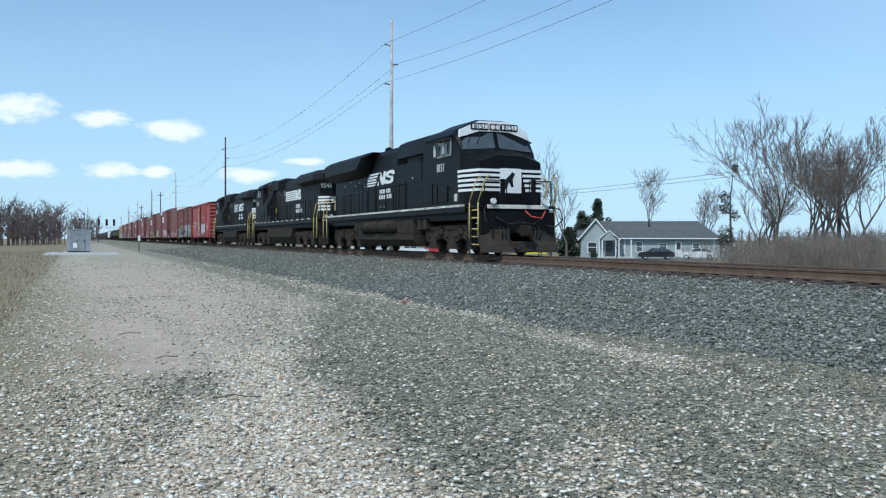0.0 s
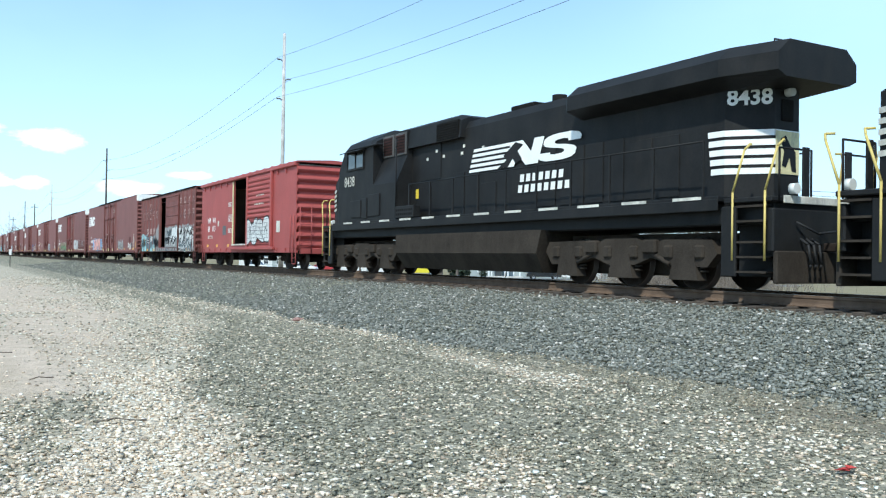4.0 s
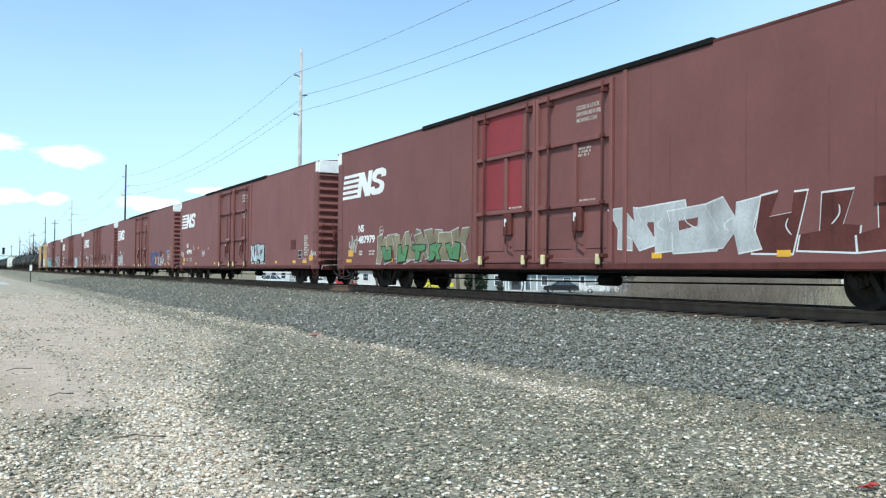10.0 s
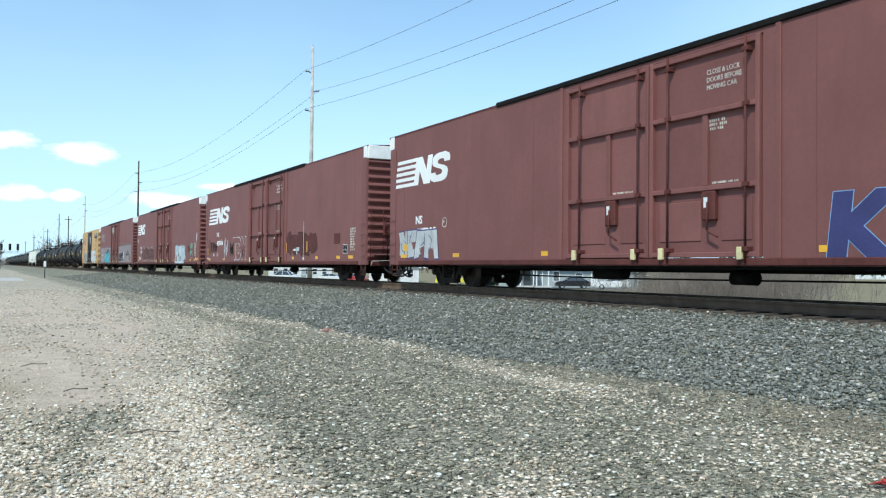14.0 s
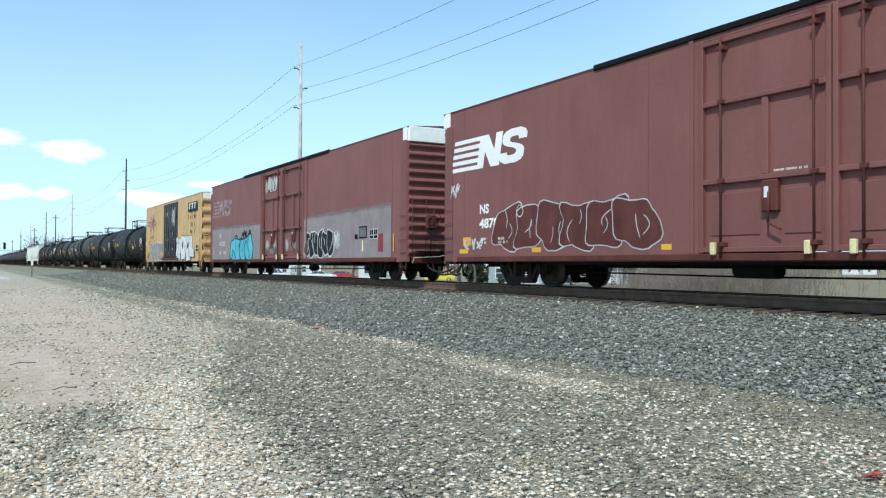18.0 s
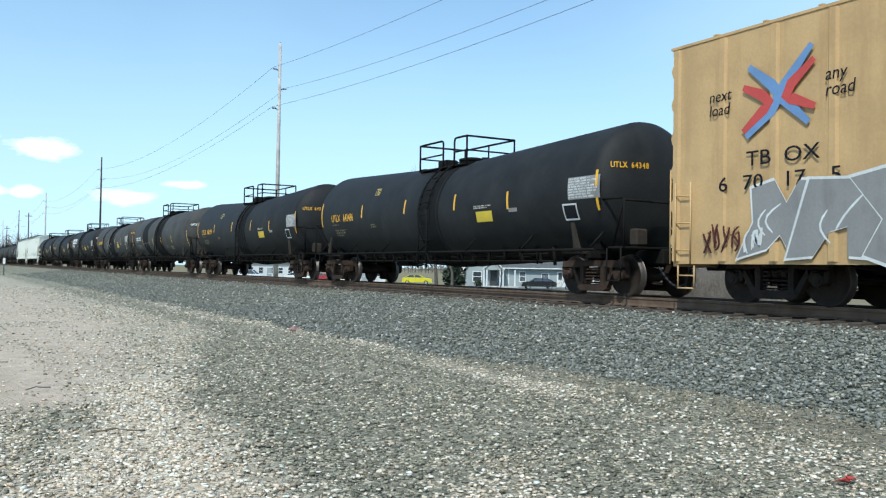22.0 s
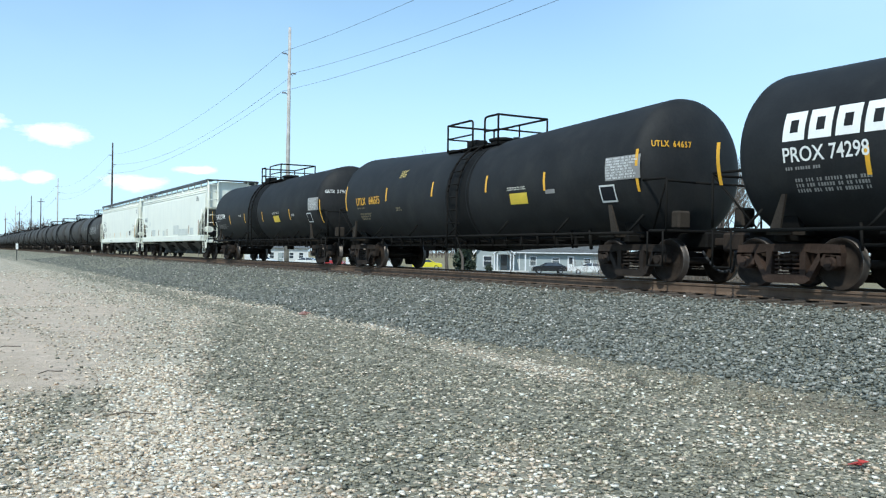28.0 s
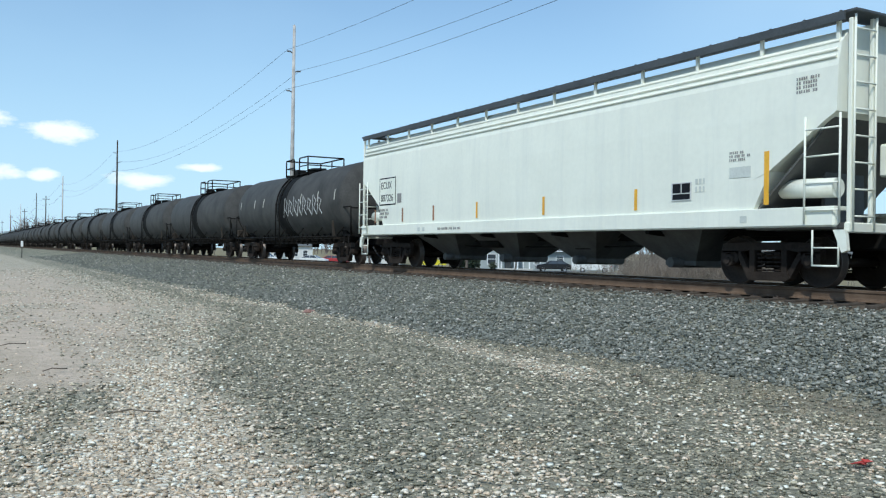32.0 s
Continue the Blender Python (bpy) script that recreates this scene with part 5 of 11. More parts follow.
def build_red_boxcar():
    half = 7.65
    car = short_boxcar("red_boxcar", "bright red boxcar with its plug door slid open", half, 0.72, 4.5, M_RED, M_RED,
                       (-0.97, 1.47, 1.12, 4.33), 0.0, 9, M_RED)
    hw = SIDE
    # the slid door hides the ribbed panel in front of the opening
    d = Shape()
    prof = [(-hw + 0.02, 0.95), (-hw - 0.05, 0.95)]
    n = 15
    for k in range(n):
        a = 1.05 + (4.2 - 1.05) * k / n
        st = (4.2 - 1.05) / n
        prof += [(-hw - 0.05, a), (-hw - 0.10, a + 0.3 * st), (-hw - 0.10, a + 0.6 * st), (-hw - 0.05, a + 0.85 * st)]
    prof += [(-hw - 0.05, 4.3), (-hw + 0.02, 4.3)]
    d.prism(prof, "y", -4.55, -1.2)
    door = part("sliding_door", d, M_RED, car, "red door pressed into horizontal ribs, slid open")
    part("door_edge", Shape().block(-hw - 0.12, -hw, -1.22, -1.0, 0.95, 4.35, 0.02), M_RED, door)
    part("door_edge", Shape().block(-hw - 0.12, -hw, -4.7, -4.5, 0.95, 4.35, 0.02), M_RED, door)
    part("door_jamb", Shape().block(-hw - 0.03, -hw + 0.02, 1.45, 1.58, 1.05, 4.3, 0.01), M_TAN, car, "pale yellow door jamb")
    sl = Shape()
    for k in range(8):
        sl.block(-hw - 0.08, -hw + 0.04, -1.0 + k * 0.32, -0.72 + k * 0.32, 1.06, 1.13, 0.01)
    part("door_threshold", sl, M_CREAM, car)
    part("door_track", Shape().block(-hw - 0.14, -hw, -5.0, 1.6, 0.84, 0.98, 0.02), M_RED, car)
    part("top_rail", Shape().block(-hw - 0.12, -hw, -half, half, 4.32, 4.5, 0.03), M_RED, car)
    cl = Shape()
    for y in (2.6, 3.7, 4.8, 5.9, 7.0, -5.3, -6.4):
        cl.block(-hw - 0.06, -hw, y - 0.05, y + 0.05, 4.1, 4.34, 0.015)
        cl.block(-hw - 0.05, -hw, y - 0.06, y + 0.06, 0.8, 0.92, 0.015)
    part("post_clips", cl, M_RED, car)
    words(car, "WR", 6.35, 2.3, 0.3, M_WHITE, squeeze=0.95)
    words(car, "WK", 5.35, 2.3, 0.3, M_WHITE, squeeze=0.95)
    words(car, "88", 6.3, 1.85, 0.3, M_WHITE, squeeze=0.95)
    words(car, "013", 5.4, 1.85, 0.3, M_WHITE, squeeze=0.95)
    bars(car, 6.3, 1.45, 1.1, 0.2, 2, M_CREAM, seed=5)
    plate(car, 3.35, 1.62, 0.62, 0.48, M_GREY, "placard_board")
    part("emblem", Shape().block(-hw - 0.006, -hw, 4.1, 4.35, 2.1, 2.38, 0.002), M_CREAM, car)
    for z, h in ((3.05, 0.22), (2.28, 0.36), (1.72, 0.22)):
        p = plate(car, 2.35, z, 0.62, h, M_CREAM, "notice", t=0.004)
        part("notice_field", Shape().box(-hw - 0.009, -hw - 0.006, 1.76, 2.32, z + 0.03, z + h - 0.03), M_RED, p)
        bars(car, 2.3, z + 0.04, 0.52, h - 0.08, 3, M_CHALK, x=-hw - 0.010, seed=int(z * 10), name="notice_print")
    throwup(car, -1.15, -4.5, 1.08, 2.3, M_CHALK, M_INK, 81, 4, 0.05, x=-hw - 0.108, block=False, lines=2, overlap=1.4)
    gl = Shape()
    for k in range(7):
        ribbon(gl, [(-1.25, 1.2 + 0.17 * k), (-2.3, 1.24 + 0.17 * k), (-3.4, 1.18 + 0.17 * k), (-4.4, 1.22 + 0.17 * k)], 0.018, -hw - 0.122)
    for k in range(10):
        ribbon(gl, [(-1.4 - 0.31 * k, 1.12), (-1.45 - 0.31 * k, 1.7), (-1.36 - 0.31 * k, 2.24)], 0.018, -hw - 0.123)
    part("graffiti_grid", gl, M_INK, car, "thin black grid lines over white paint")
    bars(car, -2.6, 3.3, 1.5, 0.1, 1, M_CREAM, x=-hw - 0.105, seed=8)
    bars(car, -2.3, 2.9, 1.6, 0.1, 1, M_CREAM, x=-hw - 0.105, seed=9)
    plate(car, -5.2, 1.6, 0.45, 0.5, M_CREAM, "notice")
    for y in (6.5, 4.6, 2.5):
        plate(car, y, 1.0, 0.35, 0.14, M_ORANGE, "reflector", t=0.004)
    finish_car(car, -35.2)


def build_brown_boxcar():
    half = 8.05
    car = short_boxcar("brown_boxcar", "weathered brown boxcar with one door open and graffiti", half, 0.75, 4.55, M_BROWN, M_BROWN,
                       (-0.45, 1.65, 1.05, 4.35), 1.05, 10, M_OXDARK)
    hw = SIDE
    d = Shape().block(-hw - 0.1, -hw - 0.03, -4.0, -0.5, 1.0, 4.35, 0.02)
    door = part("sliding_door", d, M_BROWN, car)
    for z in (1.05, 1.38, 1.75, 2.12, 2.5, 3.05, 3.65, 4.28):
        part("door_rib", Shape().block(-hw - 0.13, -hw - 0.09, -4.0, -0.5, z - 0.03, z + 0.03, 0.01), M_BROWN, door)
    # lining and floor coloured black, standing in for shade behind the open door
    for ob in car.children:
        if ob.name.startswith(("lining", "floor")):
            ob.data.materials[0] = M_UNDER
    part("door_track", Shape().block(-hw - 0.16, -hw, -4.2, 1.8, 0.86, 0.99, 0.02), M_OXDARK, car)
    for a, b in ((-7.9, -4.1), (1.85, 7.9)):
        rr = Shape()
        for z in (1.6, 2.3, 3.0, 3.7):
            rr.block(-hw - 0.03, -hw, a, b, z - 0.03, z + 0.03, 0.01)
        part("panel_ribs", rr, M_BROWN, car)
    forms = ([(0, 0), (0, 1), (0.8, 1), (0.85, 0.6), (0.1, 0.5), (0.85, 0.0)], [(0.9, 0.85), (0.5, 1), (0.05, 0.75), (0.05, 0.25), (0.5, 0), (0.95, 0.2)],
             [(0.8, 1), (0, 1), (0, 0.5), (0.6, 0.5)], [(0, 0), (0.02, 1), (0.8, 0.05), (0.82, 1)], [(0, 0), (0.45, 1), (0.9, 0)])
    rnd = random.Random(77)
    for y, z in [(y, z) for z in (3.02, 3.62) for y in (7.1, 6.05, 4.95, 3.85, 2.75)] + [(y, z) for z in (2.78, 3.55) for y in (-4.35, -5.4, -6.5, -7.5)]:
        if y > 0 and z > 3.5 and rnd.random() < 0.5:
            continue
        w, h = 0.62, 0.5
        for _ in range(2):
            st = Shape()
            f = forms[rnd.randrange(5)]
            ribbon(st, [(y - u * w, z + v * h) for u, v in f], 0.05, -hw - 0.034 - rnd.uniform(0, 0.004))
            part("worn_letter", st, M_WORN, car)
    for t, y in (("53", 5.76), ("08", 4.72), ("19", 3.7)):
        words(car, t, y, 1.98, 0.4, M_WORN, squeeze=1.0, x=-hw - 0.036, grow=0.05, name="car_number")
    overpaint(car, 7.95, 5.75, 2.05, 1.85, 0.78, M_PALETEAL, 90, -hw - 0.032, 0.2)
    overpaint(car, 5.0, 3.2, 0.95, 1.15, 0.78, M_PALETEAL, 91, -hw - 0.035, 0.2)
    overpaint(car, 5.85, 3.4, 1.75, 1.9, 0.78, M_SLATE, 96, -hw - 0.033, 0.08)
    overpaint(car, 3.6, 1.72, 1.65, 2.75, 0.78, M_GREYPATCH, 97, -hw - 0.034, 0.08)
    overpaint(car, 3.7, 2.6, 1.55, 1.85, 1.35, M_SLATE, 89, -hw - 0.036, 0.14)
    for y, w, z in ((1.2, 0.5, 1.0), (-0.9, 0.6, 1.02), (-2.6, 0.4, 0.98)):
        part("overpaint", Shape().prism([(y, 0.8), (y - w * 0.5, z), (y - w, 0.8)], "x", -hw - 0.168, -hw - 0.166), M_SLATE, car, "dark painted spike")
    overpaint(car, 1.7, -4.1, 0.985, 0.98, 0.8, M_GREYPATCH, 88, -hw - 0.163, 0.004)
    overpaint(car, -0.52, -3.98, 2.3, 2.4, 1.02, M_GREYPATCH, 98, -hw - 0.132, 0.06)
    overpaint(car, -4.05, -7.95, 2.45, 2.3, 0.78, M_GREYPATCH, 99, -hw - 0.032, 0.12)
    throwup(car, -0.7, -3.8, 1.1, 2.1, M_SILVER, M_GREYPATCH, 93, 3, 0.03, x=-hw - 0.135, block=True, lines=1, overlap=0.9)
    throwup(car, -2.6, -3.95, 1.5, 2.35, M_CHALK, M_SLATE, 87, 2, 0.03, x=-hw - 0.142, block=True, lines=1)
    throwup(car, -4.1, -7.9, 0.9, 2.3, M_CHALK, M_GREYPATCH, 94, 4, 0.05, x=-hw - 0.05, block=True, overlap=1.1)
    throwup(car, -4.0, -7.6, 0.8, 1.2, M_SLATE, M_CHALK, 95, 5, 0.03, x=-hw - 0.062, block=True, overlap=0.6)
    for z, sd in ((1.48, 61), (1.3, 62)):
        plate(car, 5.72, z, 0.85, 0.15, M_INK, "stencil_plate", x=-hw - 0.036, t=0.002)
        bars(car, 5.68, z + 0.02, 0.78, 0.11, 1, M_CHALK, x=-hw - 0.039, seed=sd, name="stencil_print")
    scrawl(car, 4.6, 3.8, 1.4, 1.88, M_CHALK, M_CHALK, 64, 3, 0.03, edge=0.01, x=-hw - 0.037)
    scrawl(car, -0.65, -1.7, 1.42, 1.72, M_INK, M_INK, 65, 4, 0.035, edge=0.01, x=-hw - 0.15)
    plate(car, 6.75, 1.15, 0.12, 0.55, M_ORANGE, "yellow_stripe", x=-hw - 0.036, t=0.003)
    scrawl(car, 2.5, 1.8, 1.1, 1.6, M_INK, M_INK, 63, 2, 0.03, edge=0.01, x=-hw - 0.037)
    for y in (5.8, 3.6, 0.4, -3.1, -6.2):
        plate(car, y, 0.8, 0.5, 0.13, M_ORANGE, "reflector", x=-hw - 0.05, t=0.004)
    stencil(car, -5.4, 1.35, 0.5, 0.4, x=-hw - 0.075)
    # dark brush lines and rust runs over the grey paint
    for k, (a, b, z, zz) in enumerate(((-0.7, -3.8, 1.2, 1.75), (-4.2, -7.6, 0.95, 1.6), (-4.4, -7.8, 1.6, 2.3), (-1.2, -2.6, 1.7, 2.2), (3.3, 1.9, 0.95, 1.8), (7.8, 6.0, 1.0, 1.7))):
        scrawl(car, a, b, z, zz, M_INK if k % 2 == 0 else M_SLATE, M_INK, 160 + k, 4, 0.045, edge=0.012, x=-hw - (0.15 if -4 < b < 0 and a > -1.3 else 0.066))
    for k in range(9):
        plate(car, 1.5 - 0.62 * k, 0.84, 0.1 + 0.05 * (k % 3), 0.14, M_OXDARK, "rust_run", x=-hw - 0.169, t=0.002)
    part("roof_edge", Shape().block(-hw - 0.06, -hw + 0.02, -half, half, 4.5, 4.6, 0.02), M_UNDER, car, "black tarred roof edge")
    finish_car(car, -18.0)


def build_yellow_boxcar():
    half = 9.5
    car = short_boxcar("yellow_boxcar", "yellow boxcar with black double doors and graffiti", half, 0.72, 4.98, M_TTX, M_TTX,
                       (-2.6, 2.35, 0.95, 4.85), 1.2, 6, M_TTX)
    hw = SIDE
    for a, b in ((-2.6, -0.12), (-0.12, 2.35)):
        door = part("plug_door", Shape().block(-hw - 0.02, -hw + 0.06, a + 0.02, b - 0.02, 0.98, 4.82, 0.015), M_DOORBLK, car, "black plug door")
        fr = Shape()
        for z in (1.05, 1.95, 2.9, 3.85, 4.72):
            fr.block(-hw - 0.07, -hw - 0.01, a + 0.05, b - 0.05, z - 0.05, z + 0.05, 0.012)
        part("door_ribs", fr, M_DOORBLK, door)
        for y in (a + 0.45, a + 1.25, b - 0.45):
            part("lock_rod", Shape().rod((-hw - 0.09, y, 0.95), (-hw - 0.09, y, 4.8), 0.025, n=6), M_DOORBLK, door)
        for k, (y, z) in enumerate(((b - 0.5, 1.5), (b - 0.8, 2.2), (a + 0.9, 2.2), (a + 0.8, 1.2), (b - 0.4, 2.55))):
            bars(car, y, z, 0.4, 0.16, 2, M_CHALK, x=-hw - 0.022, seed=k + 3, name="door_notice")
    bars(car, 1.7, 4.0, 0.9, 0.24, 3, M_CHALK, x=-hw - 0.022, seed=33, name="door_notice")
    scrawl(car, -0.9, -2.0, 3.1, 4.5, M_CHALK, M_CHALK, 101, 3, 0.05, edge=0.01, x=-hw - 0.1)
    part("door_track", Shape().block(-hw - 0.12, -hw, -3.0, 2.8, 0.84, 0.97, 0.02), M_OXDARK, car)
    for e in (-1, 1):
        part("end_cap", Shape().block(-hw + 0.05, hw - 0.05, e * half - 0.1, e * half + 0.14, 4.45, 4.98, 0.03), M_HOP, car, "pale end cap")
    # owner's panel as plain shapes, then the readable lines
    pn = plate(car, -5.86, 3.92, 2.6, 0.6, M_INK, "mark_panel", x=-hw - 0.05)
    s = Shape()
    for k in range(3):
        y = -6.2 - k * 0.75
        s.prism([(y, 4.08), (y - 0.22, 4.08), (y - 0.3, 4.40), (y - 0.55, 4.40), (y - 0.55, 4.46), (y + 0.05, 4.46), (y + 0.05, 4.38), (y - 0.08, 4.38)], "x", -hw - 0.07, -hw - 0.064)
    part("mark_shapes", s, M_CHALK, pn)
    words(car, "Railcar Pooling", -5.6, 3.48, 0.3, M_INK, squeeze=0.95, x=-hw - 0.004)
    words(car, "Experts", -6.4, 3.0, 0.3, M_INK, squeeze=0.95, x=-hw - 0.004)
    bars(car, -6.3, 2.52, 1.5, 0.26, 1, M_INK, x=-hw - 0.004, seed=12, name="web_line")
    words(car, "TB", 7.7, 2.48, 0.27, M_INK, squeeze=1.25, x=-hw - 0.049)
    words(car, "OX", 6.9, 2.48, 0.27, M_INK, squeeze=1.25, x=-hw - 0.049)
    for t, y in (("6", 8.34), ("70", 7.78), ("17", 6.92), ("5", 6.0)):
        words(car, t, y, 2.06, 0.27, M_INK, squeeze=1.25, x=-hw - 0.049, name="car_number")
    for col, lab, rows in ((M_BANDBLUE, "blue crossed band", ([(7.65, 4.25), (7.15, 3.85), (6.95, 3.60), (6.40, 3.10)], [(7.70, 3.00), (7.15, 3.40), (6.90, 3.80), (6.35, 4.40)])),
                           (M_BANDRED, "red crossed band", ([(7.77, 3.90), (7.35, 3.70), (7.20, 3.55), (7.30, 3.45), (7.77, 3.10)], [(6.30, 4.15), (6.75, 3.80), (6.85, 3.60), (6.75, 3.55), (6.28, 3.35)]))):
        for k, row in enumerate(rows):
            x = Shape()
            ribbon(x, row, 0.2, -hw - 0.05 - 0.001 * k - (0.003 if col is M_BANDRED else 0))
            part("crossed_band", x, col, car, lab)
    for t, y, z in (("next", 8.58, 3.74), ("load", 8.58, 3.48), ("any", 6.1, 3.74), ("road", 6.1, 3.48)):
        words(car, t, y, z, 0.22, M_INK, squeeze=0.95, x=-hw - 0.049, shear=0.15)
    throwup(car, 7.5, 3.0, 0.75, 2.2, M_GREYPATCH, M_CHALK, 111, 4, 0.05, x=-hw - 0.05, block=True)
    throwup(car, -2.4, -7.3, 0.8, 2.4, M_CHALK, M_INK, 112, 6, 0.035, x=-hw - 0.05, block=True)
    scrawl(car, 8.7, 7.8, 0.9, 1.5, M_OXDARK, M_OXDARK, 114, 4, 0.02, edge=0.01, x=-hw - 0.05)
    scrawl(car, 7.75, 7.3, 0.9, 1.4, M_CHALK, M_CHALK, 115, 3, 0.03, edge=0.01, x=-hw - 0.05)
    stencil(car, -8.2, 1.35, 0.5, 0.42, x=-hw - 0.05)
    plate(car, -8.95, 1.0, 0.09, 1.3, M_YELLOW, "yellow_stripe", x=-hw - 0.05, t=0.004)
    finish_car(car, 201.4)


build_red_boxcar()
build_brown_boxcar()
build_yellow_boxcar()


# ---- tank cars ----
RT, ZT = 1.565, 2.46    # tank radius and axis height
SLOPED = {}             # car name: fall of the shell towards its middle outlet, half length of the shell


def axis_z(car, y):
    fall, half = SLOPED[car.name]
    return ZT - fall * max(0.0, 1 - abs(y) / half)


def tank_profile(half, r, n=9):
    prof = []
    for k in range(n + 1):
        a = math.pi / 2 * k / n
        prof.append((-half - 0.62 * math.sin(math.pi / 2 - a), r * math.sin(a) + 0.001))
    prof += [(-half * 0.33, r), (half * 0.33, r)]
    for k in range(n, -1, -1):
        a = math.pi / 2 * k / n
        prof.append((half + 0.62 * math.sin(math.pi / 2 - a), r * math.sin(a) + 0.001))
    return prof


def tank_car(length, paint, truck_paint, label, group="black tank cars", fall=0.07, ladder_y=0.0, deck_y=0.0):
    """length: over the couplers."""
    car = thing("tank_car", label, "tank car", group)
    shell = length / 2 - 1.55
    SLOPED[car.name] = (fall, shell)

    def ring(y, r, z):
        return [(r * math.cos(2 * math.pi * k / 72), y, z + r * math.sin(2 * math.pi * k / 72)) for k in range(72)]

    prof = [p for p in tank_profile(shell, RT) if abs(p[0]) > shell * 0.5]
    prof.insert(len(prof) // 2, (0.0, RT))
    part("tank_shell", Shape().loft([ring(y, r, axis_z(car, y)) for y, r in prof], True, True), paint, car)
    mid = ladder_y
    for y in (mid - 0.62, mid + 0.58):
        z = axis_z(car, y)
        band = Shape().lathe([(y - 0.04, RT + 0.003), (y - 0.04, RT + 0.02), (y + 0.04, RT + 0.02), (y + 0.04, RT + 0.003)], "y", 40, at=(0, 0, z))
        part("tank_band", band, M_SOOT, car)
    spill = Shape().loft([ring(y, RT + 0.004, axis_z(car, y)) for y in (mid - 0.5, mid, mid + 0.46)], False, True)
    part("spill_stain", spill, M_SOOT, car, "dark oily band round the tank")
    # valve housing, platform and rails
    low = axis_z(car, 0.0) - ZT
    d = Shape()
    d.lathe([(3.86, 0.34), (4.12, 0.34), (4.14, 0.4), (4.2, 0.4), (4.24, 0.24), (4.26, 0.001)], "z", 20, at=(0, deck_y - 0.35, low))
    d.block(-0.62, -0.2, mid + 0.5, mid + 1.05, 3.8 + low, 4.2 + low, 0.03)
    d.rod((0.1, deck_y - 0.95, 3.95 + low), (0.1, deck_y - 0.95, 4.2 + low), 0.1, n=10)
    part("valve_housing", d, M_SOOT, car)
    top, deck, px = 4.62 + low * 0.6, 3.9 + low, 0.84
    pl = Shape()
    for e in (-1, 1):
        pl.block(min(e * 0.55, e * px), max(e * 0.55, e * px), deck_y - 1.45, deck_y + 1.45, deck, deck + 0.05, 0.008)
        pl.block(-px, px, deck_y + min(e * 1.1, e * 1.45), deck_y + max(e * 1.1, e * 1.45), deck + 0.05, deck + 0.08, 0.008)
        for y in (-1.4, -0.5, 0.5, 1.4):
            pl.rod((e * (px - 0.02), deck_y + y, deck), (e * 0.62, deck_y + y, deck - 0.2), 0.028, n=6)
    part("platform", pl, M_UNDER, car)
    for y0, y1 in ((deck_y + 1.42, mid + 0.33), (deck_y - 1.42, mid - 0.33)):
        q = 0.09 if y1 < y0 else -0.09
        part("platform_rail", Shape().path([(-px, y0, deck), (-px, y0, top), (-px, y1 + q, top), (-px, y1 + q * 0.3, top - 0.03), (-px, y1, top - 0.1), (-px, y1, deck)], 0.03, 6), M_UNDER, car)
        part("middle_rail", Shape().rod((-px, y0, (top + deck) / 2), (-px, y1, (top + deck) / 2), 0.024, n=6), M_UNDER, car)
    part("platform_rail", Shape().path([(px, deck_y - 1.42, deck), (px, deck_y - 1.42, top), (px, deck_y + 1.42, top), (px, deck_y + 1.42, deck)], 0.03, 6).rod((px, deck_y, deck), (px, deck_y, top), 0.026, n=6), M_UNDER, car)
    for e in (-1, 1):
        part("platform_rail", Shape().rod((-px, deck_y + e * 1.42, top), (px, deck_y + e * 1.42, top), 0.03, n=6).rod((-px, deck_y + e * 1.42, (top + deck) / 2), (px, deck_y + e * 1.42, (top + deck) / 2), 0.024, n=6), M_UNDER, car)
    # ladder down the side, bent over the shell
    zc = axis_z(car, mid)
    ld = Shape()
    for y in (mid - 0.26, mid + 0.26):
        pts = [(-RT - 0.14, y, 0.56), (-RT - 0.14, y, zc + 0.1)]
        for k in range(1, 9):
            a = radians(180 - 8.0 * k)
            pts.append(((RT + 0.12) * math.cos(a), y, zc + (RT + 0.12) * math.sin(a)))
        ld.path(pts, 0.03, 6)
        ld.path([(-RT - 0.14, y, 1.02), (-RT - 0.14, y + (0.3 if y > mid else -0.3), 0.62)], 0.018, 5)
    part("ladder", ld, M_UNDER, car)
    for k in range(9):
        z = 0.66 + k * 0.37
        xx = -RT - 0.14 if z < zc else -math.sqrt(max(0.01, (RT + 0.12) ** 2 - (z - zc) ** 2))
        part("rung", Shape().rod((xx, mid - 0.26, z), (xx, mid + 0.26, z), 0.02, n=6), M_UNDER, car)
    # side hand rail low along the shell, with brackets
    hr = Shape()
    for e in (-1, 1):
        hr.rod((e * 1.6, -shell - 0.2, 1.03), (e * 1.6, shell + 0.2, 1.03), 0.034, n=6)
        for k in range(7):
            y = -shell + 2 * shell * k / 6
            hr.block(min(e * 1.15, e * 1.6), max(e * 1.15, e * 1.6), y - 0.03, y + 0.03, 1.0, 1.05, 0.008)
            hr.rod((e * 1.58, y, 1.05), (e * 1.38, y - 0.24, 1.42), 0.026, n=5)
    part("side_rail", hr, M_UNDER, car)
    pipe = Shape()
    pipe.rod((-0.6, -shell * 0.6, 0.86), (-0.6, shell * 0.6, 0.86), 0.04, n=6)
    for k in range(9):
        y = -shell * 0.6 + 1.2 * shell * k / 8
        pipe.rod((-0.6, y, 0.86), (-0.5, y, 1.4), 0.02, n=5)
        pipe.rod((-1.2, y, 0.9), (-0.5, y, 0.86), 0.016, n=5)
    for k in range(14):
        y = -shell * 0.66 + 1.32 * shell * k / 13
        pipe.block(-0.95, -0.88, y - 0.04, y + 0.04, 0.72 + 0.06 * (k % 3), 1.2, 0.01)
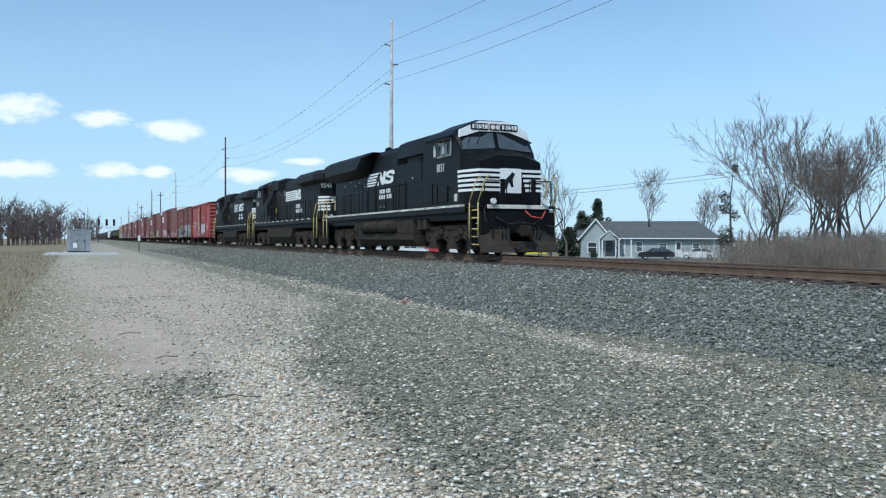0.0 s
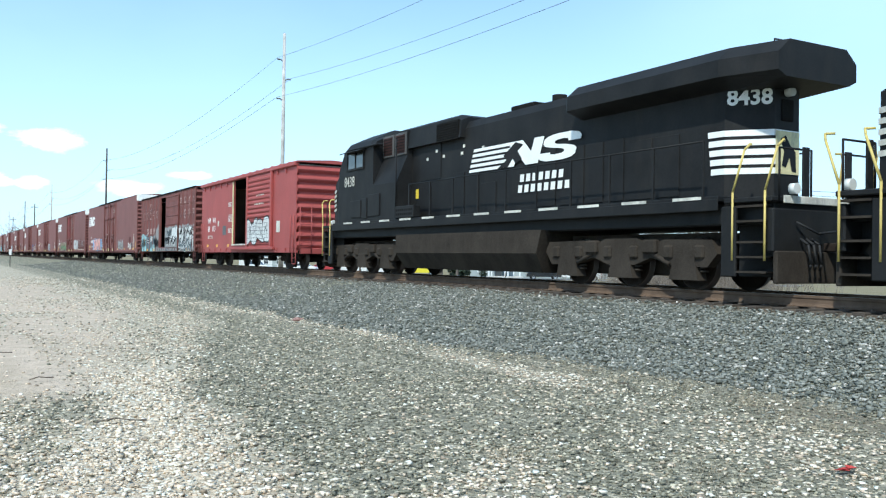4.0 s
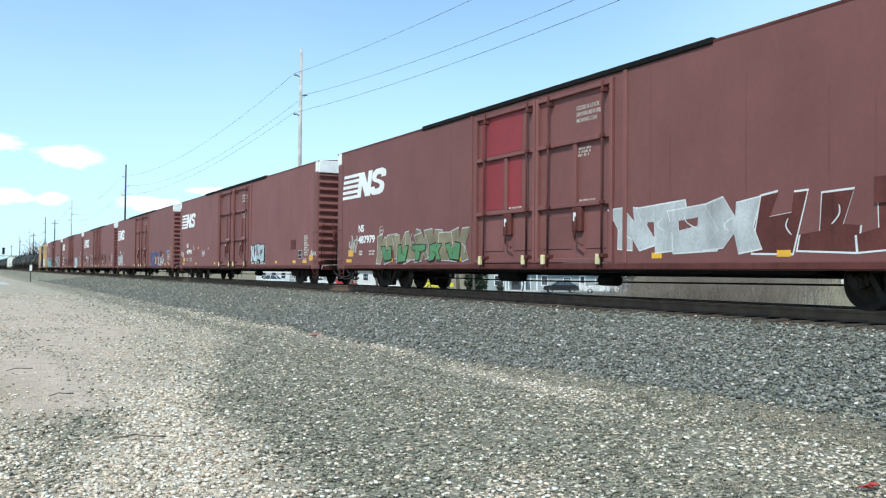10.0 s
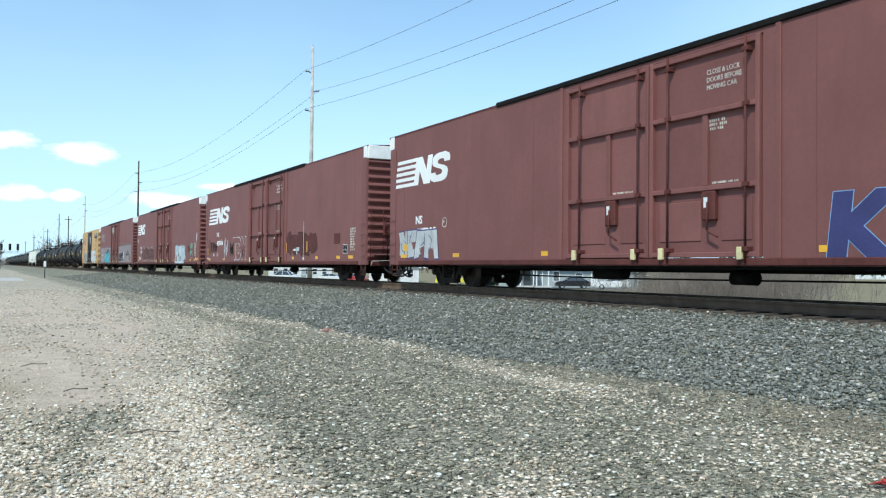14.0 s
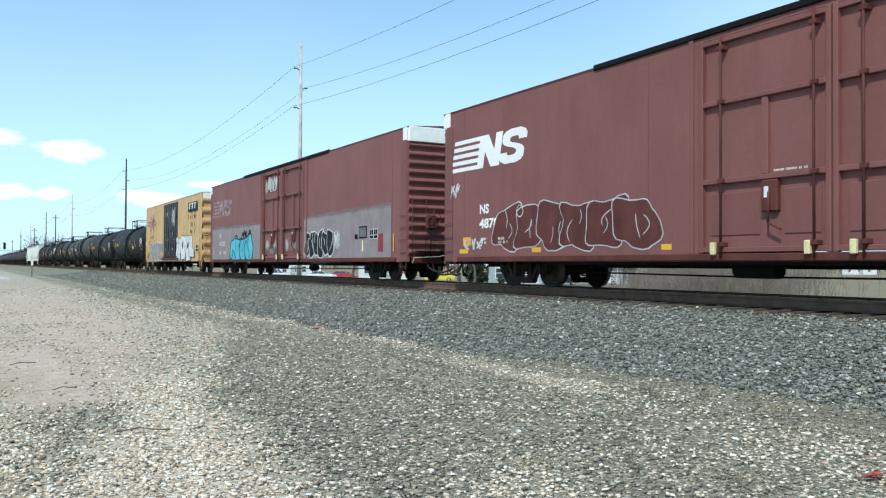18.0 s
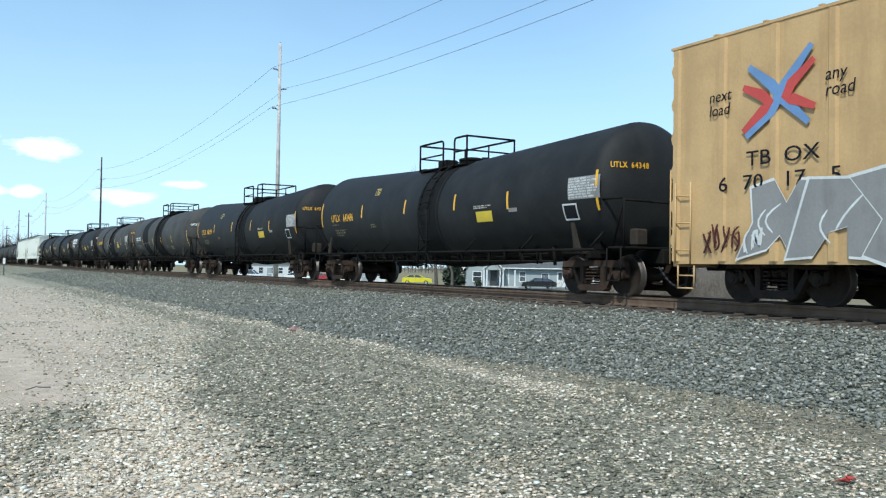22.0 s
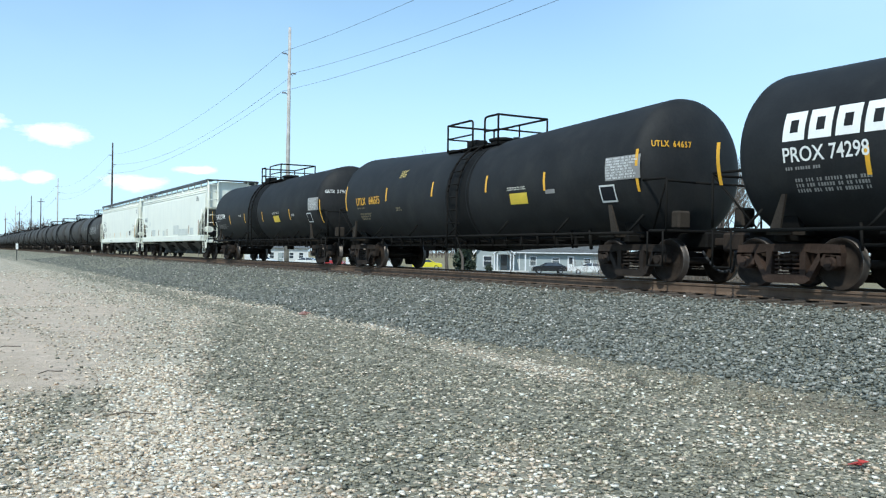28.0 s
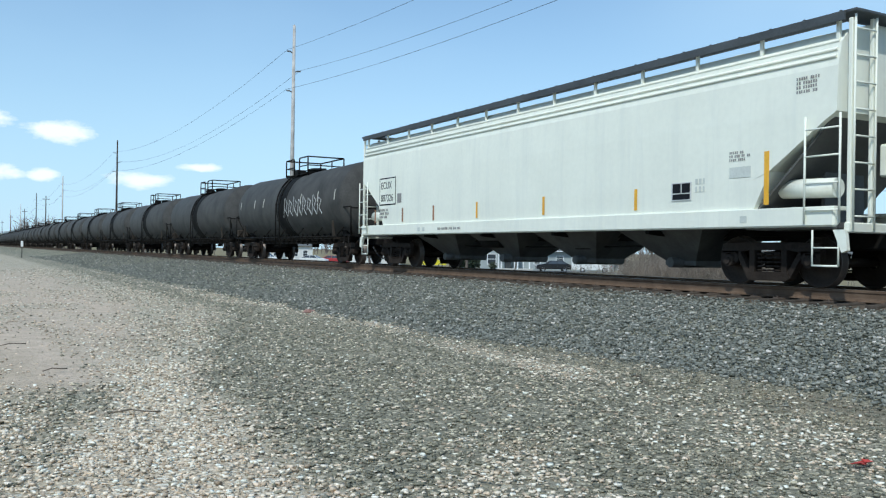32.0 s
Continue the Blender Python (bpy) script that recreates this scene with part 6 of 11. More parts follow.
    pipe.rod((-0.92, -shell * 0.7, 0.97), (-0.92, shell * 0.7, 0.97), 0.03, n=6)
    pipe.block(-0.5, 0.1, shell * 0.35, shell * 0.35 + 0.9, 0.62, 1.05, 0.05)
    part("belly_channel", Shape().block(-0.55, 0.55, -shell * 0.72, shell * 0.72, 0.8, 1.1, 0.03), M_UNDER, car)
    pipe.rod((0, -0.3, 1.3), (0, -0.3, 0.62), 0.16, n=12)
    pipe.rod((-0.5, -3.2, 1.0), (-0.5, -2.3, 1.0), 0.2, n=12)
    part("brake_piping", pipe, M_UNDER, car)
    part("heater_pipe", Shape().rod((-0.95, -shell * 0.74, 0.78), (-0.95, shell * 0.74, 0.78), 0.026, n=6), M_UNDER, car)
    for k in range(17):
        y = -shell * 0.74 + 1.48 * shell * k / 16
        part("pipe_hanger", Shape().rod((-0.95, y, 0.68 + 0.03 * (k % 4)), (-1.0, y, 1.15), 0.028 if k % 3 else 0.045, n=5), M_UNDER, car)
    for e in (-1, 1):
        yb = length / 2 - 2.05
        st = Shape()
        st.block(-0.32, 0.32, min(e * (length / 2 - 3.2), e * (length / 2 - 0.55)), max(e * (length / 2 - 3.2), e * (length / 2 - 0.55)), 0.72, 1.06, 0.03)
        st.prism([(-0.95, 0.95), (0.95, 0.95), (1.12, 1.5), (-1.12, 1.5)], "y", e * yb - 0.22, e * yb + 0.22)
        st.block(-1.25, 1.25, e * yb - 0.13, e * yb + 0.13, 0.84, 1.0, 0.02)
        part("stub_sill", st, M_UNDER, car)
        en = Shape()
        yo = length / 2 - 0.62
        en.block(-1.42, 1.42, min(e * yo, e * (yo - 0.5)), max(e * yo, e * (yo - 0.5)), 1.05, 1.1, 0.01)
        part("end_platform", en, M_UNDER, car)
        part("end_rail", Shape().path([(-1.4, e * yo, 1.08), (-1.4, e * yo, 2.15), (-1.4, e * (yo - 0.7), 2.15)], 0.026, 6), M_UNDER, car)
        en = Shape().path([(-1.4, e * yo, 2.1), (-0.5, e * (yo - 0.1), 2.1), (0.5, e * (yo - 0.1), 2.1), (1.4, e * yo, 2.1), (1.4, e * yo, 1.08)], 0.026, 6)
        part("end_rail", en, M_UNDER, car)
        en = Shape().path([(-1.44, e * (yo - 0.05), 1.06), (-1.44, e * (yo - 0.05), 0.35), (-1.44, e * (yo - 0.5), 0.35), (-1.44, e * (yo - 0.5), 1.06)], 0.02, 6)
        part("end_step", en, M_UNDER, car)
        br = Shape()
        br.prism([(e * (yb + 0.05), 1.0), (e * (yb - 0.18), 1.0), (e * (yb - 0.3), 1.66), (e * (yb - 0.22), 1.66)], "x", -1.47, -1.42)
        br.prism([(e * (yb + 0.03), 0.95), (e * (yb - 0.5), 0.95), (e * (yb - 0.5), 1.02), (e * (yb + 0.03), 1.02)], "x", -1.56, -1.2)
        part("jack_bracket", br, M_LTRUCK, car)
        part("platform_brace", Shape().rod((-1.4, e * yo, 2.12), (-1.05, e * (yo - 0.75), 1.1), 0.022, n=6), M_UNDER, car)
        part("brake_gear", Shape().block(-0.95, -0.6, min(e * (yo - 0.1), e * (yo - 0.35)), max(e * (yo - 0.1), e * (yo - 0.35)), 1.12, 1.5, 0.04), M_LTRUCK, car)
        coupler(car, e * (length / 2 - 0.14), e)
        freight_truck(car, e * yb, truck_paint)
    return car


def on_shell(car, y, z):
    """A pose on the near side of the shell, tilted with it."""
    a = math.asin(max(-0.98, min(0.98, (z - axis_z(car, y - 0.8)) / RT)))
    return Matrix.Translation((-(RT + 0.006) * math.cos(a), y, z)) @ Matrix.Rotation(a, 4, "Y") @ FACE


def shell_words(car, text, y, z, size, material, squeeze=0.9, name="lettering"):
    part(name, letters(text, size * 1.45, 0.016 * size, squeeze * 0.88, 0, 0.002), material, car, at=on_shell(car, y, z))


def shell_stripe(car, y, z, h, w, material, name="reflector"):
    """A strip that follows the shell's curve."""
    v = []
    n = 6
    for k in range(n + 1):
        zz = z + h * k / n
        x = -math.sqrt((RT + 0.008) ** 2 - (zz - axis_z(car, y)) ** 2)
        v += [(x, y, zz), (x, y - w, zz)]
    s = Shape().add(v, [(2 * k, 2 * k + 1, 2 * k + 3, 2 * k + 2) for k in range(n)])
    return part(name, s, material, car)


def shell_bars(car, y, z, w, h, rows, material, seed=1):
    s = Shape()
    for a, b, lo, hi in print_marks(w, h, rows, seed):
        x0, x1 = [-math.sqrt((RT + 0.011) ** 2 - (z + q - axis_z(car, y)) ** 2) for q in (lo, hi)]
        s.add([(x0, y - a, z + lo), (x0, y - b, z + lo), (x1, y - b, z + hi), (x1, y - a, z + hi)], [(0, 1, 2, 3)])
    part("small_print", s, material, car)


def shell_patch(car, y, z, w, h, material, name="placard"):
    v = []
    n = 5
    for k in range(n + 1):
        zz = z + h * k / n
        x = -math.sqrt((RT + 0.007) ** 2 - (zz - axis_z(car, y)) ** 2)
        v += [(x, y, zz), (x, y - w, zz)]
    return part(name, Shape().add(v, [(2 * k, 2 * k + 1, 2 * k + 3, 2 * k + 2) for k in range(n)]), material, car)


def shell_smear(car, y0, y1, seed, material, a0=-80, a1=85):
    """A run-down stain with ragged sides on the near half of the shell."""
    rnd = random.Random(seed)
    v, n = [], 30
    for k in range(n + 1):
        a = radians(a0 + (a1 - a0) * k / n)
        p, q = rnd.uniform(-0.05, 0.05) + 0.2 * math.sin(3 * a + seed), rnd.uniform(-0.05, 0.05) + 0.2 * math.sin(2 * a + 2 * seed)
        x, z = -(RT + 0.006) * math.cos(a), axis_z(car, (y0 + y1) / 2) + (RT + 0.006) * math.sin(a)
        v += [(x, y0 + p, z), (x, y1 + q, z)]
    part("stain", Shape().add(v, [(2 * k, 2 * k + 1, 2 * k + 3, 2 * k + 2) for k in range(n)], True), material, car)


def head_words(car, prof, text, e, z, ink, size=0.14):
    """Lettering that follows the round of a tank's head, from its shoulder to its middle."""
    yc = max(y for y, r in prof) - 0.62
    edge = sorted([(y, r) for y, r in prof if y * e > yc - 0.01 and r > 0.5], key=lambda p: -p[1])
    step = size * 0.75
    # walk along the level line at height z
    line = [Vector((-math.sqrt(max(0.0, r * r - (z - ZT) ** 2)), y, z)) for y, r in edge if r > abs(z - ZT) + 0.05]
    line.insert(0, line[0] - Vector((0, e * 0.25, 0)))
    acc, goal, chars = 0.0, 0.72, [c for c in text]
    for a, b in zip(line, line[1:]):
        q = (b - a).length
        while chars and q > 1e-6 and acc + q >= goal:
            p = a.lerp(b, (goal - acc) / q)
            r = (b - a).normalized()
            n = Vector((p.x / RT ** 2, (p.y - e * yc) / 0.62 ** 2 if p.y * e > yc else 0.0, (p.z - ZT) / RT ** 2)).normalized()
            up = n.cross(r).normalized()
            r = up.cross(n)
            c = chars.pop(0)
            if c != " ":
                o = p + n * 0.02
                part("head_lettering", letters(c, size * 1.45, 0.004, 0.8, 0, 0.002, "CENTER"), ink, car,
                     at=Matrix(((r.x, up.x, n.x, o.x), (r.y, up.y, n.y, o.y), (r.z, up.z, n.z, o.z), (0, 0, 0, 1))))
            goal += step
        acc += q


def dress_tank(car, length, mark, number, ink, seed, grid=True):
    L2 = length / 2
    sloped = mark == "UTLX"
    ym = L2 - 2.55 if sloped else (L2 - 2.35 if mark == "PROX" else (7.3 if grid else 6.92))
    mids = ((5.0, 2.1, -0.95, -4.35) if mark == "PROX" else (4.81, 2.15, -0.7, -4.45)) if grid else (4.6, 1.3, -1.2, -4.2)
    shell_words(car, mark, ym, 2.19, 0.25, ink, 0.98, "owner_mark")
    shell_words(car, number, ym - (1.06 if sloped else 0.92), 2.19, 0.25, ink, 0.92, "car_number")
    dull = M_OLIVE if ink is M_ORANGE else M_GREYPATCH
    shell_bars(car, ym - 0.05, 2.04, 0.8, 0.08, 1, dull, seed)
    shell_bars(car, ym - 0.2, 1.66, 1.7, 0.26, 3, dull, seed + 5)
    if sloped:
        shell_bars(car, 3.55, 2.96, 0.46, 0.26, 4, M_RAILYEL, seed + 3)
        shell_bars(car, 3.55, 1.88, 0.4, 0.14, 2, M_OLIVE, seed + 4)
    for y, z, h in ((L2 - 1.6, 2.04, 0.88), (4.26, 2.24, 0.44), (1.1, 2.24, 0.44), (-1.96, 2.2, 0.45), (-4.62, 2.1, 0.45), (-L2 + 1.35, 1.9, 0.9)) if sloped else \
            ((L2 - 0.9, 1.9, 0.8), *((y, 1.88, 0.45) for y in mids), (-L2 + 1.05, 1.66, 0.91)):
        shell_stripe(car, y + 0.04, z, h, 0.085, M_ORANGE)
    if grid:
        shell_patch(car, -L2 + 2.36, 2.18, 1.13, 0.51, M_GREYPATCH, "data_panel")
        shell_bars(car, -L2 + 2.33, 2.2, 1.08, 0.48, 8, M_CHALK, seed + 1)
        nt = -3.1 if sloped else -2.28
        shell_patch(car, nt, 1.82, 0.78, 0.28, M_YELLOW, "notice")
        shell_bars(car, nt + 0.1, 2.17, 0.95, 0.1, 2, M_CREAM, seed + 2)
        if not sloped:
            shell_bars(car, 3.1, 2.2, 0.55, 0.12, 2, M_CREAM, seed + 7)
        shell_patch(car, -L2 + 2.6, 1.72, 0.52, 0.38, M_CHALK, "stencil_panel")
        shell_patch(car, -L2 + 2.56, 1.76, 0.44, 0.3, M_INK, "stencil_field").matrix_basis = Matrix.Translation((-0.003, 0, 0))
        shell_patch(car, -4.65, 2.02, 0.38, 0.1, M_GREYPATCH, "smudge")
    else:
        shell_patch(car, -3.5, 1.5, 0.72, 0.22, M_OLIVE, "notice")
        shell_bars(car, -2.2, 1.62, 1.1, 0.16, 2, M_OLIVE, seed + 1)
        scr = Shape()
        for j in range(7):
            y = 4.2 - j * 0.27
            ribbon(scr, [(y, 1.78), (y - 0.08, 2.1 - 0.05 * (j % 3)), (y - 0.2, 2.02), (y - 0.3, 1.8 + 0.04 * (j % 2))], 0.025, -RT + 0.045)
        part("graffiti", scr, M_GREYPATCH, car)


TANKS = [  # front and back coupler, mark, number, paint
    (211.9, 230.8, "UTLX", "643486", "y"), (230.8, 249.2, "UTLX", "645139", "y"), (249.2, 267.7, "GATX", "57827", "w"), (267.7, 285.6, "UTLX", "649281", "y"),
    (285.6, 303.5, "PROX", "74298", "w"), (303.5, 322.0, "UTLX", "646575", "y"), (322.0, 340.2, "GATX", "57904", "w"),
]


def build_tanks():
    for k, (a, b, mark, number, ink) in enumerate(TANKS):
        worn = k in (2, 3)
        car = tank_car(b - a, M_TANK2 if worn else M_TANK, M_RUSTTRUCK if k in (0, 1, 2, 4) else M_TRUCK, "black tank car with a railed top platform", fall=0.28 if mark == "UTLX" else 0.07, ladder_y=-0.38 if mark == "UTLX" or k == 2 else (0.73 if k == 6 else 0.62), deck_y=0.21 if k == 6 else 0.0)
        L2 = (b - a) / 2
        if mark == "PROX":
            # the owner's name as plain white block shapes
            for j in range(6):
                y = L2 - 2.35 - j * 0.52
                s = Shape()
                for q0, q1, v0, v1 in ((0.0, 0.14, 0, 0.28), (0.0, 0.14, 0.28, 0.5), (0.0, 0.14, 0.5, 0.72), (0.0, 0.14, 0.72, 1), (0.14, 0.3, 0.72, 1), (0.3, 0.44, 0, 0.28), (0.3, 0.44, 0.28, 0.5), (0.3, 0.44, 0.5, 0.72), (0.3, 0.44, 0.72, 1), (0.14, 0.3, 0.0, 0.28)):
                    za, zb = 2.55 + v0 * 0.5, 2.55 + v1 * 0.5
                    xa, xb = [-math.sqrt(RT ** 2 - (z - axis_z(car, y)) ** 2) - 0.008 for z in (za, zb)]
                    s.add([(xa, y - q0, za), (xa, y - q1, za), (xb, y - q1, zb), (xb, y - q0, zb)], [(0, 1, 2, 3)])
                part("owner_mark", s, M_WHITE, car)
        dress_tank(car, b - a, mark, number, M_WHITE if ink == "w" else M_ORANGE, 200 + 7 * k, grid=mark != "GATX" or k == 6)
        head_words(car, tank_profile(L2 - 1.55, RT), mark + " " + number, -1, 2.86, M_CHALK if ink == "w" else M_ORANGE, 0.125)
        if worn:
            shell_smear(car, 4.56, 2.7 if k == 2 else 3.4, 300 + k, M_SOOT)
            shell_smear(car, 0.8, -1.75, 310 + k, M_SOOT)
            tagged(car, "dusty black tank car with sooty stains down its shell")
        if k == 3:
            scr = Shape()
            rnd = random.Random(5)
            for j in range(9):
                y = 2.2 - j * 0.28
                ribbon(scr, [(y, 1.75), (y - 0.12, 2.2 + rnd.uniform(-0.1, 0.2)), (y - 0.3, 1.8)], 0.04, -RT - 0.02)
            part("graffiti", scr, M_CHALK, car)
        finish_car(car, (a + b) / 2)
    # the string that follows the hoppers, one built and the others copied from it
    first = tank_car(16.4, M_TANK2, M_TRUCK, "dusty dark tank car in a long string", "dark tank cars")
    scr = Shape()
    for j in range(8):
        y = -0.5 - j * 0.58
        ribbon(scr, [(y, 1.9 + 0.1 * (j % 3)), (y - 0.1, 2.75 - 0.12 * (j % 2)), (y - 0.42, 2.5), (y - 0.2, 2.2), (y - 0.55, 1.95)], 0.06, -RT - 0.015)
    second = copy_thing(first, pose(0, 0, 0))
    part("graffiti", scr, M_CHALK, first)
    for yy in (6.3, 4.0, 2.6, -2.5, -4.5, -6.3):
        shell_stripe(first, yy, 2.45, 0.4, 0.08, M_CREAM)
    finish_car(first, 381.9 + 8.2)
    pos = 381.9 + 16.4
    for k in range(20):
        c = second if k == 0 else copy_thing(second, pose(0, 0, 0))
        finish_car(c, pos + 8.2)
        pos += 16.4
    return pos


# ---- covered hoppers ----
def hopper_section(half_w):
    return [(-half_w * 0.99, 1.28), (-half_w * 1.0, 1.9), (-half_w * 1.0, 3.0), (-half_w * 0.985, 3.7), (-half_w * 0.93, 4.1), (-half_w * 0.8, 4.33), (-half_w * 0.4, 4.48),
            (half_w * 0.4, 4.48), (half_w * 0.8, 4.33), (half_w * 0.93, 4.1), (half_w * 0.985, 3.7), (half_w * 1.0, 3.0), (half_w * 1.0, 1.9), (half_w * 0.99, 1.28)]


def covered_hopper(label):
    car = thing("covered_hopper", label, "hopper car", "pale covered hoppers")
    half, hw = 9.55, SIDE
    # shell with its lower corners cut off towards the ends
    rings = []
    for y, cut in ((-half, 2.95), (-half + 0.25, 2.8), (-half + 1.35, 2.05), (-half + 1.75, 1.28), (half - 1.75, 1.28), (half - 1.35, 2.05), (half - 0.25, 2.8), (half, 2.95)):
        rings.append([(x, y, max(z, cut)) for x, z in hopper_section(hw)])
    part("hopper_body", Shape().loft(rings), M_HOP, car)
    for e in (-1, 1):
        for z in (3.86, 3.98, 4.12):
            x = hw * (0.975 if z < 3.9 else (0.955 if z < 4.05 else 0.925))
            part("side_rib", Shape().rod((e * x, -half + 0.05, z), (e * x, half - 0.05, z), 0.028, n=6), M_HOP, car)
    for e in (-1, 1):
        sl = Shape().block(min(e * (hw - 0.12), e * (hw + 0.04)), max(e * (hw - 0.12), e * (hw + 0.04)), -half, half, 1.05, 1.36, 0.03)
        sl.block(min(e * (hw - 0.3), e * (hw + 0.04)), max(e * (hw - 0.3), e * (hw + 0.04)), -half, half, 1.32, 1.39, 0.01)
        part("side_sill", sl, M_HOP, car)
    # outlets
    for k in range(4):
        y = -4.95 + 3.3 * k
        s = Shape().loft([[(-1.35, y - 1.55, 1.28), (1.35, y - 1.55, 1.28), (1.35, y + 1.55, 1.28), (-1.35, y + 1.55, 1.28)],
                          [(-0.45, y - 0.45, 0.42), (0.45, y - 0.45, 0.42), (0.45, y + 0.45, 0.42), (-0.45, y + 0.45, 0.42)],
                          [(-0.45, y - 0.45, 0.32), (0.45, y - 0.45, 0.32), (0.45, y + 0.45, 0.32), (-0.45, y + 0.45, 0.32)]])
        s.rod((-0.75, y, 0.38), (0.75, y, 0.38), 0.11, n=10)
        part("outlet", s, M_OUTLET, car)
    for e in (-1, 1):
        # slope sheet, deck and bulkhead: shade of the end bay painted in
        sh = Shape()
        sh.loft([[(-hw + 0.12, e * (half - 0.1), 2.9), (hw - 0.12, e * (half - 0.1), 2.9), (hw - 0.12, e * (half - 0.16), 2.9), (-hw + 0.12, e * (half - 0.16), 2.9)],
                 [(-hw + 0.12, e * (half - 1.9), 1.15), (hw - 0.12, e * (half - 1.9), 1.15), (hw - 0.12, e * (half - 1.96), 1.15), (-hw + 0.12, e * (half - 1.96), 1.15)]])
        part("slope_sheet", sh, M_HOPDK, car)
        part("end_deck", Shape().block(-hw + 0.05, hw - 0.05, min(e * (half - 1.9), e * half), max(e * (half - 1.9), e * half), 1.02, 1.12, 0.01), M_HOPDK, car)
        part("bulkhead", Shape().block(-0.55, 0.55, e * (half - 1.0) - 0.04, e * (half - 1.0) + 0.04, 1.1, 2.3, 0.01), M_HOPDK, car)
        tk = Shape().rod((-1.15, e * (half - 1.35), 1.75), (-1.15, e * (half - 0.25), 1.72), 0.17, n=16)
        part("air_tank", tk, M_HOP, car)
        for x in (-1.42, -0.88, 0.88, 1.42):
            post = Shape().block(x - 0.035, x + 0.035, e * (half + 0.16) - 0.035, e * (half + 0.16) + 0.035, 0.95, 4.45 if abs(x) > 1 else 4.5, 0.01)
            part("end_post", post, M_HOP, car)
        post = Shape().block(-1.5, 1.5, e * (half + 0.16) - 0.05, e * (half + 0.16) + 0.05, 0.95, 1.12, 0.02)
        part("end_beam", post, M_HOP, car)
        ladder(car, e * (half + 0.23), -1.42, -0.88, 1.0, 4.5, 0.42, M_HOP, along="x", r=0.016, name="end_ladder")
        ladder(car, -hw - 0.07, e * (half - 0.55), e * (half + 0.12), 1.1, 2.9, 0.42, M_HOP, r=0.016, name="side_ladder")
        step_iron(car, e * (half - 0.2), 0.5, 0.4, 1.0, -hw + 0.02, M_HOP)
        part("strut", Shape().prism([(e * (half - 0.05), 1.0), (e * (half + 0.18), 1.0), (e * (half + 0.22), 0.66), (e * (half + 0.12), 0.62)], "x", -hw, -hw + 0.08), M_HOP, car)
        if e < 0:
            hb = part("hand_brake", Shape().block(-0.62, -0.28, -half - 0.28, -half - 0.12, 1.9, 2.45, 0.03), M_HOP, car)
            bw = Shape().lathe([(-0.02, 0.25), (0.02, 0.28), (0.05, 0.25), (0.02, 0.22), (-0.02, 0.25)], "y", 18, at=(-0.45, -half - 0.36, 2.35))
            for a in range(0, 180, 36):
                dx, dz = 0.25 * math.cos(radians(a)), 0.25 * math.sin(radians(a))
                bw.rod((-0.45 - dx, -half - 0.35, 2.35 - dz), (-0.45 + dx, -half - 0.35, 2.35 + dz), 0.014, n=5)
            part("brake_wheel", bw, M_HOP, hb)
        coupler(car, e * (half + 0.65), e)
        part("draft_gear", Shape().block(-0.3, 0.3, min(e * (half - 2), e * (half + 0.15)), max(e * (half - 2), e * (half + 0.15)), 0.68, 1.04, 0.03), M_UNDER, car)
        freight_truck(car, e * (half - 1.75))
    # roof walk, its posts and the hatches
    for x0, x1 in ((-1.5, -0.95), (0.95, 1.5)):
        w = Shape().block(x0, x1, -half - 0.15, half + 0.15, 4.54, 4.58, 0.008)
        for k in range(28):
            y = -half + 2 * half * k / 27
            w.box(x0, x1, y - 0.02, y + 0.02, 4.582, 4.595)
        part("roof_walk", w, M_GRATE, car)
    for k in range(13):
        y = -half + 0.1 + (2 * half - 0.2) * k / 12
        for e in (-1, 1):
            ps = Shape().block(min(e * 1.36, e * 1.42), max(e * 1.36, e * 1.42), y - 0.035, y + 0.035, 4.1, 4.55, 0.008)
            part("walk_post", ps, M_HOP, car)
    fl = Shape()
    for e in (-1, 1):
        fl.prism([(e * 1.5, 4.42), (e * 1.53, 4.42), (e * 1.53, 4.57), (e * 1.5, 4.57)], "y", -half - 0.1, half + 0.1)
    part("walk_edge", fl, M_GRATE, car)
    for k in range(10):
        y = -half + 1.4 + (2 * half - 2.8) * k / 9
        part("hatch", Shape().lathe([(4.46, 0.38), (4.58, 0.38), (4.62, 0.3), (4.64, 0.001)], "z", 16, at=(0, y, 0)), M_HOP, car)
    part("roof_end", Shape().block(-1.5, 1.5, -half - 0.3, -half + 0.25, 4.53, 4.58, 0.01), M_GRATE, car)
    part("roof_end", Shape().block(-1.5, 1.5, half - 0.25, half + 0.3, 4.53, 4.58, 0.01), M_GRATE, car)
    under(car, half - 1.5, 0.95)
    return car


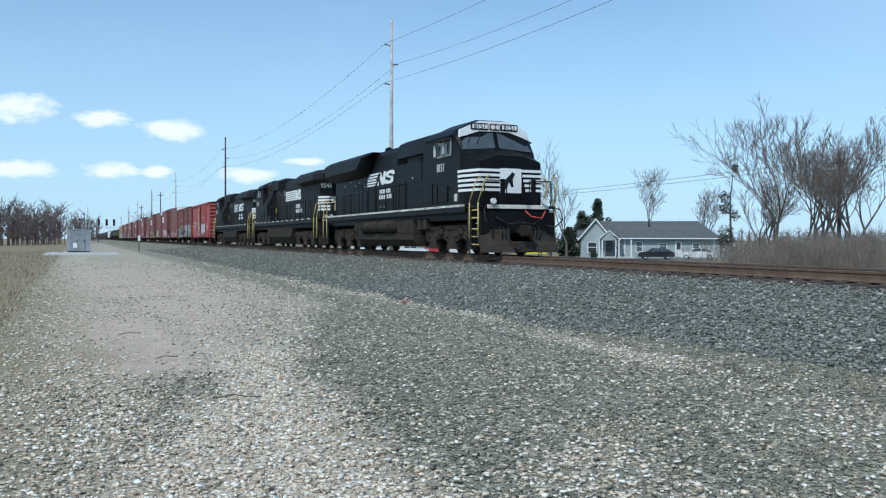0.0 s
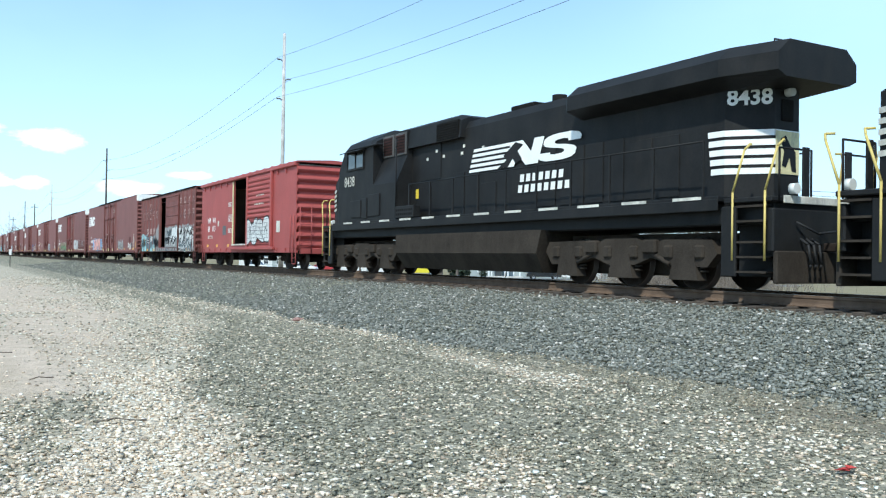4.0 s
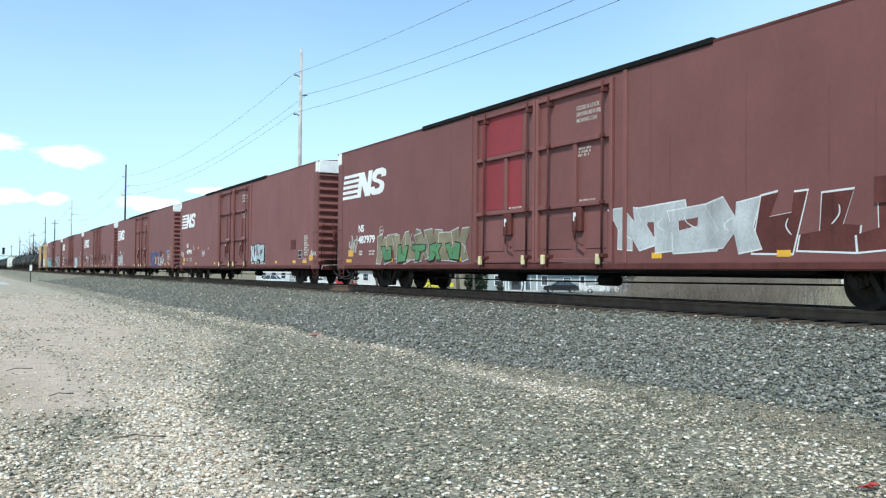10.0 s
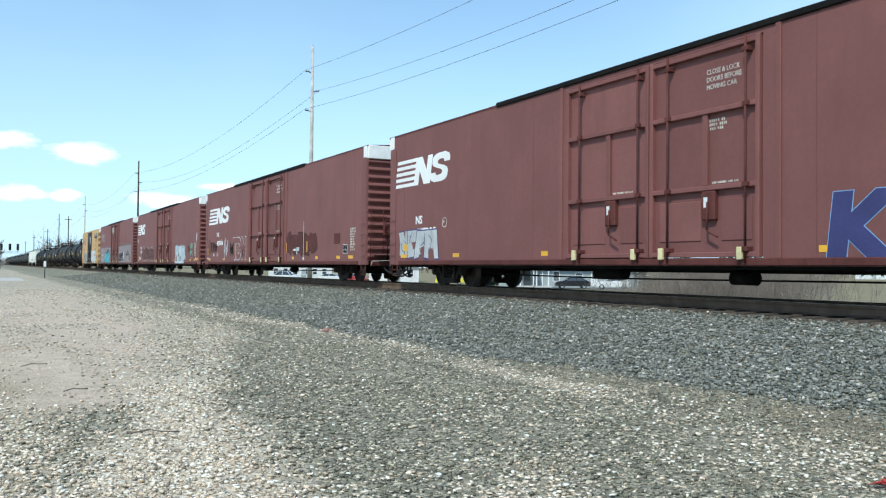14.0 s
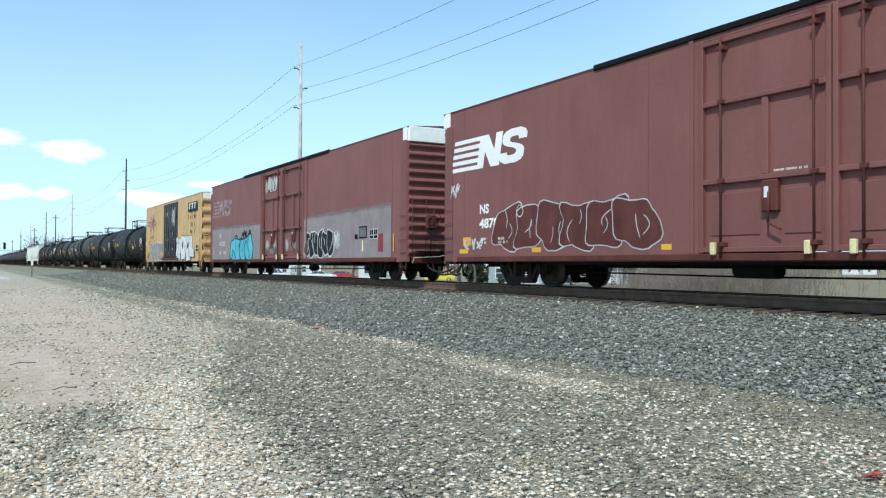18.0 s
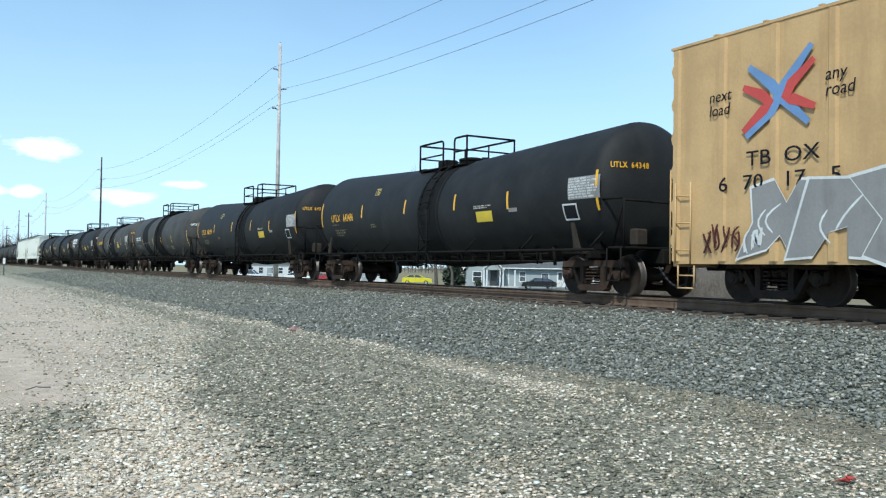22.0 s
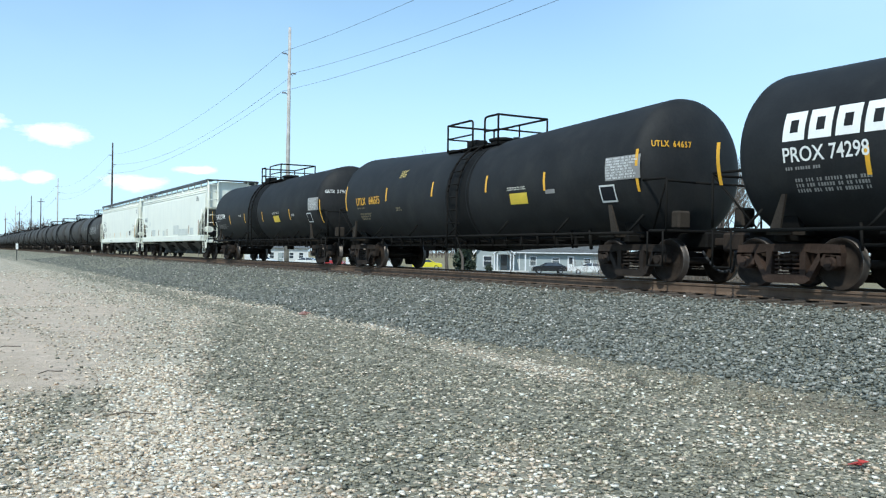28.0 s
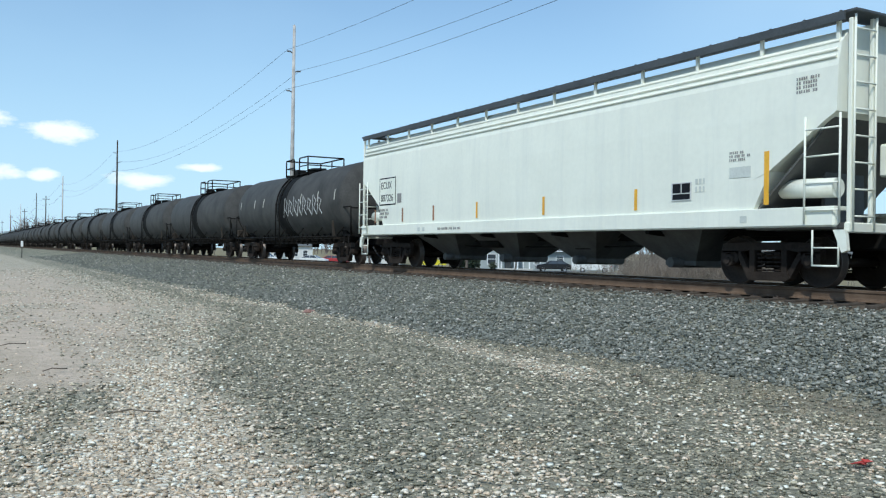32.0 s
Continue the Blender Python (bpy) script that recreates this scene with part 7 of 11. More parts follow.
def build_hoppers(pos):
    a = covered_hopper("pale grey covered hopper with grey paint patches")
    b = copy_thing(a, pose(0, 0, 0))
    tagged(b, "pale grey covered hopper with a boxed number panel")
    xs = -SIDE - 0.006
    plate(a, 8.3, 2.5, 0.95, 0.34, M_HOPPATCH, "paint_patch", x=xs + 0.002, t=0.002)
    words(a, "NAHX", 8.31, 2.56, 0.2, M_GREY, squeeze=0.85, x=xs - 0.003, name="owner_mark")
    words(a, "896330", 8.29, 2.1, 0.2, M_GREY, squeeze=1.05, x=xs, name="car_number")
    bars(a, 8.1, 1.75, 0.9, 0.2, 2, M_HOPPATCH, x=xs, seed=42)
    for y, w, z, h in ((5.6, 1.1, 1.45, 0.45), (-1.4, 1.5, 1.5, 0.58), (-2.8, 2.6, 1.42, 0.4), (2.0, 0.6, 1.45, 0.35), (-6.0, 0.8, 1.45, 0.4)):
        plate(a, y, z, w, h, M_HOPPATCH, "paint_patch", x=xs, t=0.002)
    for y, z, h in ((8.48, 1.53, 0.82), (5.86, 1.46, 0.42), (3.39, 1.46, 0.42), (0.6, 1.46, 0.42), (-5.6, 1.5, 0.5), (-8.0, 1.45, 0.85)):
        plate(a, y, z, 0.1, h, M_RUSTMARK, "reflector", x=xs, t=0.003)
    plate(a, 6.6, 2.2, 0.26, 0.28, M_HOPPATCH, "notice", x=xs, t=0.002)
    bars(a, -7.5, 3.4, 0.7, 0.3, 3, M_GREYPATCH, x=xs, seed=43)
    fr = plate(b, 8.12, 2.05, 1.25, 0.92, M_INK, "number_panel", x=xs, t=0.003)
    part("panel_field", Shape().box(xs - 0.006, xs - 0.003, 6.91, 8.08, 2.09, 2.93), M_HOP, fr)
    words(b, "ECUX", 8.0, 2.6, 0.24, M_INK, squeeze=0.95, x=xs - 0.008, name="car_number")
    words(b, "887326", 8.0, 2.18, 0.24, M_INK, squeeze=0.95, x=xs - 0.008, name="car_number")
    bars(b, 8.1, 1.6, 0.8, 0.35, 3, M_GREYPATCH, x=xs, seed=44)
    plate(b, 6.75, 2.1, 0.3, 0.3, M_GREYPATCH, "paint_patch", x=xs, t=0.003)
    for y in (8.5, 6.4, 4.3, 1.78, -1.37, -4.7):
        plate(b, y, 1.47, 0.09, 0.45, M_RUSTMARK if y > 2 else M_ORANGE, "reflector", x=xs, t=0.004)
    plate(b, -8.1, 1.46, 0.11, 0.95, M_ORANGE, "yellow_stripe", x=xs, t=0.004)
    stencil(b, -5.8, 1.62, 0.55, 0.36, x=xs)
    bars(b, -6.45, 1.75, 0.4, 0.3, 2, M_HOPPATCH, x=xs, seed=47)
    bars(b, -7.3, 2.28, 0.5, 0.2, 3, M_GREYPATCH, x=xs, seed=45)
    plate(b, -7.3, 1.98, 0.5, 0.2, M_HOPPATCH, "paint_patch", x=xs, t=0.003)
    bars(b, -8.75, 3.32, 0.5, 0.3, 4, M_GREYPATCH, x=xs * 0.99, seed=46)
    for y in (5.2, 4.9, -7.6):
        plate(b, y, 1.15, 0.16, 0.12, M_HOPPATCH, "sill_notice", x=xs - 0.04, t=0.003)
    bars(b, 3.9, 1.16, 1.6, 0.1, 1, M_GREYPATCH, x=xs - 0.04, seed=48)
    finish_car(a, 350.6)
    finish_car(b, 371.55)
    # a few more far down the train
    for k in range(4):
        finish_car(copy_thing(b if k % 2 else a, pose(0, 0, 0)), pos + 10.6 + 21.1 * k)
    return pos + 4 * 21.1


TAIL = build_tanks()
TAIL = build_hoppers(TAIL)


# ---- locomotives: built cab first (cab to -y); the trailing ones are turned round ----
def loco_truck(car, y):
    s = Shape()
    for e in (-1, 1):
        x0, x1 = e * 0.98, e * 1.2
        a, b = min(x0, x1), max(x0, x1)
        s.prism([(-2.75, 0.78), (-2.6, 1.0), (-1.3, 1.02), (-0.95, 0.9), (-0.5, 1.06), (0.5, 1.06), (0.95, 0.9), (1.3, 1.02), (2.6, 1.0), (2.75, 0.72), (2.5, 0.46), (1.5, 0.5), (0.94, 0.64), (0.43, 0.48), (-0.43, 0.48), (-0.94, 0.64), (-1.5, 0.5), (-2.5, 0.46)], "x", a, b)
        for ya in (-1.88, 0.0, 1.88):
            s.prism([(ya - 0.26, 0.72), (ya - 0.4, 0.2), (ya + 0.4, 0.2), (ya + 0.26, 0.72)], "x", a - 0.02, b + 0.02)
            s.block(min(e * 1.12, e * 1.26), max(e * 1.12, e * 1.26), ya - 0.55, ya - 0.3, 0.62, 0.9, 0.04)
            s.block(min(e * 1.12, e * 1.26), max(e * 1.12, e * 1.26), ya + 0.3, ya + 0.55, 0.62, 0.9, 0.04)
            s.rod((e * 1.0, ya, 0.5), (e * 1.2, ya, 0.5), 0.13, n=14)
            for q in (-0.42, 0.42):
                for k in range(4):
                    s.rod((e * 1.06, ya + q, 0.36 + k * 0.08), (e * 1.06, ya + q, 0.4 + k * 0.08), 0.09, n=10)
        s.rod((e * 1.2, -0.95, 0.75), (e * 1.2, -1.5, 0.5), 0.05, n=8)
        s.rod((e * 1.2, 0.95, 0.75), (e * 1.2, 1.5, 0.5), 0.05, n=8)
        s.block(min(e * 1.12, e * 1.3), max(e * 1.12, e * 1.3), -1.15, -0.75, 0.72, 1.02, 0.04)
        s.block(min(e * 1.12, e * 1.3), max(e * 1.12, e * 1.3), 0.75, 1.15, 0.72, 1.02, 0.04)
    s.box(-0.95, 0.95, -0.5, 0.5, 0.55, 0.9)
    # bolster and the motors between the wheels
    s.box(-0.64, 0.64, -2.4, 2.4, 0.82, 1.16)
    for ya in (-1.3, 0.6, 1.3):
        s.block(-0.6, 0.6, ya - 0.4, ya + 0.4, 0.26, 0.8, 0.05)
    s.box(-0.95, 0.95, -2.3, -2.1, 0.62, 0.85).box(-0.95, 0.95, 2.1, 2.3, 0.62, 0.85)
    t = part("truck", s, M_LTRUCK, car, at=pose(0, y, 0))
    for ya in (-1.88, 0.0, 1.88):
        wheelset(t, ya, 0.533)
    pipe = Shape().path([(-1.3, -2.3, 1.0), (-1.3, -0.9, 1.05), (-1.3, 0.9, 1.05), (-1.3, 2.3, 1.0)], 0.025, 6)
    part("sand_pipe", pipe, M_LTRUCK, t)


def handrail(car, pts, material, r=0.018, name="handrail"):
    return part(name, Shape().path(pts, r, 6), material, car)


def nose_bars(car, top, low, count, plan, material, gap=0.45):
    """Stripes that wrap the nose along the plan line of (x, y) points."""
    h = (top - low) / count
    for k in range(count):
        z0 = top - (k + 1) * h + h * gap * 0.5
        z1 = top - k * h - h * gap * 0.5
        s = Shape()
        for (xa, ya), (xb, yb) in zip(plan, plan[1:]):
            dx, dy = xb - xa, yb - ya
            q = math.hypot(dx, dy)
            nx, ny = dy / q * 0.006, -dx / q * 0.006
            cut = 0.25 * k / count if (xa, ya) == plan[0] else 0.0
            xs, ys = xa + dx * cut, ya + dy * cut
            s.add([(xs, ys, z0), (xb, yb, z0), (xb + nx, yb + ny, z0), (xs + nx, ys + ny, z0),
                   (xs, ys, z1), (xb, yb, z1), (xb + nx, yb + ny, z1), (xs + nx, ys + ny, z1)],
                  [(0, 1, 2, 3), (4, 5, 6, 7), (0, 1, 5, 4), (3, 2, 6, 7), (0, 3, 7, 4), (1, 2, 6, 5)])
        part("nose_stripe", s, material, car)


def locomotive(lead, number):
    lab = "black six-axle diesel locomotive with white nose stripes, leading" if lead else "weathered black six-axle diesel locomotive, cab trailing"
    car = thing("locomotive", lab, "locomotive", "black locomotives")
    body = M_BLACK if lead else M_BLACK2
    F, R = -9.85, 11.2          # ends of the frame
    white = M_WHITE if lead else M_CREAM
    # frame, walkway, its white edge
    part("frame", Shape().block(-1.3, 1.3, F + 0.1, R - 0.1, 1.15, 1.58, 0.03), body, car)
    part("walkway", Shape().block(-1.52, 1.52, F + 1.1, R - 1.2, 1.6, 1.7, 0.01), body, car)
    for e in (-1, 1):
        sk = Shape().block(min(e * 1.5, e * 1.54), max(e * 1.5, e * 1.54), F + 1.1, R - 1.2, 1.42, 1.64, 0.01)
        part("skirt", sk, body, car)
        st = Shape()
        if lead:
            y = F + 1.15
            for w in (1.7, 2.2, 1.5, 1.5, 1.5, 1.5, 1.5, 1.5, 1.4, 1.3, 1.2, 1.0, 0.8):
                st.box(e * 1.541, e * 1.548, y, y + w - 0.06, 1.625, 1.705)
                y += w
        else:
            for k in range(12):
                y = F + 2.2 + k * 1.5
                part("edge_dash", Shape().box(e * 1.541, e * 1.548, y, y + 0.75, 1.64, 1.7), M_CREAM, car)
        if lead:
            part("edge_stripe", st, M_CREAM, car)
    # long hood
    hw, top = 0.92, 4.62 if lead else 4.48
    rings = []
    for y, w in ((-4.6, hw), (4.2, hw), (10.5, hw)) if lead else ((-4.6, hw), (4.2, hw), (9.6, hw), (10.3, 0.35)):
        rings.append([(-w, y, 1.64), (-w, y, top - 0.22), (-w * 0.86, y, top), (w * 0.86, y, top), (w, y, top - 0.22), (w, y, 1.64)])
    part("hood", Shape().loft(rings), body, car)
    for a, b, z0, z1 in ((-4.4, -3.2, 1.75, 2.7), (-3.1, -2.2, 1.75, 2.7), (-0.9, -0.2, 1.75, 3.0), (-0.1, 0.6, 1.75, 3.0), (0.7, 1.5, 1.75, 2.6), (3.4, 4.2, 1.8, 3.3),
                         (4.4, 5.3, 1.8, 3.2), (5.4, 6.0, 1.8, 3.2), (6.1, 6.7, 1.8, 3.2), (6.8, 7.6, 1.8, 3.1), (7.7, 8.4, 1.8, 3.1), (8.5, 9.3, 1.8, 3.1), (-2.9, -1.6, 2.9, 4.0)):
        if b > 9 and not lead:
            continue
        for e in (-1, 1):
            part("hood_door", Shape().block(min(e * hw, e * (hw + 0.025)), max(e * hw, e * (hw + 0.025)), a, b, z0, z1, 0.008), body, car)
    for e in (-1, 1):
        for y0, y1, zg in ((-4.3, -3.5, 3.7), (-3.3, -2.5, 3.72), (-1.1, 0.1, 3.78)) if lead else ((-1.6, -0.3, 3.98),):
            xg = hw if lead else 1.09
            g = Shape().box(min(e * (xg - 0.05), e * (xg + 0.012)), max(e * (xg - 0.05), e * (xg + 0.012)), y0, y1, zg, zg + 0.56)
            for k in range(8):
                g.box(min(e * xg, e * (xg + 0.03)), max(e * xg, e * (xg + 0.03)), y0, y1, zg + k * 0.07, zg + 0.03 + k * 0.07)
            part("grille", g, M_UNDER, car)
    for y, z in ((-1.9, 3.05), (0.7, 3.3), (2.9, 3.0), (5.0, 3.05), (5.9, 3.3), (6.6, 3.2), (7.4, 3.4), (8.5, 3.25), (1.9, 1.95), (2.4, 1.95), (-3.0, 3.9)):
        part("small_label", Shape().box(-hw - 0.03, -hw - 0.026, y, y + 0.12, z, z + 0.07), M_CREAM, car)
    if not lead:
        for y, z in ((-1.79, 3.76), (-2.37, 3.56), (-1.34, 3.56), (-0.15, 3.75), (-0.26, 3.55), (-4.0, 3.1), (-3.2, 1.95), (0.9, 3.6)):
            part("small_label", Shape().box(hw + 0.026, hw + 0.03, y - 0.13, y, z - 0.04, z + 0.05), M_CREAM, car)
    # blower and dynamic brake housing behind the cab
    br = []
    for y, hz in ((-4.6, 4.6), (-4.4, 4.74), (-0.6, 4.74), (-0.2, 4.62)):
        br.append([(-1.1, y, 4.0), (-1.05, y, hz - 0.12), (-0.8, y, hz), (0.8, y, hz), (1.05, y, hz - 0.12), (1.1, y, 4.0)])
    part("blower_housing", Shape().loft(br), body, car)
    part("exhaust", Shape().block(-0.35, 0.35, 1.3, 2.4, 4.5, 4.74, 0.03), M_GALV if lead else M_UNDER, car)
    part("roof_stack", Shape().rod((0, 3.1, 4.5), (0, 3.1, 4.82), 0.2, n=12), M_UNDER, car)
    for k in range(5):
        part("horn_bell", Shape().rod((-0.5, 2.2 + 0.13 * k, 4.7), (-0.62, 2.2 + 0.13 * k, 4.76 + 0.02 * (k % 2)), 0.05, 0.075, n=10), M_UNDER, car)
    # radiator wings overhang the hood
    if lead:
        rr = []
        for y, g, cut in ((3.1, 0.85, 1.25), (3.4, 1.0, 1.15), (10.55, 1.0, 0.0), (10.62, 0.95, 0.0)):
            w = 0.95 + 0.6 * g
            rr.append([(-w + 0.55 * g, y + cut, 3.55), (-w, y + cut, 3.88), (-w, y + cut * 0.2, 4.42), (-w + 0.35, y, 4.64), (w - 0.35, y, 4.64), (w, y + cut * 0.2, 4.42), (w, y + cut, 3.88), (w - 0.55 * g, y + cut, 3.55)])
    else:
        rr = []
        for y, g in ((5.2, 0.9), (5.3, 1.0), (9.9, 1.0), (11.0, 0.3)):
            w = 0.95 + 0.5 * g
            rr.append([(-0.9, y, 3.78 + 0.1 * (1 - g)), (-w, y, 3.95), (-w, y, 4.28), (-w + 0.3, y, 4.54), (w - 0.3, y, 4.54), (w, y, 4.28), (w, y, 3.95), (0.9, y, 3.78 + 0.1 * (1 - g))])
    part("radiator", Shape().loft(rr), body, car)
    part("roof_grab", Shape().path([(-0.25, 10.2, 4.6), (-0.25, 10.2, 4.78), (0.25, 10.2, 4.78), (0.25, 10.2, 4.6)], 0.018, 6), body, car)
    # cab
    cw = 1.5
    cab = []
    for y, zr, zt in ((-4.55 if lead else -5.28, 4.34, 4.76), (-5.2 if lead else -5.6, 4.42, 4.9), (-7.55, 4.42, 4.88), (-7.78, 4.32, 4.8)):
        cab.append([(-cw, y, 1.64), (-cw, y, zr - 0.1), (-cw + 0.16, y, zr + 0.1), (-0.55, y, zt), (0.55, y, zt), (cw - 0.16, y, zr + 0.1), (cw, y, zr - 0.1), (cw, y, 1.64)])
    part("cab", Shape().loft(cab), body, car)
    for e in (-1, 1):
        part("cab_roof_edge", Shape().block(min(e * 1.58, e * 1.3), max(e * 1.58, e * 1.3), -7.4, -4.9, 4.24, 4.31, 0.02), body, car)
    # windscreen slope and nose
    ws = Shape().loft([[(-cw, -7.78, 1.64), (-cw, -7.78, 4.18), (-cw + 0.16, -7.78, 4.38), (-0.55, -7.78, 4.72), (0.55, -7.78, 4.72), (cw - 0.16, -7.78, 4.38), (cw, -7.78, 4.18), (cw, -7.78, 1.64)],
                       [(-cw, -8.2, 1.64), (-cw, -8.2, 3.62), (-cw + 0.1, -8.16, 3.68), (-0.55, -8.16, 3.76), (0.55, -8.16, 3.76), (cw - 0.1, -8.16, 3.68), (cw, -8.2, 3.62), (cw, -8.2, 1.64)]])
    part("windscreen_panel", ws, body, car)
    nose = Shape().loft([[(-cw, -8.2, 1.64), (-cw, -8.2, 3.62), (-0.55, -8.16, 3.76), (0.55, -8.16, 3.76), (cw, -8.2, 3.62), (cw, -8.2, 1.64)],
                         [(-cw + 0.04, -8.45, 1.64), (-cw + 0.1, -8.45, 3.42), (-0.55, -8.45, 3.68), (0.55, -8.45, 3.68), (cw - 0.1, -8.45, 3.42), (cw - 0.04, -8.45, 1.64)],
                         [(-1.22, -9.26, 1.64), (-1.2, -9.26, 3.2), (-0.55, -9.26, 3.42), (0.55, -9.26, 3.42), (1.2, -9.26, 3.2), (1.22, -9.26, 1.64)]])
    part("nose", nose, body, car)
    for e in (-1, 1):
        gl = Shape().add([(e * 0.08, -7.93, 4.4), (e * 1.32, -7.9, 4.13), (e * 1.4, -8.2, 3.69), (e * 0.08, -8.17, 3.8)], [(0, 1, 2, 3)])
        part("windscreen", gl, M_PANE, car)
    for x0, x1, zt in ((-0.5, -0.8, 4.36), (-0.95, -1.15, 4.26), (0.75, 0.6, 4.3)):
        part("wiper", Shape().rod((x0, -7.9, zt), (x1, -8.12, zt - 0.4), 0.015, n=5), M_UNDER, car)
    for e in (-1, 1):
        xo, xi = min(e * (cw + 0.02), e * (cw - 0.01)), max(e * (cw + 0.02), e * (cw - 0.01))
        fo, fi = min(e * (cw + 0.045), e * cw), max(e * (cw + 0.045), e * cw)
        for y0, y1 in ((-7.35, -6.75), (-6.7, -6.1)):
            part("side_window", Shape().block(xo, xi, y0, y1, 3.6, 4.14, 0.01), M_PANE, car)
        wf = Shape()
        for y in (-7.42, -6.72, -6.05):
            wf.block(fo, fi, y - 0.03, y + 0.03, 3.55, 4.18, 0.01)
        wf.block(fo, fi, -7.44, -6.0, 3.53, 3.59, 0.01).block(fo, fi, -7.44, -6.0, 4.16, 4.21, 0.01)
        part("window_frame", wf, M_GALV if lead else body, car)
        part("awning", Shape().prism([(e * cw, 4.22), (e * (cw + 0.3), 4.12), (e * (cw + 0.31), 4.14), (e * cw, 4.26)], "y", -7.5, -5.9), body, car)
        for k, (y0, y1, z0, z1) in enumerate(((-5.6, -4.7, 1.85, 2.6), (-7.1, -6.2, 1.85, 2.45), (-6.1, -5.7, 1.8, 2.5))):
            part("cab_hatch", Shape().block(fo, fi, y0, y1, z0, z1, 0.012), body, car)
    if not lead:
        for e in (-1, 1):
            for y0, y1 in ((-5.24, -4.45), (-4.32, -3.54)):
                fr = part("intake_frame", Shape().block(min(e * 1.02, e * 1.16), max(e * 1.02, e * 1.16), y0, y1, 3.82, 4.56, 0.02), M_SCREENRIM, car)
                part("intake_screen", Shape().block(min(e * 1.1, e * 1.17), max(e * 1.1, e * 1.17), y0 + 0.07, y1 - 0.07, 3.89, 4.49, 0.01), M_SCREEN, fr)
                for k in range(6):
                    part("screen_bar", Shape().box(min(e * 1.171, e * 1.178), max(e * 1.171, e * 1.178), y0 + 0.07, y1 - 0.07, 3.93 + 0.095 * k, 3.96 + 0.095 * k), M_UNDER, fr)
            part("fire_label", Shape().box(min(e * 0.945, e * 0.955), max(e * 0.945, e * 0.955), -3.18, -3.0, 2.36, 2.66), M_YELLOW, car)
    if not lead:
        part("cab_rear", Shape().loft([[(-1.5, y, 1.64), (-1.5, y, 2.9), (-1.12, y, 3.78), (-1.12, y, 4.62), (1.12, y, 4.62), (1.12, y, 3.78), (1.5, y, 2.9), (1.5, y, 1.64)] for y in (-5.29, -3.5)]), body, car)
        for e in (-1, 1):
            tb = part("tread_box", Shape().block(min(e * 1.3, e * 1.56), max(e * 1.3, e * 1.56), -3.45, -2.2, 1.72, 2.1, 0.02), body, car)
            for k in range(8):
                for j in range(2):
                    part("tread_hole", Shape().box(min(e * 1.561, e * 1.566), max(e * 1.561, e * 1.566), -3.38 + 0.145 * k, -3.3 + 0.145 * k, 1.8 + 0.13 * j, 1.87 + 0.13 * j), M_UNDER, tb)
            handrail(car, [(e * 1.52, -3.5, 1.75), (e * 1.52, -3.5, 4.0), (e * 1.45, -3.6, 4.3)], body, 0.022, "cab_grab")
    if lead:
        sh = Shape().block(-cw - 0.14, -cw - 0.1, -7.0, -6.82, 3.62, 4.05, 0.01).block(-cw - 0.14, -cw - 0.1, -6.15, -5.98, 3.58, 4.02, 0.01)
        part("window_shade", sh, M_CREAM, car)
        rf = Shape().prism([(-1.42, 4.16), (-1.36, 4.46), (-0.6, 4.8), (0.6, 4.8), (1.36, 4.46), (1.42, 4.16), (0.6, 4.42), (-0.6, 4.42)], "y", -7.93, -7.76)
        part("white_brow", rf, M_WHITE, car)
        for e in (-1, 1):
            nb = part("number_board", Shape().block(e * 0.6 - 0.36, e * 0.6 + 0.36, -7.97, -7.8, 4.46, 4.72, 0.04), M_INK, car)
            part("board_field", Shape().block(e * 0.6 - 0.33, e * 0.6 + 0.33, -7.975, -7.9, 4.485, 4.695, 0.03), M_WHITE, nb)
            me = letters(number, 0.26, 0.004, 0.95, 0, 0.002, "CENTER")
            part("board_number", me, M_INK, nb, at=Matrix.Translation((e * 0.6, -7.978, 4.505)) @ Matrix(((1, 0, 0, 0), (0, 0, -1, 0), (0, 1, 0, 0), (0, 0, 0, 1))))
        hb = Shape().block(-0.2, 0.2, -8.0, -7.8, 4.47, 4.71, 0.02)
        part("headlight_box", hb, M_OXDARK, car)
        for x in (-0.1, 0.1):
            part("headlight", Shape().rod((x, -8.0, 4.58), (x, -8.02, 4.58), 0.085, n=16), M_LAMP, car)
        hn = Shape()
        for x in (-0.2, 0.0, 0.25):
            hn.rod((x, -6.4, 4.86), (x, -6.75, 4.9), 0.06, 0.09, n=10)
        part("horn", hn, M_UNDER, car)
    # nose stripes, white front field with a plain dark shape on it
    nose_bars(car, 2.98, 2.12, 5, [(-cw - 0.01, -8.0), (-cw - 0.0, -8.43), (-1.23, -9.27), (-0.42, -9.28)], white)
    nose_bars(car, 2.98, 2.12, 5, [(0.42, -9.28), (1.23, -9.27), (cw + 0.0, -8.43)], white)
    part("front_field", Shape().box(-0.42, 0.42, -9.285, -9.26, 2.1, 2.97), white, car)
    hs = Shape().prism([(-0.26, 2.25), (-0.16, 2.25), (-0.08, 2.5), (0.02, 2.3), (0.1, 2.32), (0.06, 2.58), (0.16, 2.78), (0.05, 2.85), (-0.06, 2.72), (-0.2, 2.6)], "y", -9.295, -9.285)
    part("emblem", hs, M_INK, car)
    part("nose_door", Shape().block(-0.28, 0.28, -9.3, -9.24, 2.99, 3.3, 0.01), body, car)
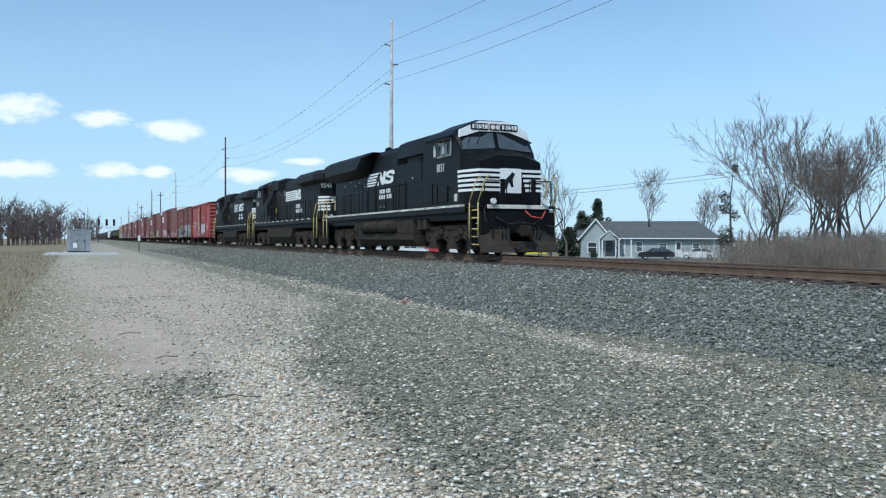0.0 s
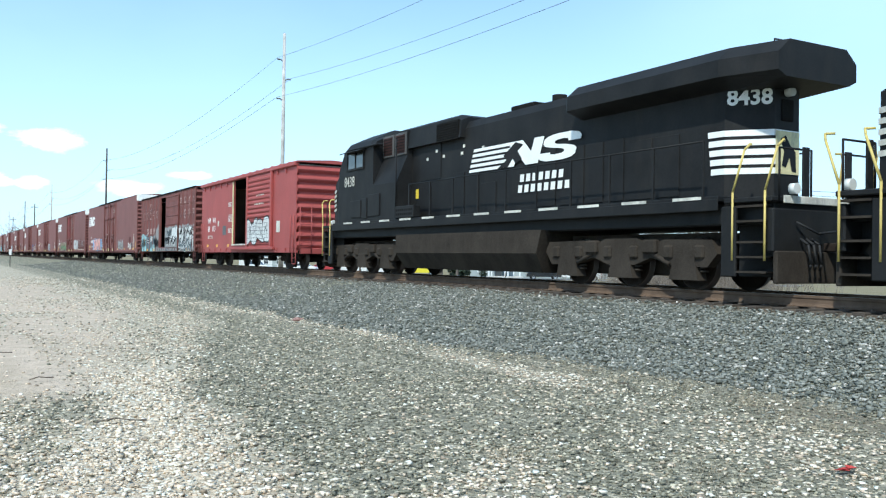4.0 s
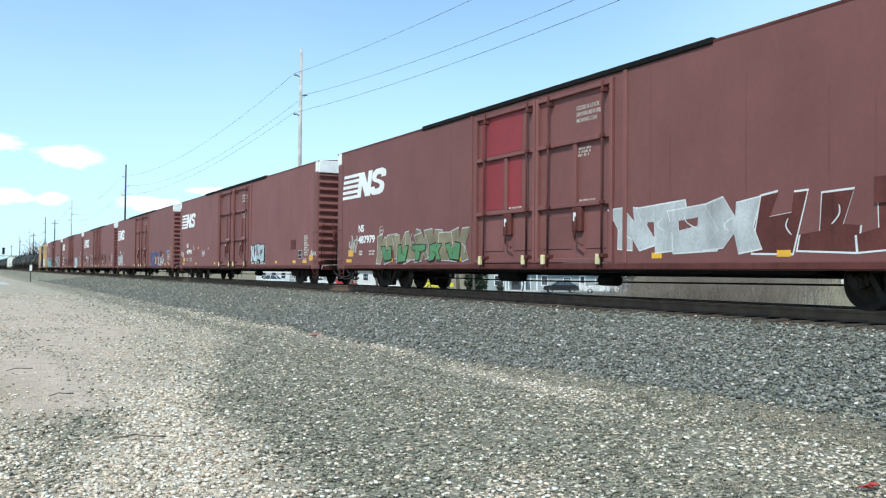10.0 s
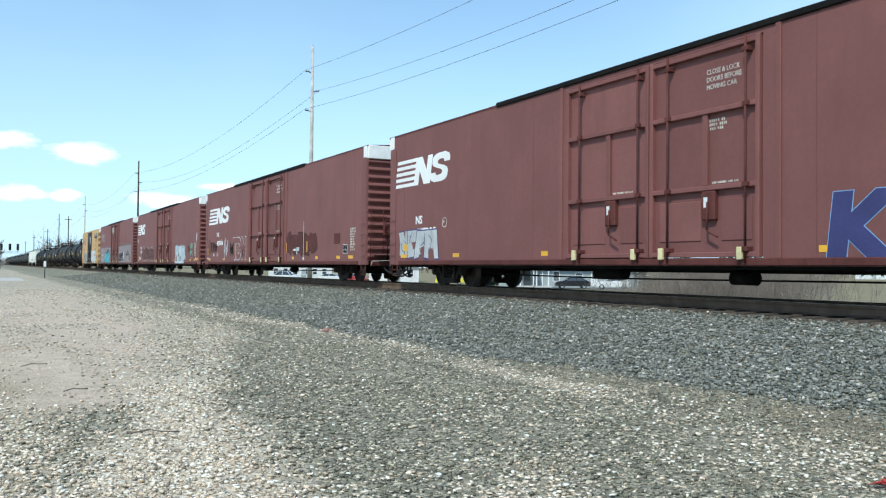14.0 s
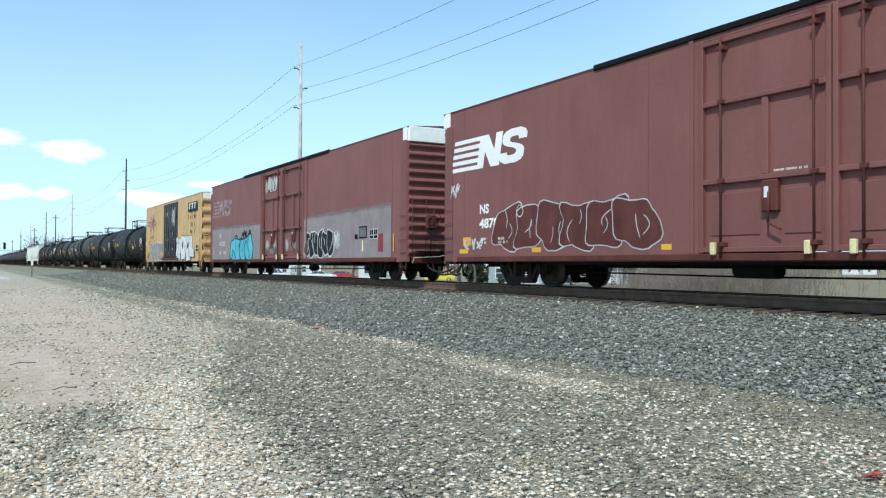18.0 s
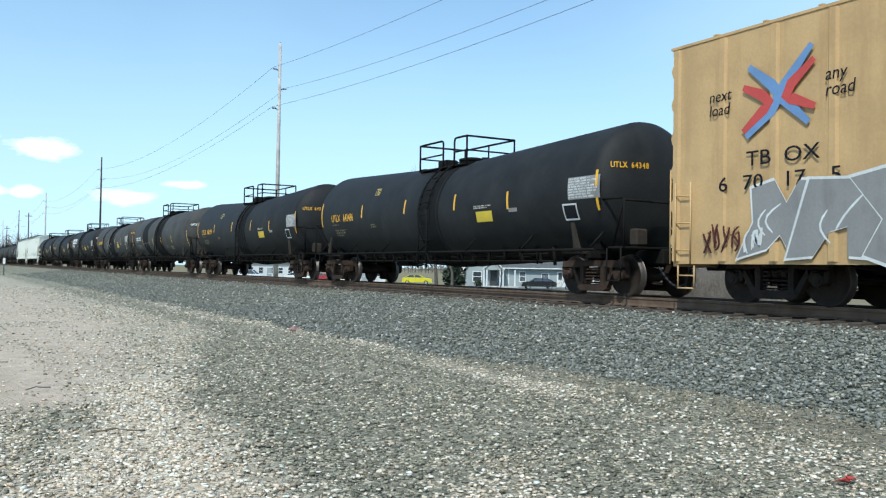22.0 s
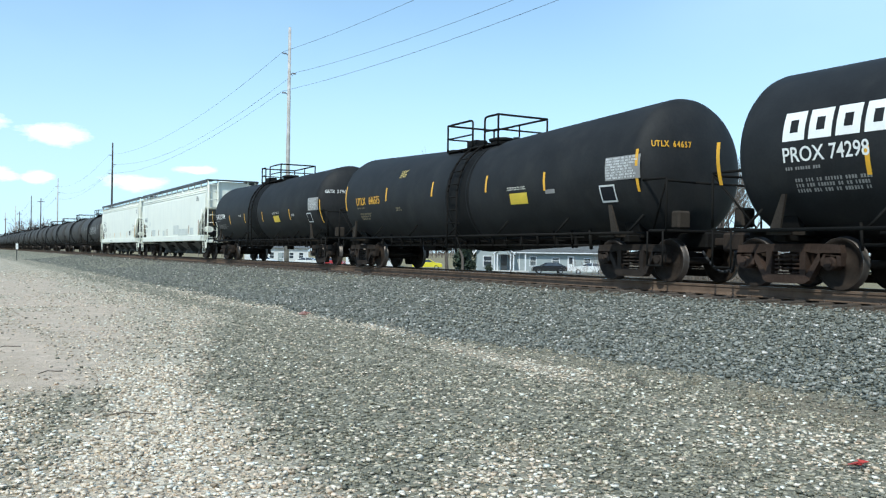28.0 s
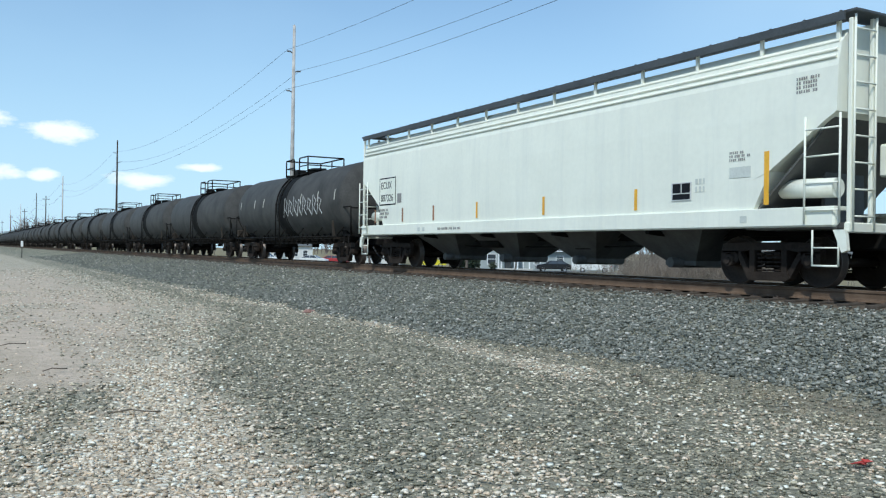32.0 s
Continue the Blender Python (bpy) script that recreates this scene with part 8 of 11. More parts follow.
    # front platform, plough, steps
    for e, yy in ((-1, F), (1, R)):
        part("end_platform", Shape().block(-1.5, 1.5, min(yy, yy - e * 1.1), max(yy, yy - e * 1.1), 1.54, 1.64, 0.02), body, car)
        part("platform_edge", Shape().block(-1.2, 1.2, min(yy, yy + e * 0.03), max(yy, yy + e * 0.03), 1.52, 1.66, 0.01), M_CREAM, car)
        part("buffer_beam", Shape().block(-1.45, 1.45, min(yy, yy - e * 0.15), max(yy, yy - e * 0.15), 0.75, 1.54, 0.03), body, car)
        if e < 0 and lead:
            for x in (-1, 1):
                rows = [[(x * 1.5, yy + 0.1 - 0.34 * q * q, z), (x * 0.42, yy - 0.12 - 0.5 * q * q, z), (x * 0.42, yy - 0.02 - 0.4 * q * q, z), (x * 1.5, yy + 0.18 - 0.3 * q * q, z)]
                        for q, z in ((0.0, 0.92), (0.3, 0.72), (0.6, 0.5), (0.85, 0.3), (1.0, 0.12))]
                part("plough_blade", Shape().loft(rows), M_LTRUCK, car)
            part("plough_middle", Shape().block(-0.42, 0.42, yy - 0.45, yy - 0.1, 0.12, 0.5, 0.03), M_LTRUCK, car)
            for x, w in ((-1.25, 0.5), (1.25, 0.5)):
                part("cable_loop", Shape().path([(x, yy - 0.02, 1.7), (x * 1.18, yy - 0.35, 1.62), (x * 1.2, yy - 0.5, 1.25), (x * 1.02, yy - 0.35, 1.0), (x * 0.85, yy - 0.1, 1.05)], 0.022, 6), M_RUBBER, car)
            part("red_cable", Shape().path([(0.25, yy - 0.05, 1.45), (0.4, yy - 0.25, 1.25), (0.8, yy - 0.25, 1.2), (1.05, yy - 0.05, 1.45)], 0.026, 6), M_BANDRED, car)
        else:
            part("pilot", Shape().block(-1.4, 1.4, min(yy - e * 0.05, yy + e * 0.05), max(yy - e * 0.05, yy + e * 0.05), 0.2, 0.78, 0.02), M_LTRUCK, car)
        for x in (-1, 1):
            sw = Shape()
            y0, y1 = (yy + 0.06, yy + 1.0) if e < 0 else (yy - 1.15, yy - 0.12)
            sw.block(min(x * 1.42, x * 1.5), max(x * 1.42, x * 1.5), y1 - 0.35 if e < 0 else y0, y1 if e < 0 else y0 + 0.35, 0.3, 1.6, 0.02)
            sw.block(min(x * 0.95, x * 1.0), max(x * 0.95, x * 1.0), y0, y1, 0.3, 1.55, 0.01)
            part("step_well", sw, body, car)
            for k in range(5):
                a, b = (y0, y1 - 0.36) if e < 0 else (y0 + 0.36, y1)
                st = Shape().block(min(x * 1.0, x * 1.48), max(x * 1.0, x * 1.48), a, b, 0.38 + 0.27 * k, 0.41 + 0.27 * k, 0.005)
                step = part("step", st, M_UNDER, car)
                part("step_edge", Shape().box(min(x * 1.481, x * 1.486), max(x * 1.481, x * 1.486), a, b, 0.375 + 0.27 * k, 0.415 + 0.27 * k), M_RAILYEL if lead and e < 0 else M_LTRUCK, step)
            for q in (0.02, 0.75):
                yq = (y0 + q) if e < 0 else (y1 - q)
                o = 0.42 if e < 0 else 0.22
                handrail(car, [(x * 1.5, yq, 0.6), (x * 1.5, yq, 1.85), (x * 1.4, yq + e * o * 0.8, 2.62), (x * 1.3, yq + e * o, 2.74), (x * 1.2, yq + e * o * 0.7, 2.74)], M_RAILYEL, 0.023, "grab_rail")
            part("ditch_light", Shape().rod((x * 1.0, yy + e * 0.02, 1.78), (x * 1.0, yy + e * 0.14, 1.78), 0.1, n=14), M_LAMP, car)
            handrail(car, [(x * 1.3, yy, 1.55), (x * 1.3, yy, 2.5), (x * 0.45, yy, 2.5), (x * 0.45, yy, 1.55)], body, 0.022)
            part("rail_plate", Shape().block(x * 0.6 - 0.09, x * 0.6 + 0.09, yy - 0.02, yy + 0.02, 1.6, 2.55, 0.01), body, car)
        for x in (-0.75, -0.6, 0.6, 0.75, 0.45, -0.45):
            part("air_hose", Shape().path([(x, yy + e * 0.02, 1.0), (x, yy + e * 0.18, 0.9), (x * 0.95, yy + e * 0.22, 0.55), (x * 0.9, yy + e * 0.16, 0.45)], 0.025, 6), M_RUBBER, car)
        part("cable", Shape().path([(-0.9, yy + e * 0.05, 1.35), (-0.5, yy + e * 0.2, 1.1), (0.0, yy + e * 0.22, 1.15), (0.5, yy + e * 0.2, 1.1), (0.9, yy + e * 0.05, 1.3)], 0.022, 6), M_RUBBER, car)
        coupler(car, yy + e * 0.55, e)
    # side hand rails along the walkway
    for e in (-1, 1):
        hr = Shape()
        hr.rod((e * 1.5, -2.6, 2.76), (e * 1.5, 9.6, 2.76), 0.02, n=6)
        for k in range(10):
            y = -2.6 + 12.2 * k / 9
            hr.block(e * 1.5 - 0.02, e * 1.5 + 0.02, y - 0.03, y + 0.03, 1.6, 2.76, 0.005)
        part("handrail", hr, body, car)
    # fuel tank, air reservoirs
    if lead:
        low = [(-1.42, 0.82), (-1.42, 0.55), (-1.15, 0.26), (1.15, 0.26), (1.42, 0.55), (1.42, 0.82)]
        part("fuel_tank", Shape().loft([[(x, y, z) for x, z in low] for y in (-3.2, 4.6)]), M_LTRUCK, car)
        for y0, y1, y2 in ((3.75, 4.6, 4.6), (-3.2, -3.2, -1.2)):
            part("tank_end", Shape().loft([[(-1.42, y, 0.8), (-1.42, y, 1.38), (1.42, y, 1.38), (1.42, y, 0.8)] for y in (y0, y2)]), M_LTRUCK, car)
        part("tank_core", Shape().box(-1.05, 1.05, -1.2, 3.75, 0.8, 1.38), M_LTRUCK, car)
        for y in (0.0, 2.58):
            rs = Shape().lathe([(-1.1, 0.001), (-1.07, 0.2), (-0.98, 0.27), (0.98, 0.27), (1.07, 0.2), (1.1, 0.001)], "y", 20, at=(-1.4, y, 1.14))
            res = part("air_reservoir", rs, M_LTRUCK, car)
            for q in (-0.7, 0.7):
                part("strap", Shape().lathe([(q - 0.03, 0.275), (q - 0.03, 0.283), (q + 0.03, 0.283), (q + 0.03, 0.275)], "y", 20, at=(-1.4, y, 1.14)), M_TRUCK, res)
    else:
        sec = [(-1.46, 1.3), (-1.46, 0.72), (-1.1, 0.24), (1.1, 0.24), (1.46, 0.72), (1.46, 1.3)]
        part("fuel_tank", Shape().loft([[(x, y + q * max(0.0, 1.3 - z), z) for x, z in sec] for y, q in ((-3.57, 0.0), (4.35, -0.35))]), M_LTRUCK, car)
    bx = Shape()
    for y in (-4.4, -3.8, 4.6, 5.1) if lead else (-4.4, -3.8, 3.9, 4.5):
        bx.block(-1.4, -1.1, y - 0.2, y + 0.2, 0.95, 1.4, 0.02)
    bx.path([(-1.3, -3.5, 1.3), (-1.3, 3.6, 1.3)], 0.04, 6)
    part("side_gear", bx, M_LTRUCK, car)
    # the body sits high on its springs
    for p in car.children:
        if min((p.matrix_basis @ v.co).z for v in p.data.vertices) > 1.12:
            p.matrix_basis = Matrix.Translation((0, 0, 0.11)) @ p.matrix_basis
    for y in (-6.75, 6.95):
        loco_truck(car, y)
    return car


def name_blocks(car, y, z, w, h, count, material, x, gap=0.36):
    """The railway's name as plain blocks, one for each character."""
    out = []
    step = w / count
    for k in range(count):
        a = y - k * step
        out.append(part("name_block", Shape().prism([(a, z), (a - step * (1 - gap), z), (a - step * (1.08 - gap), z + h), (a - step * 0.08, z + h)], "x", x - 0.004, x), material, car))
    return out


def barred_logo(car, y, z, w, h, material, x):
    """The railway's older mark: five long bars parted in the middle, and two figures."""
    first = None
    for k in range(5):
        v = z + h * (0.03 + 0.2 * k)
        for u0, u1 in ((0.0, 0.335), (0.35, 0.69)):
            b = part("mark_bar", Shape().prism([(y - u0 * w, v), (y - u1 * w, v), (y - u1 * w, v + h * 0.15), (y - u0 * w, v + h * 0.15)], "x", x - 0.005, x), material, car)
            first = (first or []) + [b]
    f = lambda q: [(y - u * w, z + v * h) for u, v in q]
    first.append(part("slanted_figure", Shape().prism(f([(0.69, 0.0), (0.69, 1.0), (0.755, 1.0), (0.8, 0.42), (0.8, 1.0), (0.85, 1.0), (0.85, 0.0), (0.79, 0.0), (0.745, 0.55), (0.745, 0.0)]), "x", x - 0.005, x), material, car))
    first.append(part("curled_figure", Shape().prism(f([(0.99, 0.64), (0.99, 0.84), (0.965, 1.0), (0.885, 1.0), (0.855, 0.85), (0.855, 0.6), (0.885, 0.5), (0.93, 0.42), (0.935, 0.28), (0.915, 0.22), (0.9, 0.32), (0.852, 0.32), (0.852, 0.12),
                                                         (0.885, 0.0), (0.965, 0.0), (0.99, 0.14), (0.99, 0.42), (0.96, 0.54), (0.915, 0.62), (0.91, 0.74), (0.93, 0.8), (0.945, 0.74), (0.945, 0.64)]), "x", x - 0.006, x), material, car))
    return first


def build_locomotives():
    lead = locomotive(True, "8151")
    cw = -1.5
    words(lead, "8151", -6.0, 3.12, 0.31, M_WHITE, squeeze=0.88, x=cw - 0.006, name="road_number")
    road_logo(lead, 4.62, 3.14, 4.05, 0.6, M_WHITE, x=-0.95, rear=M_BLACK)
    name_blocks(lead, 2.63, 2.72, 1.65, 0.19, 7, M_WHITE, -0.95)
    name_blocks(lead, 2.7, 2.46, 1.86, 0.19, 8, M_WHITE, -0.95)
    plate(lead, -7.7, 1.95, 0.3, 0.27, M_CREAM, "notice", x=cw - 0.002)
    finish_car(lead, -101.37)
    second = locomotive(False, "9546")
    third = copy_thing(second, pose(0, 0, 0))
    inv = pose(0, 0, 0, 0, 0, 180)
    n = Vector((0.7, 0.57, 0)).normalized()
    for car, number, mid in ((second, "9546", -77.75), (third, "8438", -55.45)):
        # turned end for end, so its other flank faces the camera
        painted = [words(car, number, 7.66, 3.09, 0.36, M_CREAM, squeeze=0.9, x=cw - 0.03, name="road_number")]
        if number == "9546":
            painted += barred_logo(car, -0.18, 3.14, 4.6, 0.68, M_WHITE, -0.955)
            painted += name_blocks(car, -3.07, 2.62, 1.72, 0.24, 7, M_WHITE, -0.955)
            painted += name_blocks(car, -3.07, 2.3, 2.08, 0.24, 8, M_WHITE, -0.955)
        else:
            painted.append(road_logo(car, -0.1, 3.04, 5.0, 0.66, M_WHITE, x=-0.955, rear=M_BLACK2))
            painted += name_blocks(car, -2.68, 2.6, 1.95, 0.2, 7, M_WHITE, -0.955)
            painted += name_blocks(car, -2.6, 2.32, 2.28, 0.2, 8, M_WHITE, -0.955)
        for p in painted:
            p.matrix_basis = inv @ p.matrix_basis
        # stripes and number on the hood's end, which leads
        nose_bars(car, 3.16, 2.24, 5, [(0.95, 9.2), (0.925, 9.6), (0.355, 10.305), (-0.355, 10.305), (-0.925, 9.6), (-0.95, 9.2)], M_WHITE, 0.36)
        part("front_field", Shape().box(-0.33, 0.33, 10.315, 10.322, 2.28, 3.1), M_TAN, car)
        part("emblem", Shape().prism([(-0.24, 2.32), (-0.12, 2.34), (-0.05, 2.6), (0.06, 2.4), (0.16, 2.44), (0.1, 2.7), (0.2, 2.95), (0.06, 3.02), (-0.08, 2.82), (-0.22, 2.72)], "y", 10.322, 10.33), M_INK, car)
        for e in (-1, 1):
            # on the slanting corner, square to it
            at = Matrix(((-n.y, 0, n.x * e, 0.635 * e + n.x * e * 0.006), (n.x * e, 0, n.y, 9.95 + n.y * 0.006), (0, 1, 0, 3.62), (0, 0, 0, 1)))
            part("hood_number", letters(number, 0.42, 0.012, 1.0, 0, 0.002, "CENTER"), M_WHITE, car, at=at)
        part("lamp_recess", Shape().block(-0.16, 0.16, 10.27, 10.33, 3.3, 3.72, 0.01), M_UNDER, car)
        for z in (4.08, 3.86):
            part("rear_headlight", Shape().rod((0, 10.28, z), (0, 10.44, z), 0.09, n=14), M_LAMP, car)
        finish_car(car, mid)
        TURNED.append(car)


TURNED = []
build_locomotives()


# ---- ground ----
def smooth(a, b, x):
    t = max(0.0, min(1.0, (x - a) / (b - a)))
    return t * t * (3 - 2 * t)


def bank_z(x):
    """Across the track: bank from its foot, a shoulder, the dirty cribs between the ties, the far bank."""
    stops = ((8.3, -0.86), (12.5, -0.36), (12.85, -0.245), (15.25, -0.245), (15.6, -0.36), (18.6, -1.0))
    for (x0, z0), (x1, z1) in zip(stops, stops[1:]):
        if x <= x1:
            return z0 + (z1 - z0) * (x - x0) / (x1 - x0)
    return -1.0 - 0.97 * smooth(20, 48, x)


def ground_z(x, y):
    """Camera side a little under the ballast, the land beyond the track lower still."""
    z = bank_z(x) if x > 8.3 else -0.86 - 0.25 * smooth(2, -30, x)
    n = noise.noise(Vector((x * 0.35, y * 0.35, 0.0))) * 0.035 + noise.noise(Vector((x * 1.7, y * 1.7, 5.0))) * 0.012
    if 12.3 < x < 15.8:
        n *= 0.25
    return z + n


def zones(x, y, strewn=1.0):
    """How far the spot is limestone chips, bare dust, ballast, weedy soil (each 0 to 1)."""
    w = 0.35 * noise.noise(Vector((x * 0.6, y * 0.45, 2.0))) + 0.18 * noise.noise(Vector((x * 1.9, y * 1.5, 8.0)))
    hole = noise.noise(Vector((x * 0.9, y * 0.35, 4.0)))
    # a fan of limestone spread from the drive, bounded by grey gravel at its side
    right = 1.9 + 0.3 * max(0.0, min(y, 19.0) - 8.5)
    left = 0.3 + 0.33 * (y - 5.8) if y < 9.5 else 1.3
    fan = smooth(right + 0.5, right - 0.35, x + w) * smooth(left - 0.45, left + 0.35, x + w)
    fan *= 1.0 - 0.5 * smooth(9, 13, y)
    verge = 0.5 * smooth(6.0, 4.0, x + 2 * w) * smooth(14, 22, y)
    ridge = smooth(0.75, 0.05, abs(x - 6.55 - 0.25 * math.sin(y * 0.5) + 1.7 * w)) * max(0.0, min(1.0, 0.75 + 1.9 * hole)) * smooth(6.5, 9.0, y) * (1 - 0.6 * smooth(24, 40, y))
    skirt = 0.55 * smooth(0.75, 0.15, abs(x - 3.1 - 0.35 * (y - 4.6) + w)) * smooth(6.2, 4.6, y)
    east = 0.4 * smooth(1.3, 0.2, abs(x - 5.7 + w)) * smooth(9.0, 6.5, y) * max(0.0, min(1.0, 0.5 + 1.6 * hole))
    side = 0.62 * smooth(1.1, 0.2, x + w) * smooth(-2.4, -1.0, x)
    chips = max(fan, verge, side, ridge * strewn, skirt * strewn, east * strewn)
    core = smooth(1.7, 1.0, x + 0.5 * w) * smooth(8.7, 9.9, y + w) * smooth(24, 14, y) * smooth(-0.35, 0.5, x + w)
    reach = 1.3 + 0.17 * max(0.0, min(y, 22.0) - 9.0)
    track = 0.8 * smooth(reach + 0.7, reach - 0.5, x + 1.3 * w) * smooth(8.0, 10.5, y + 1.5 * w) * smooth(70, 30, y) * smooth(-1.0, 0.1, x + w) * max(0.0, min(1.0, 0.85 + 0.9 * hole))
    dust = max(core, track)
    foot = 8.1 - 0.8 * smooth(9.5, 13, y)
    bank = smooth(foot - 0.75, foot + 0.35, x + 0.8 * w)
    weedy = smooth(0.95, 0.2, abs(x - 7.3 + w)) * smooth(11.5, 8.0, y) * max(0.0, min(1.0, 0.7 + 1.3 * hole))
    return chips, dust, bank, weedy


def mat_ground():
    """Ballast, mixed gravel, a dusty drive and winter grass, by their place across the track."""
    m = bpy.data.materials.new("stony_ground")
    m.use_nodes = True
    nt = m.node_tree
    N, L = nt.nodes.new, nt.links.new
    bs = nt.nodes["Principled BSDF"]
    bs.inputs["Roughness"].default_value = 0.95
    bs.inputs["Specular IOR Level"].default_value = 0.2
    tc, sp = N("ShaderNodeTexCoord"), N("ShaderNodeSeparateXYZ")
    L(tc.outputs["Object"], sp.inputs[0])

    def nz(scale, detail=5, rough=0.55):
        n = N("ShaderNodeTexNoise")
        n.inputs["Scale"].default_value, n.inputs["Detail"].default_value, n.inputs["Roughness"].default_value = scale, detail, rough
        L(tc.outputs["Object"], n.inputs["Vector"])
        return n.outputs["Fac"]

    def ramp(v, stops):
        r = N("ShaderNodeValToRGB")
        el = r.color_ramp.elements
        while len(el) < len(stops):
            el.new(0.5)
        for e, (p, c) in zip(el, stops):
            e.position, e.color = p, rgb(c)
        L(v, r.inputs[0])
        return r.outputs[0]

    def step(v, a, b):
        r = N("ShaderNodeMapRange")
        r.inputs[1].default_value, r.inputs[2].default_value = a, b
        L(v, r.inputs[0])
        return r.outputs[0]

    def mix(f, a, b):
        x = N("ShaderNodeMix")
        x.data_type = "RGBA"
        L(f, x.inputs[0])
        L(a, x.inputs[6])
        L(b, x.inputs[7])
        return x.outputs[2]

    def math_(op, a, b):
        q = N("ShaderNodeMath")
        q.operation = op
        for i, v in enumerate((a, b)):
            if isinstance(v, (int, float)):
                q.inputs[i].default_value = v
            else:
                L(v, q.inputs[i])
        return q.outputs[0]

    wob = math_("MULTIPLY", math_("SUBTRACT", nz(0.5, 4), 0.5), 2.2)
    across = math_("ADD", sp.outputs[0], wob)

    def stones(scale, stops):
        v = N("ShaderNodeTexVoronoi")
        v.inputs["Scale"].default_value = scale
        L(tc.outputs["Object"], v.inputs["Vector"])
        s = N("ShaderNodeSeparateColor")
        L(v.outputs["Color"], s.inputs[0])
        return ramp(s.outputs[0], stops), v.outputs["Distance"]

    ballast, bd = stones(17, [(0.0, (0.110, 0.108, 0.080)), (0.4, (0.201, 0.196, 0.147)), (0.8, (0.295, 0.283, 0.211)), (0.97, (0.495, 0.453, 0.343))])
    gravel, gd = stones(30, [(0.0, (0.154, 0.144, 0.108)), (0.5, (0.258, 0.239, 0.179)), (0.8, (0.344, 0.311, 0.234)), (0.95, (0.619, 0.548, 0.412))])
    cream, _ = stones(42, [(0.0, (0.432, 0.345, 0.252)), (0.4, (0.664, 0.535, 0.396)), (0.75, (0.871, 0.713, 0.539)), (0.95, (0.900, 0.873, 0.764))])
    dust = ramp(nz(3.5, 8, 0.7), [(0.3, (0.487, 0.388, 0.298)), (0.55, (0.626, 0.499, 0.389)), (0.75, (0.747, 0.601, 0.480))])
    soil = ramp(nz(6.0, 8, 0.7), [(0.3, (0.138, 0.115, 0.084)), (0.55, (0.222, 0.184, 0.132)), (0.75, (0.324, 0.270, 0.193))])
    fouled = ramp(nz(9.0, 8, 0.7), [(0.3, (0.085, 0.068, 0.052)), (0.55, (0.14, 0.112, 0.087)), (0.75, (0.2, 0.165, 0.13))])
    grass = ramp(nz(2.2, 9, 0.75), [(0.3, (0.2, 0.16, 0.095)), (0.5, (0.3, 0.245, 0.15)), (0.62, (0.27, 0.24, 0.13)), (0.8, (0.4, 0.335, 0.22))])
    field = ramp(nz(0.12, 8, 0.7), [(0.35, (0.2, 0.17, 0.1)), (0.5, (0.27, 0.225, 0.14)), (0.65, (0.22, 0.2, 0.105))])
    at, zs = N("ShaderNodeAttribute"), N("ShaderNodeSeparateColor")
    at.attribute_name = "zones"
    L(at.outputs["Color"], zs.inputs[0])
    ragged = math_("MULTIPLY", math_("SUBTRACT", nz(3.2, 6, 0.65), 0.5), 1.1)

    def zone(v, most):
        return math_("MULTIPLY", step(math_("ADD", v, math_("MULTIPLY", ragged, math_("MULTIPLY", v, math_("SUBTRACT", 2.0, v)))), 0.08, 0.92), most)

    c = mix(zone(zs.outputs[0], 0.75), gravel, cream)
    c = mix(zone(at.outputs["Alpha"], 0.6), c, soil)
    c = mix(zone(zs.outputs[1], 0.92), c, dust)
    c = mix(zone(zs.outputs[2], 1.0), c, ballast)
    c = mix(step(math_("ABSOLUTE", math_("SUBTRACT", sp.outputs[0], XC), 0.0), 1.55, 1.3), c, fouled)
    # turf beyond the drive and beyond the track
    c = mix(step(math_("ADD", across, math_("MULTIPLY", step(sp.outputs[1], 14, 60), 1.6)), 0.9, -1.4), c, grass)
    c = mix(step(across, 18.0, 20.5), c, field)
    L(c, bs.inputs["Base Color"])
    bp = N("ShaderNodeBump")
    bp.inputs["Strength"].default_value, bp.inputs["Distance"].default_value = 0.9, 0.03
    h = math_("ADD", math_("MULTIPLY", bd, -0.6), math_("ADD", math_("MULTIPLY", gd, -0.3), math_("MULTIPLY", nz(60, 4), 0.5)))
    L(h, bp.inputs["Height"])
    L(bp.outputs[0], bs.inputs["Normal"])
    return m


M_GROUND = mat_ground()


def build_ground():
    def marks(stops):
        out = []
        for a, b, st in stops:
            v = a
            while v < b - 1e-6:
                out.append(v)
                v += st
        return out + [stops[-1][1]]
    xs = marks([(-1500, -100, 140), (-100, -20, 16), (-20, -6, 2), (-6, 12.3, 0.3), (12.3, 13.0, 0.175), (13.0, 15.2, 0.55), (15.2, 16.0, 0.2), (16, 24, 0.8), (24, 60, 4), (60, 200, 20), (200, 2400, 220)])
    ys = marks([(-400, -40, 60), (-40, 0, 8), (0, 24, 0.3), (24, 44, 0.8), (44, 120, 4), (120, 400, 28), (400, 3600, 200)])
    v = [(x, y, ground_z(x, y)) for y in ys for x in xs]
    w = len(xs)
    f = [(j * w + i, j * w + i + 1, j * w + w + i + 1, j * w + w + i) for j in range(len(ys) - 1) for i in range(w - 1)]
    s = Shape().add(v, f, True)
    ob = solid("ground", s, M_GROUND, "stony gravel yard, grey ballast bank and winter grass", "ground", kind="structure")
    col = ob.data.color_attributes.new("zones", "FLOAT_COLOR", "POINT")
    col.data.foreach_set("color", [q for v in ob.data.vertices for q in zones(v.co.x, v.co.y, 0.35)])


build_ground()


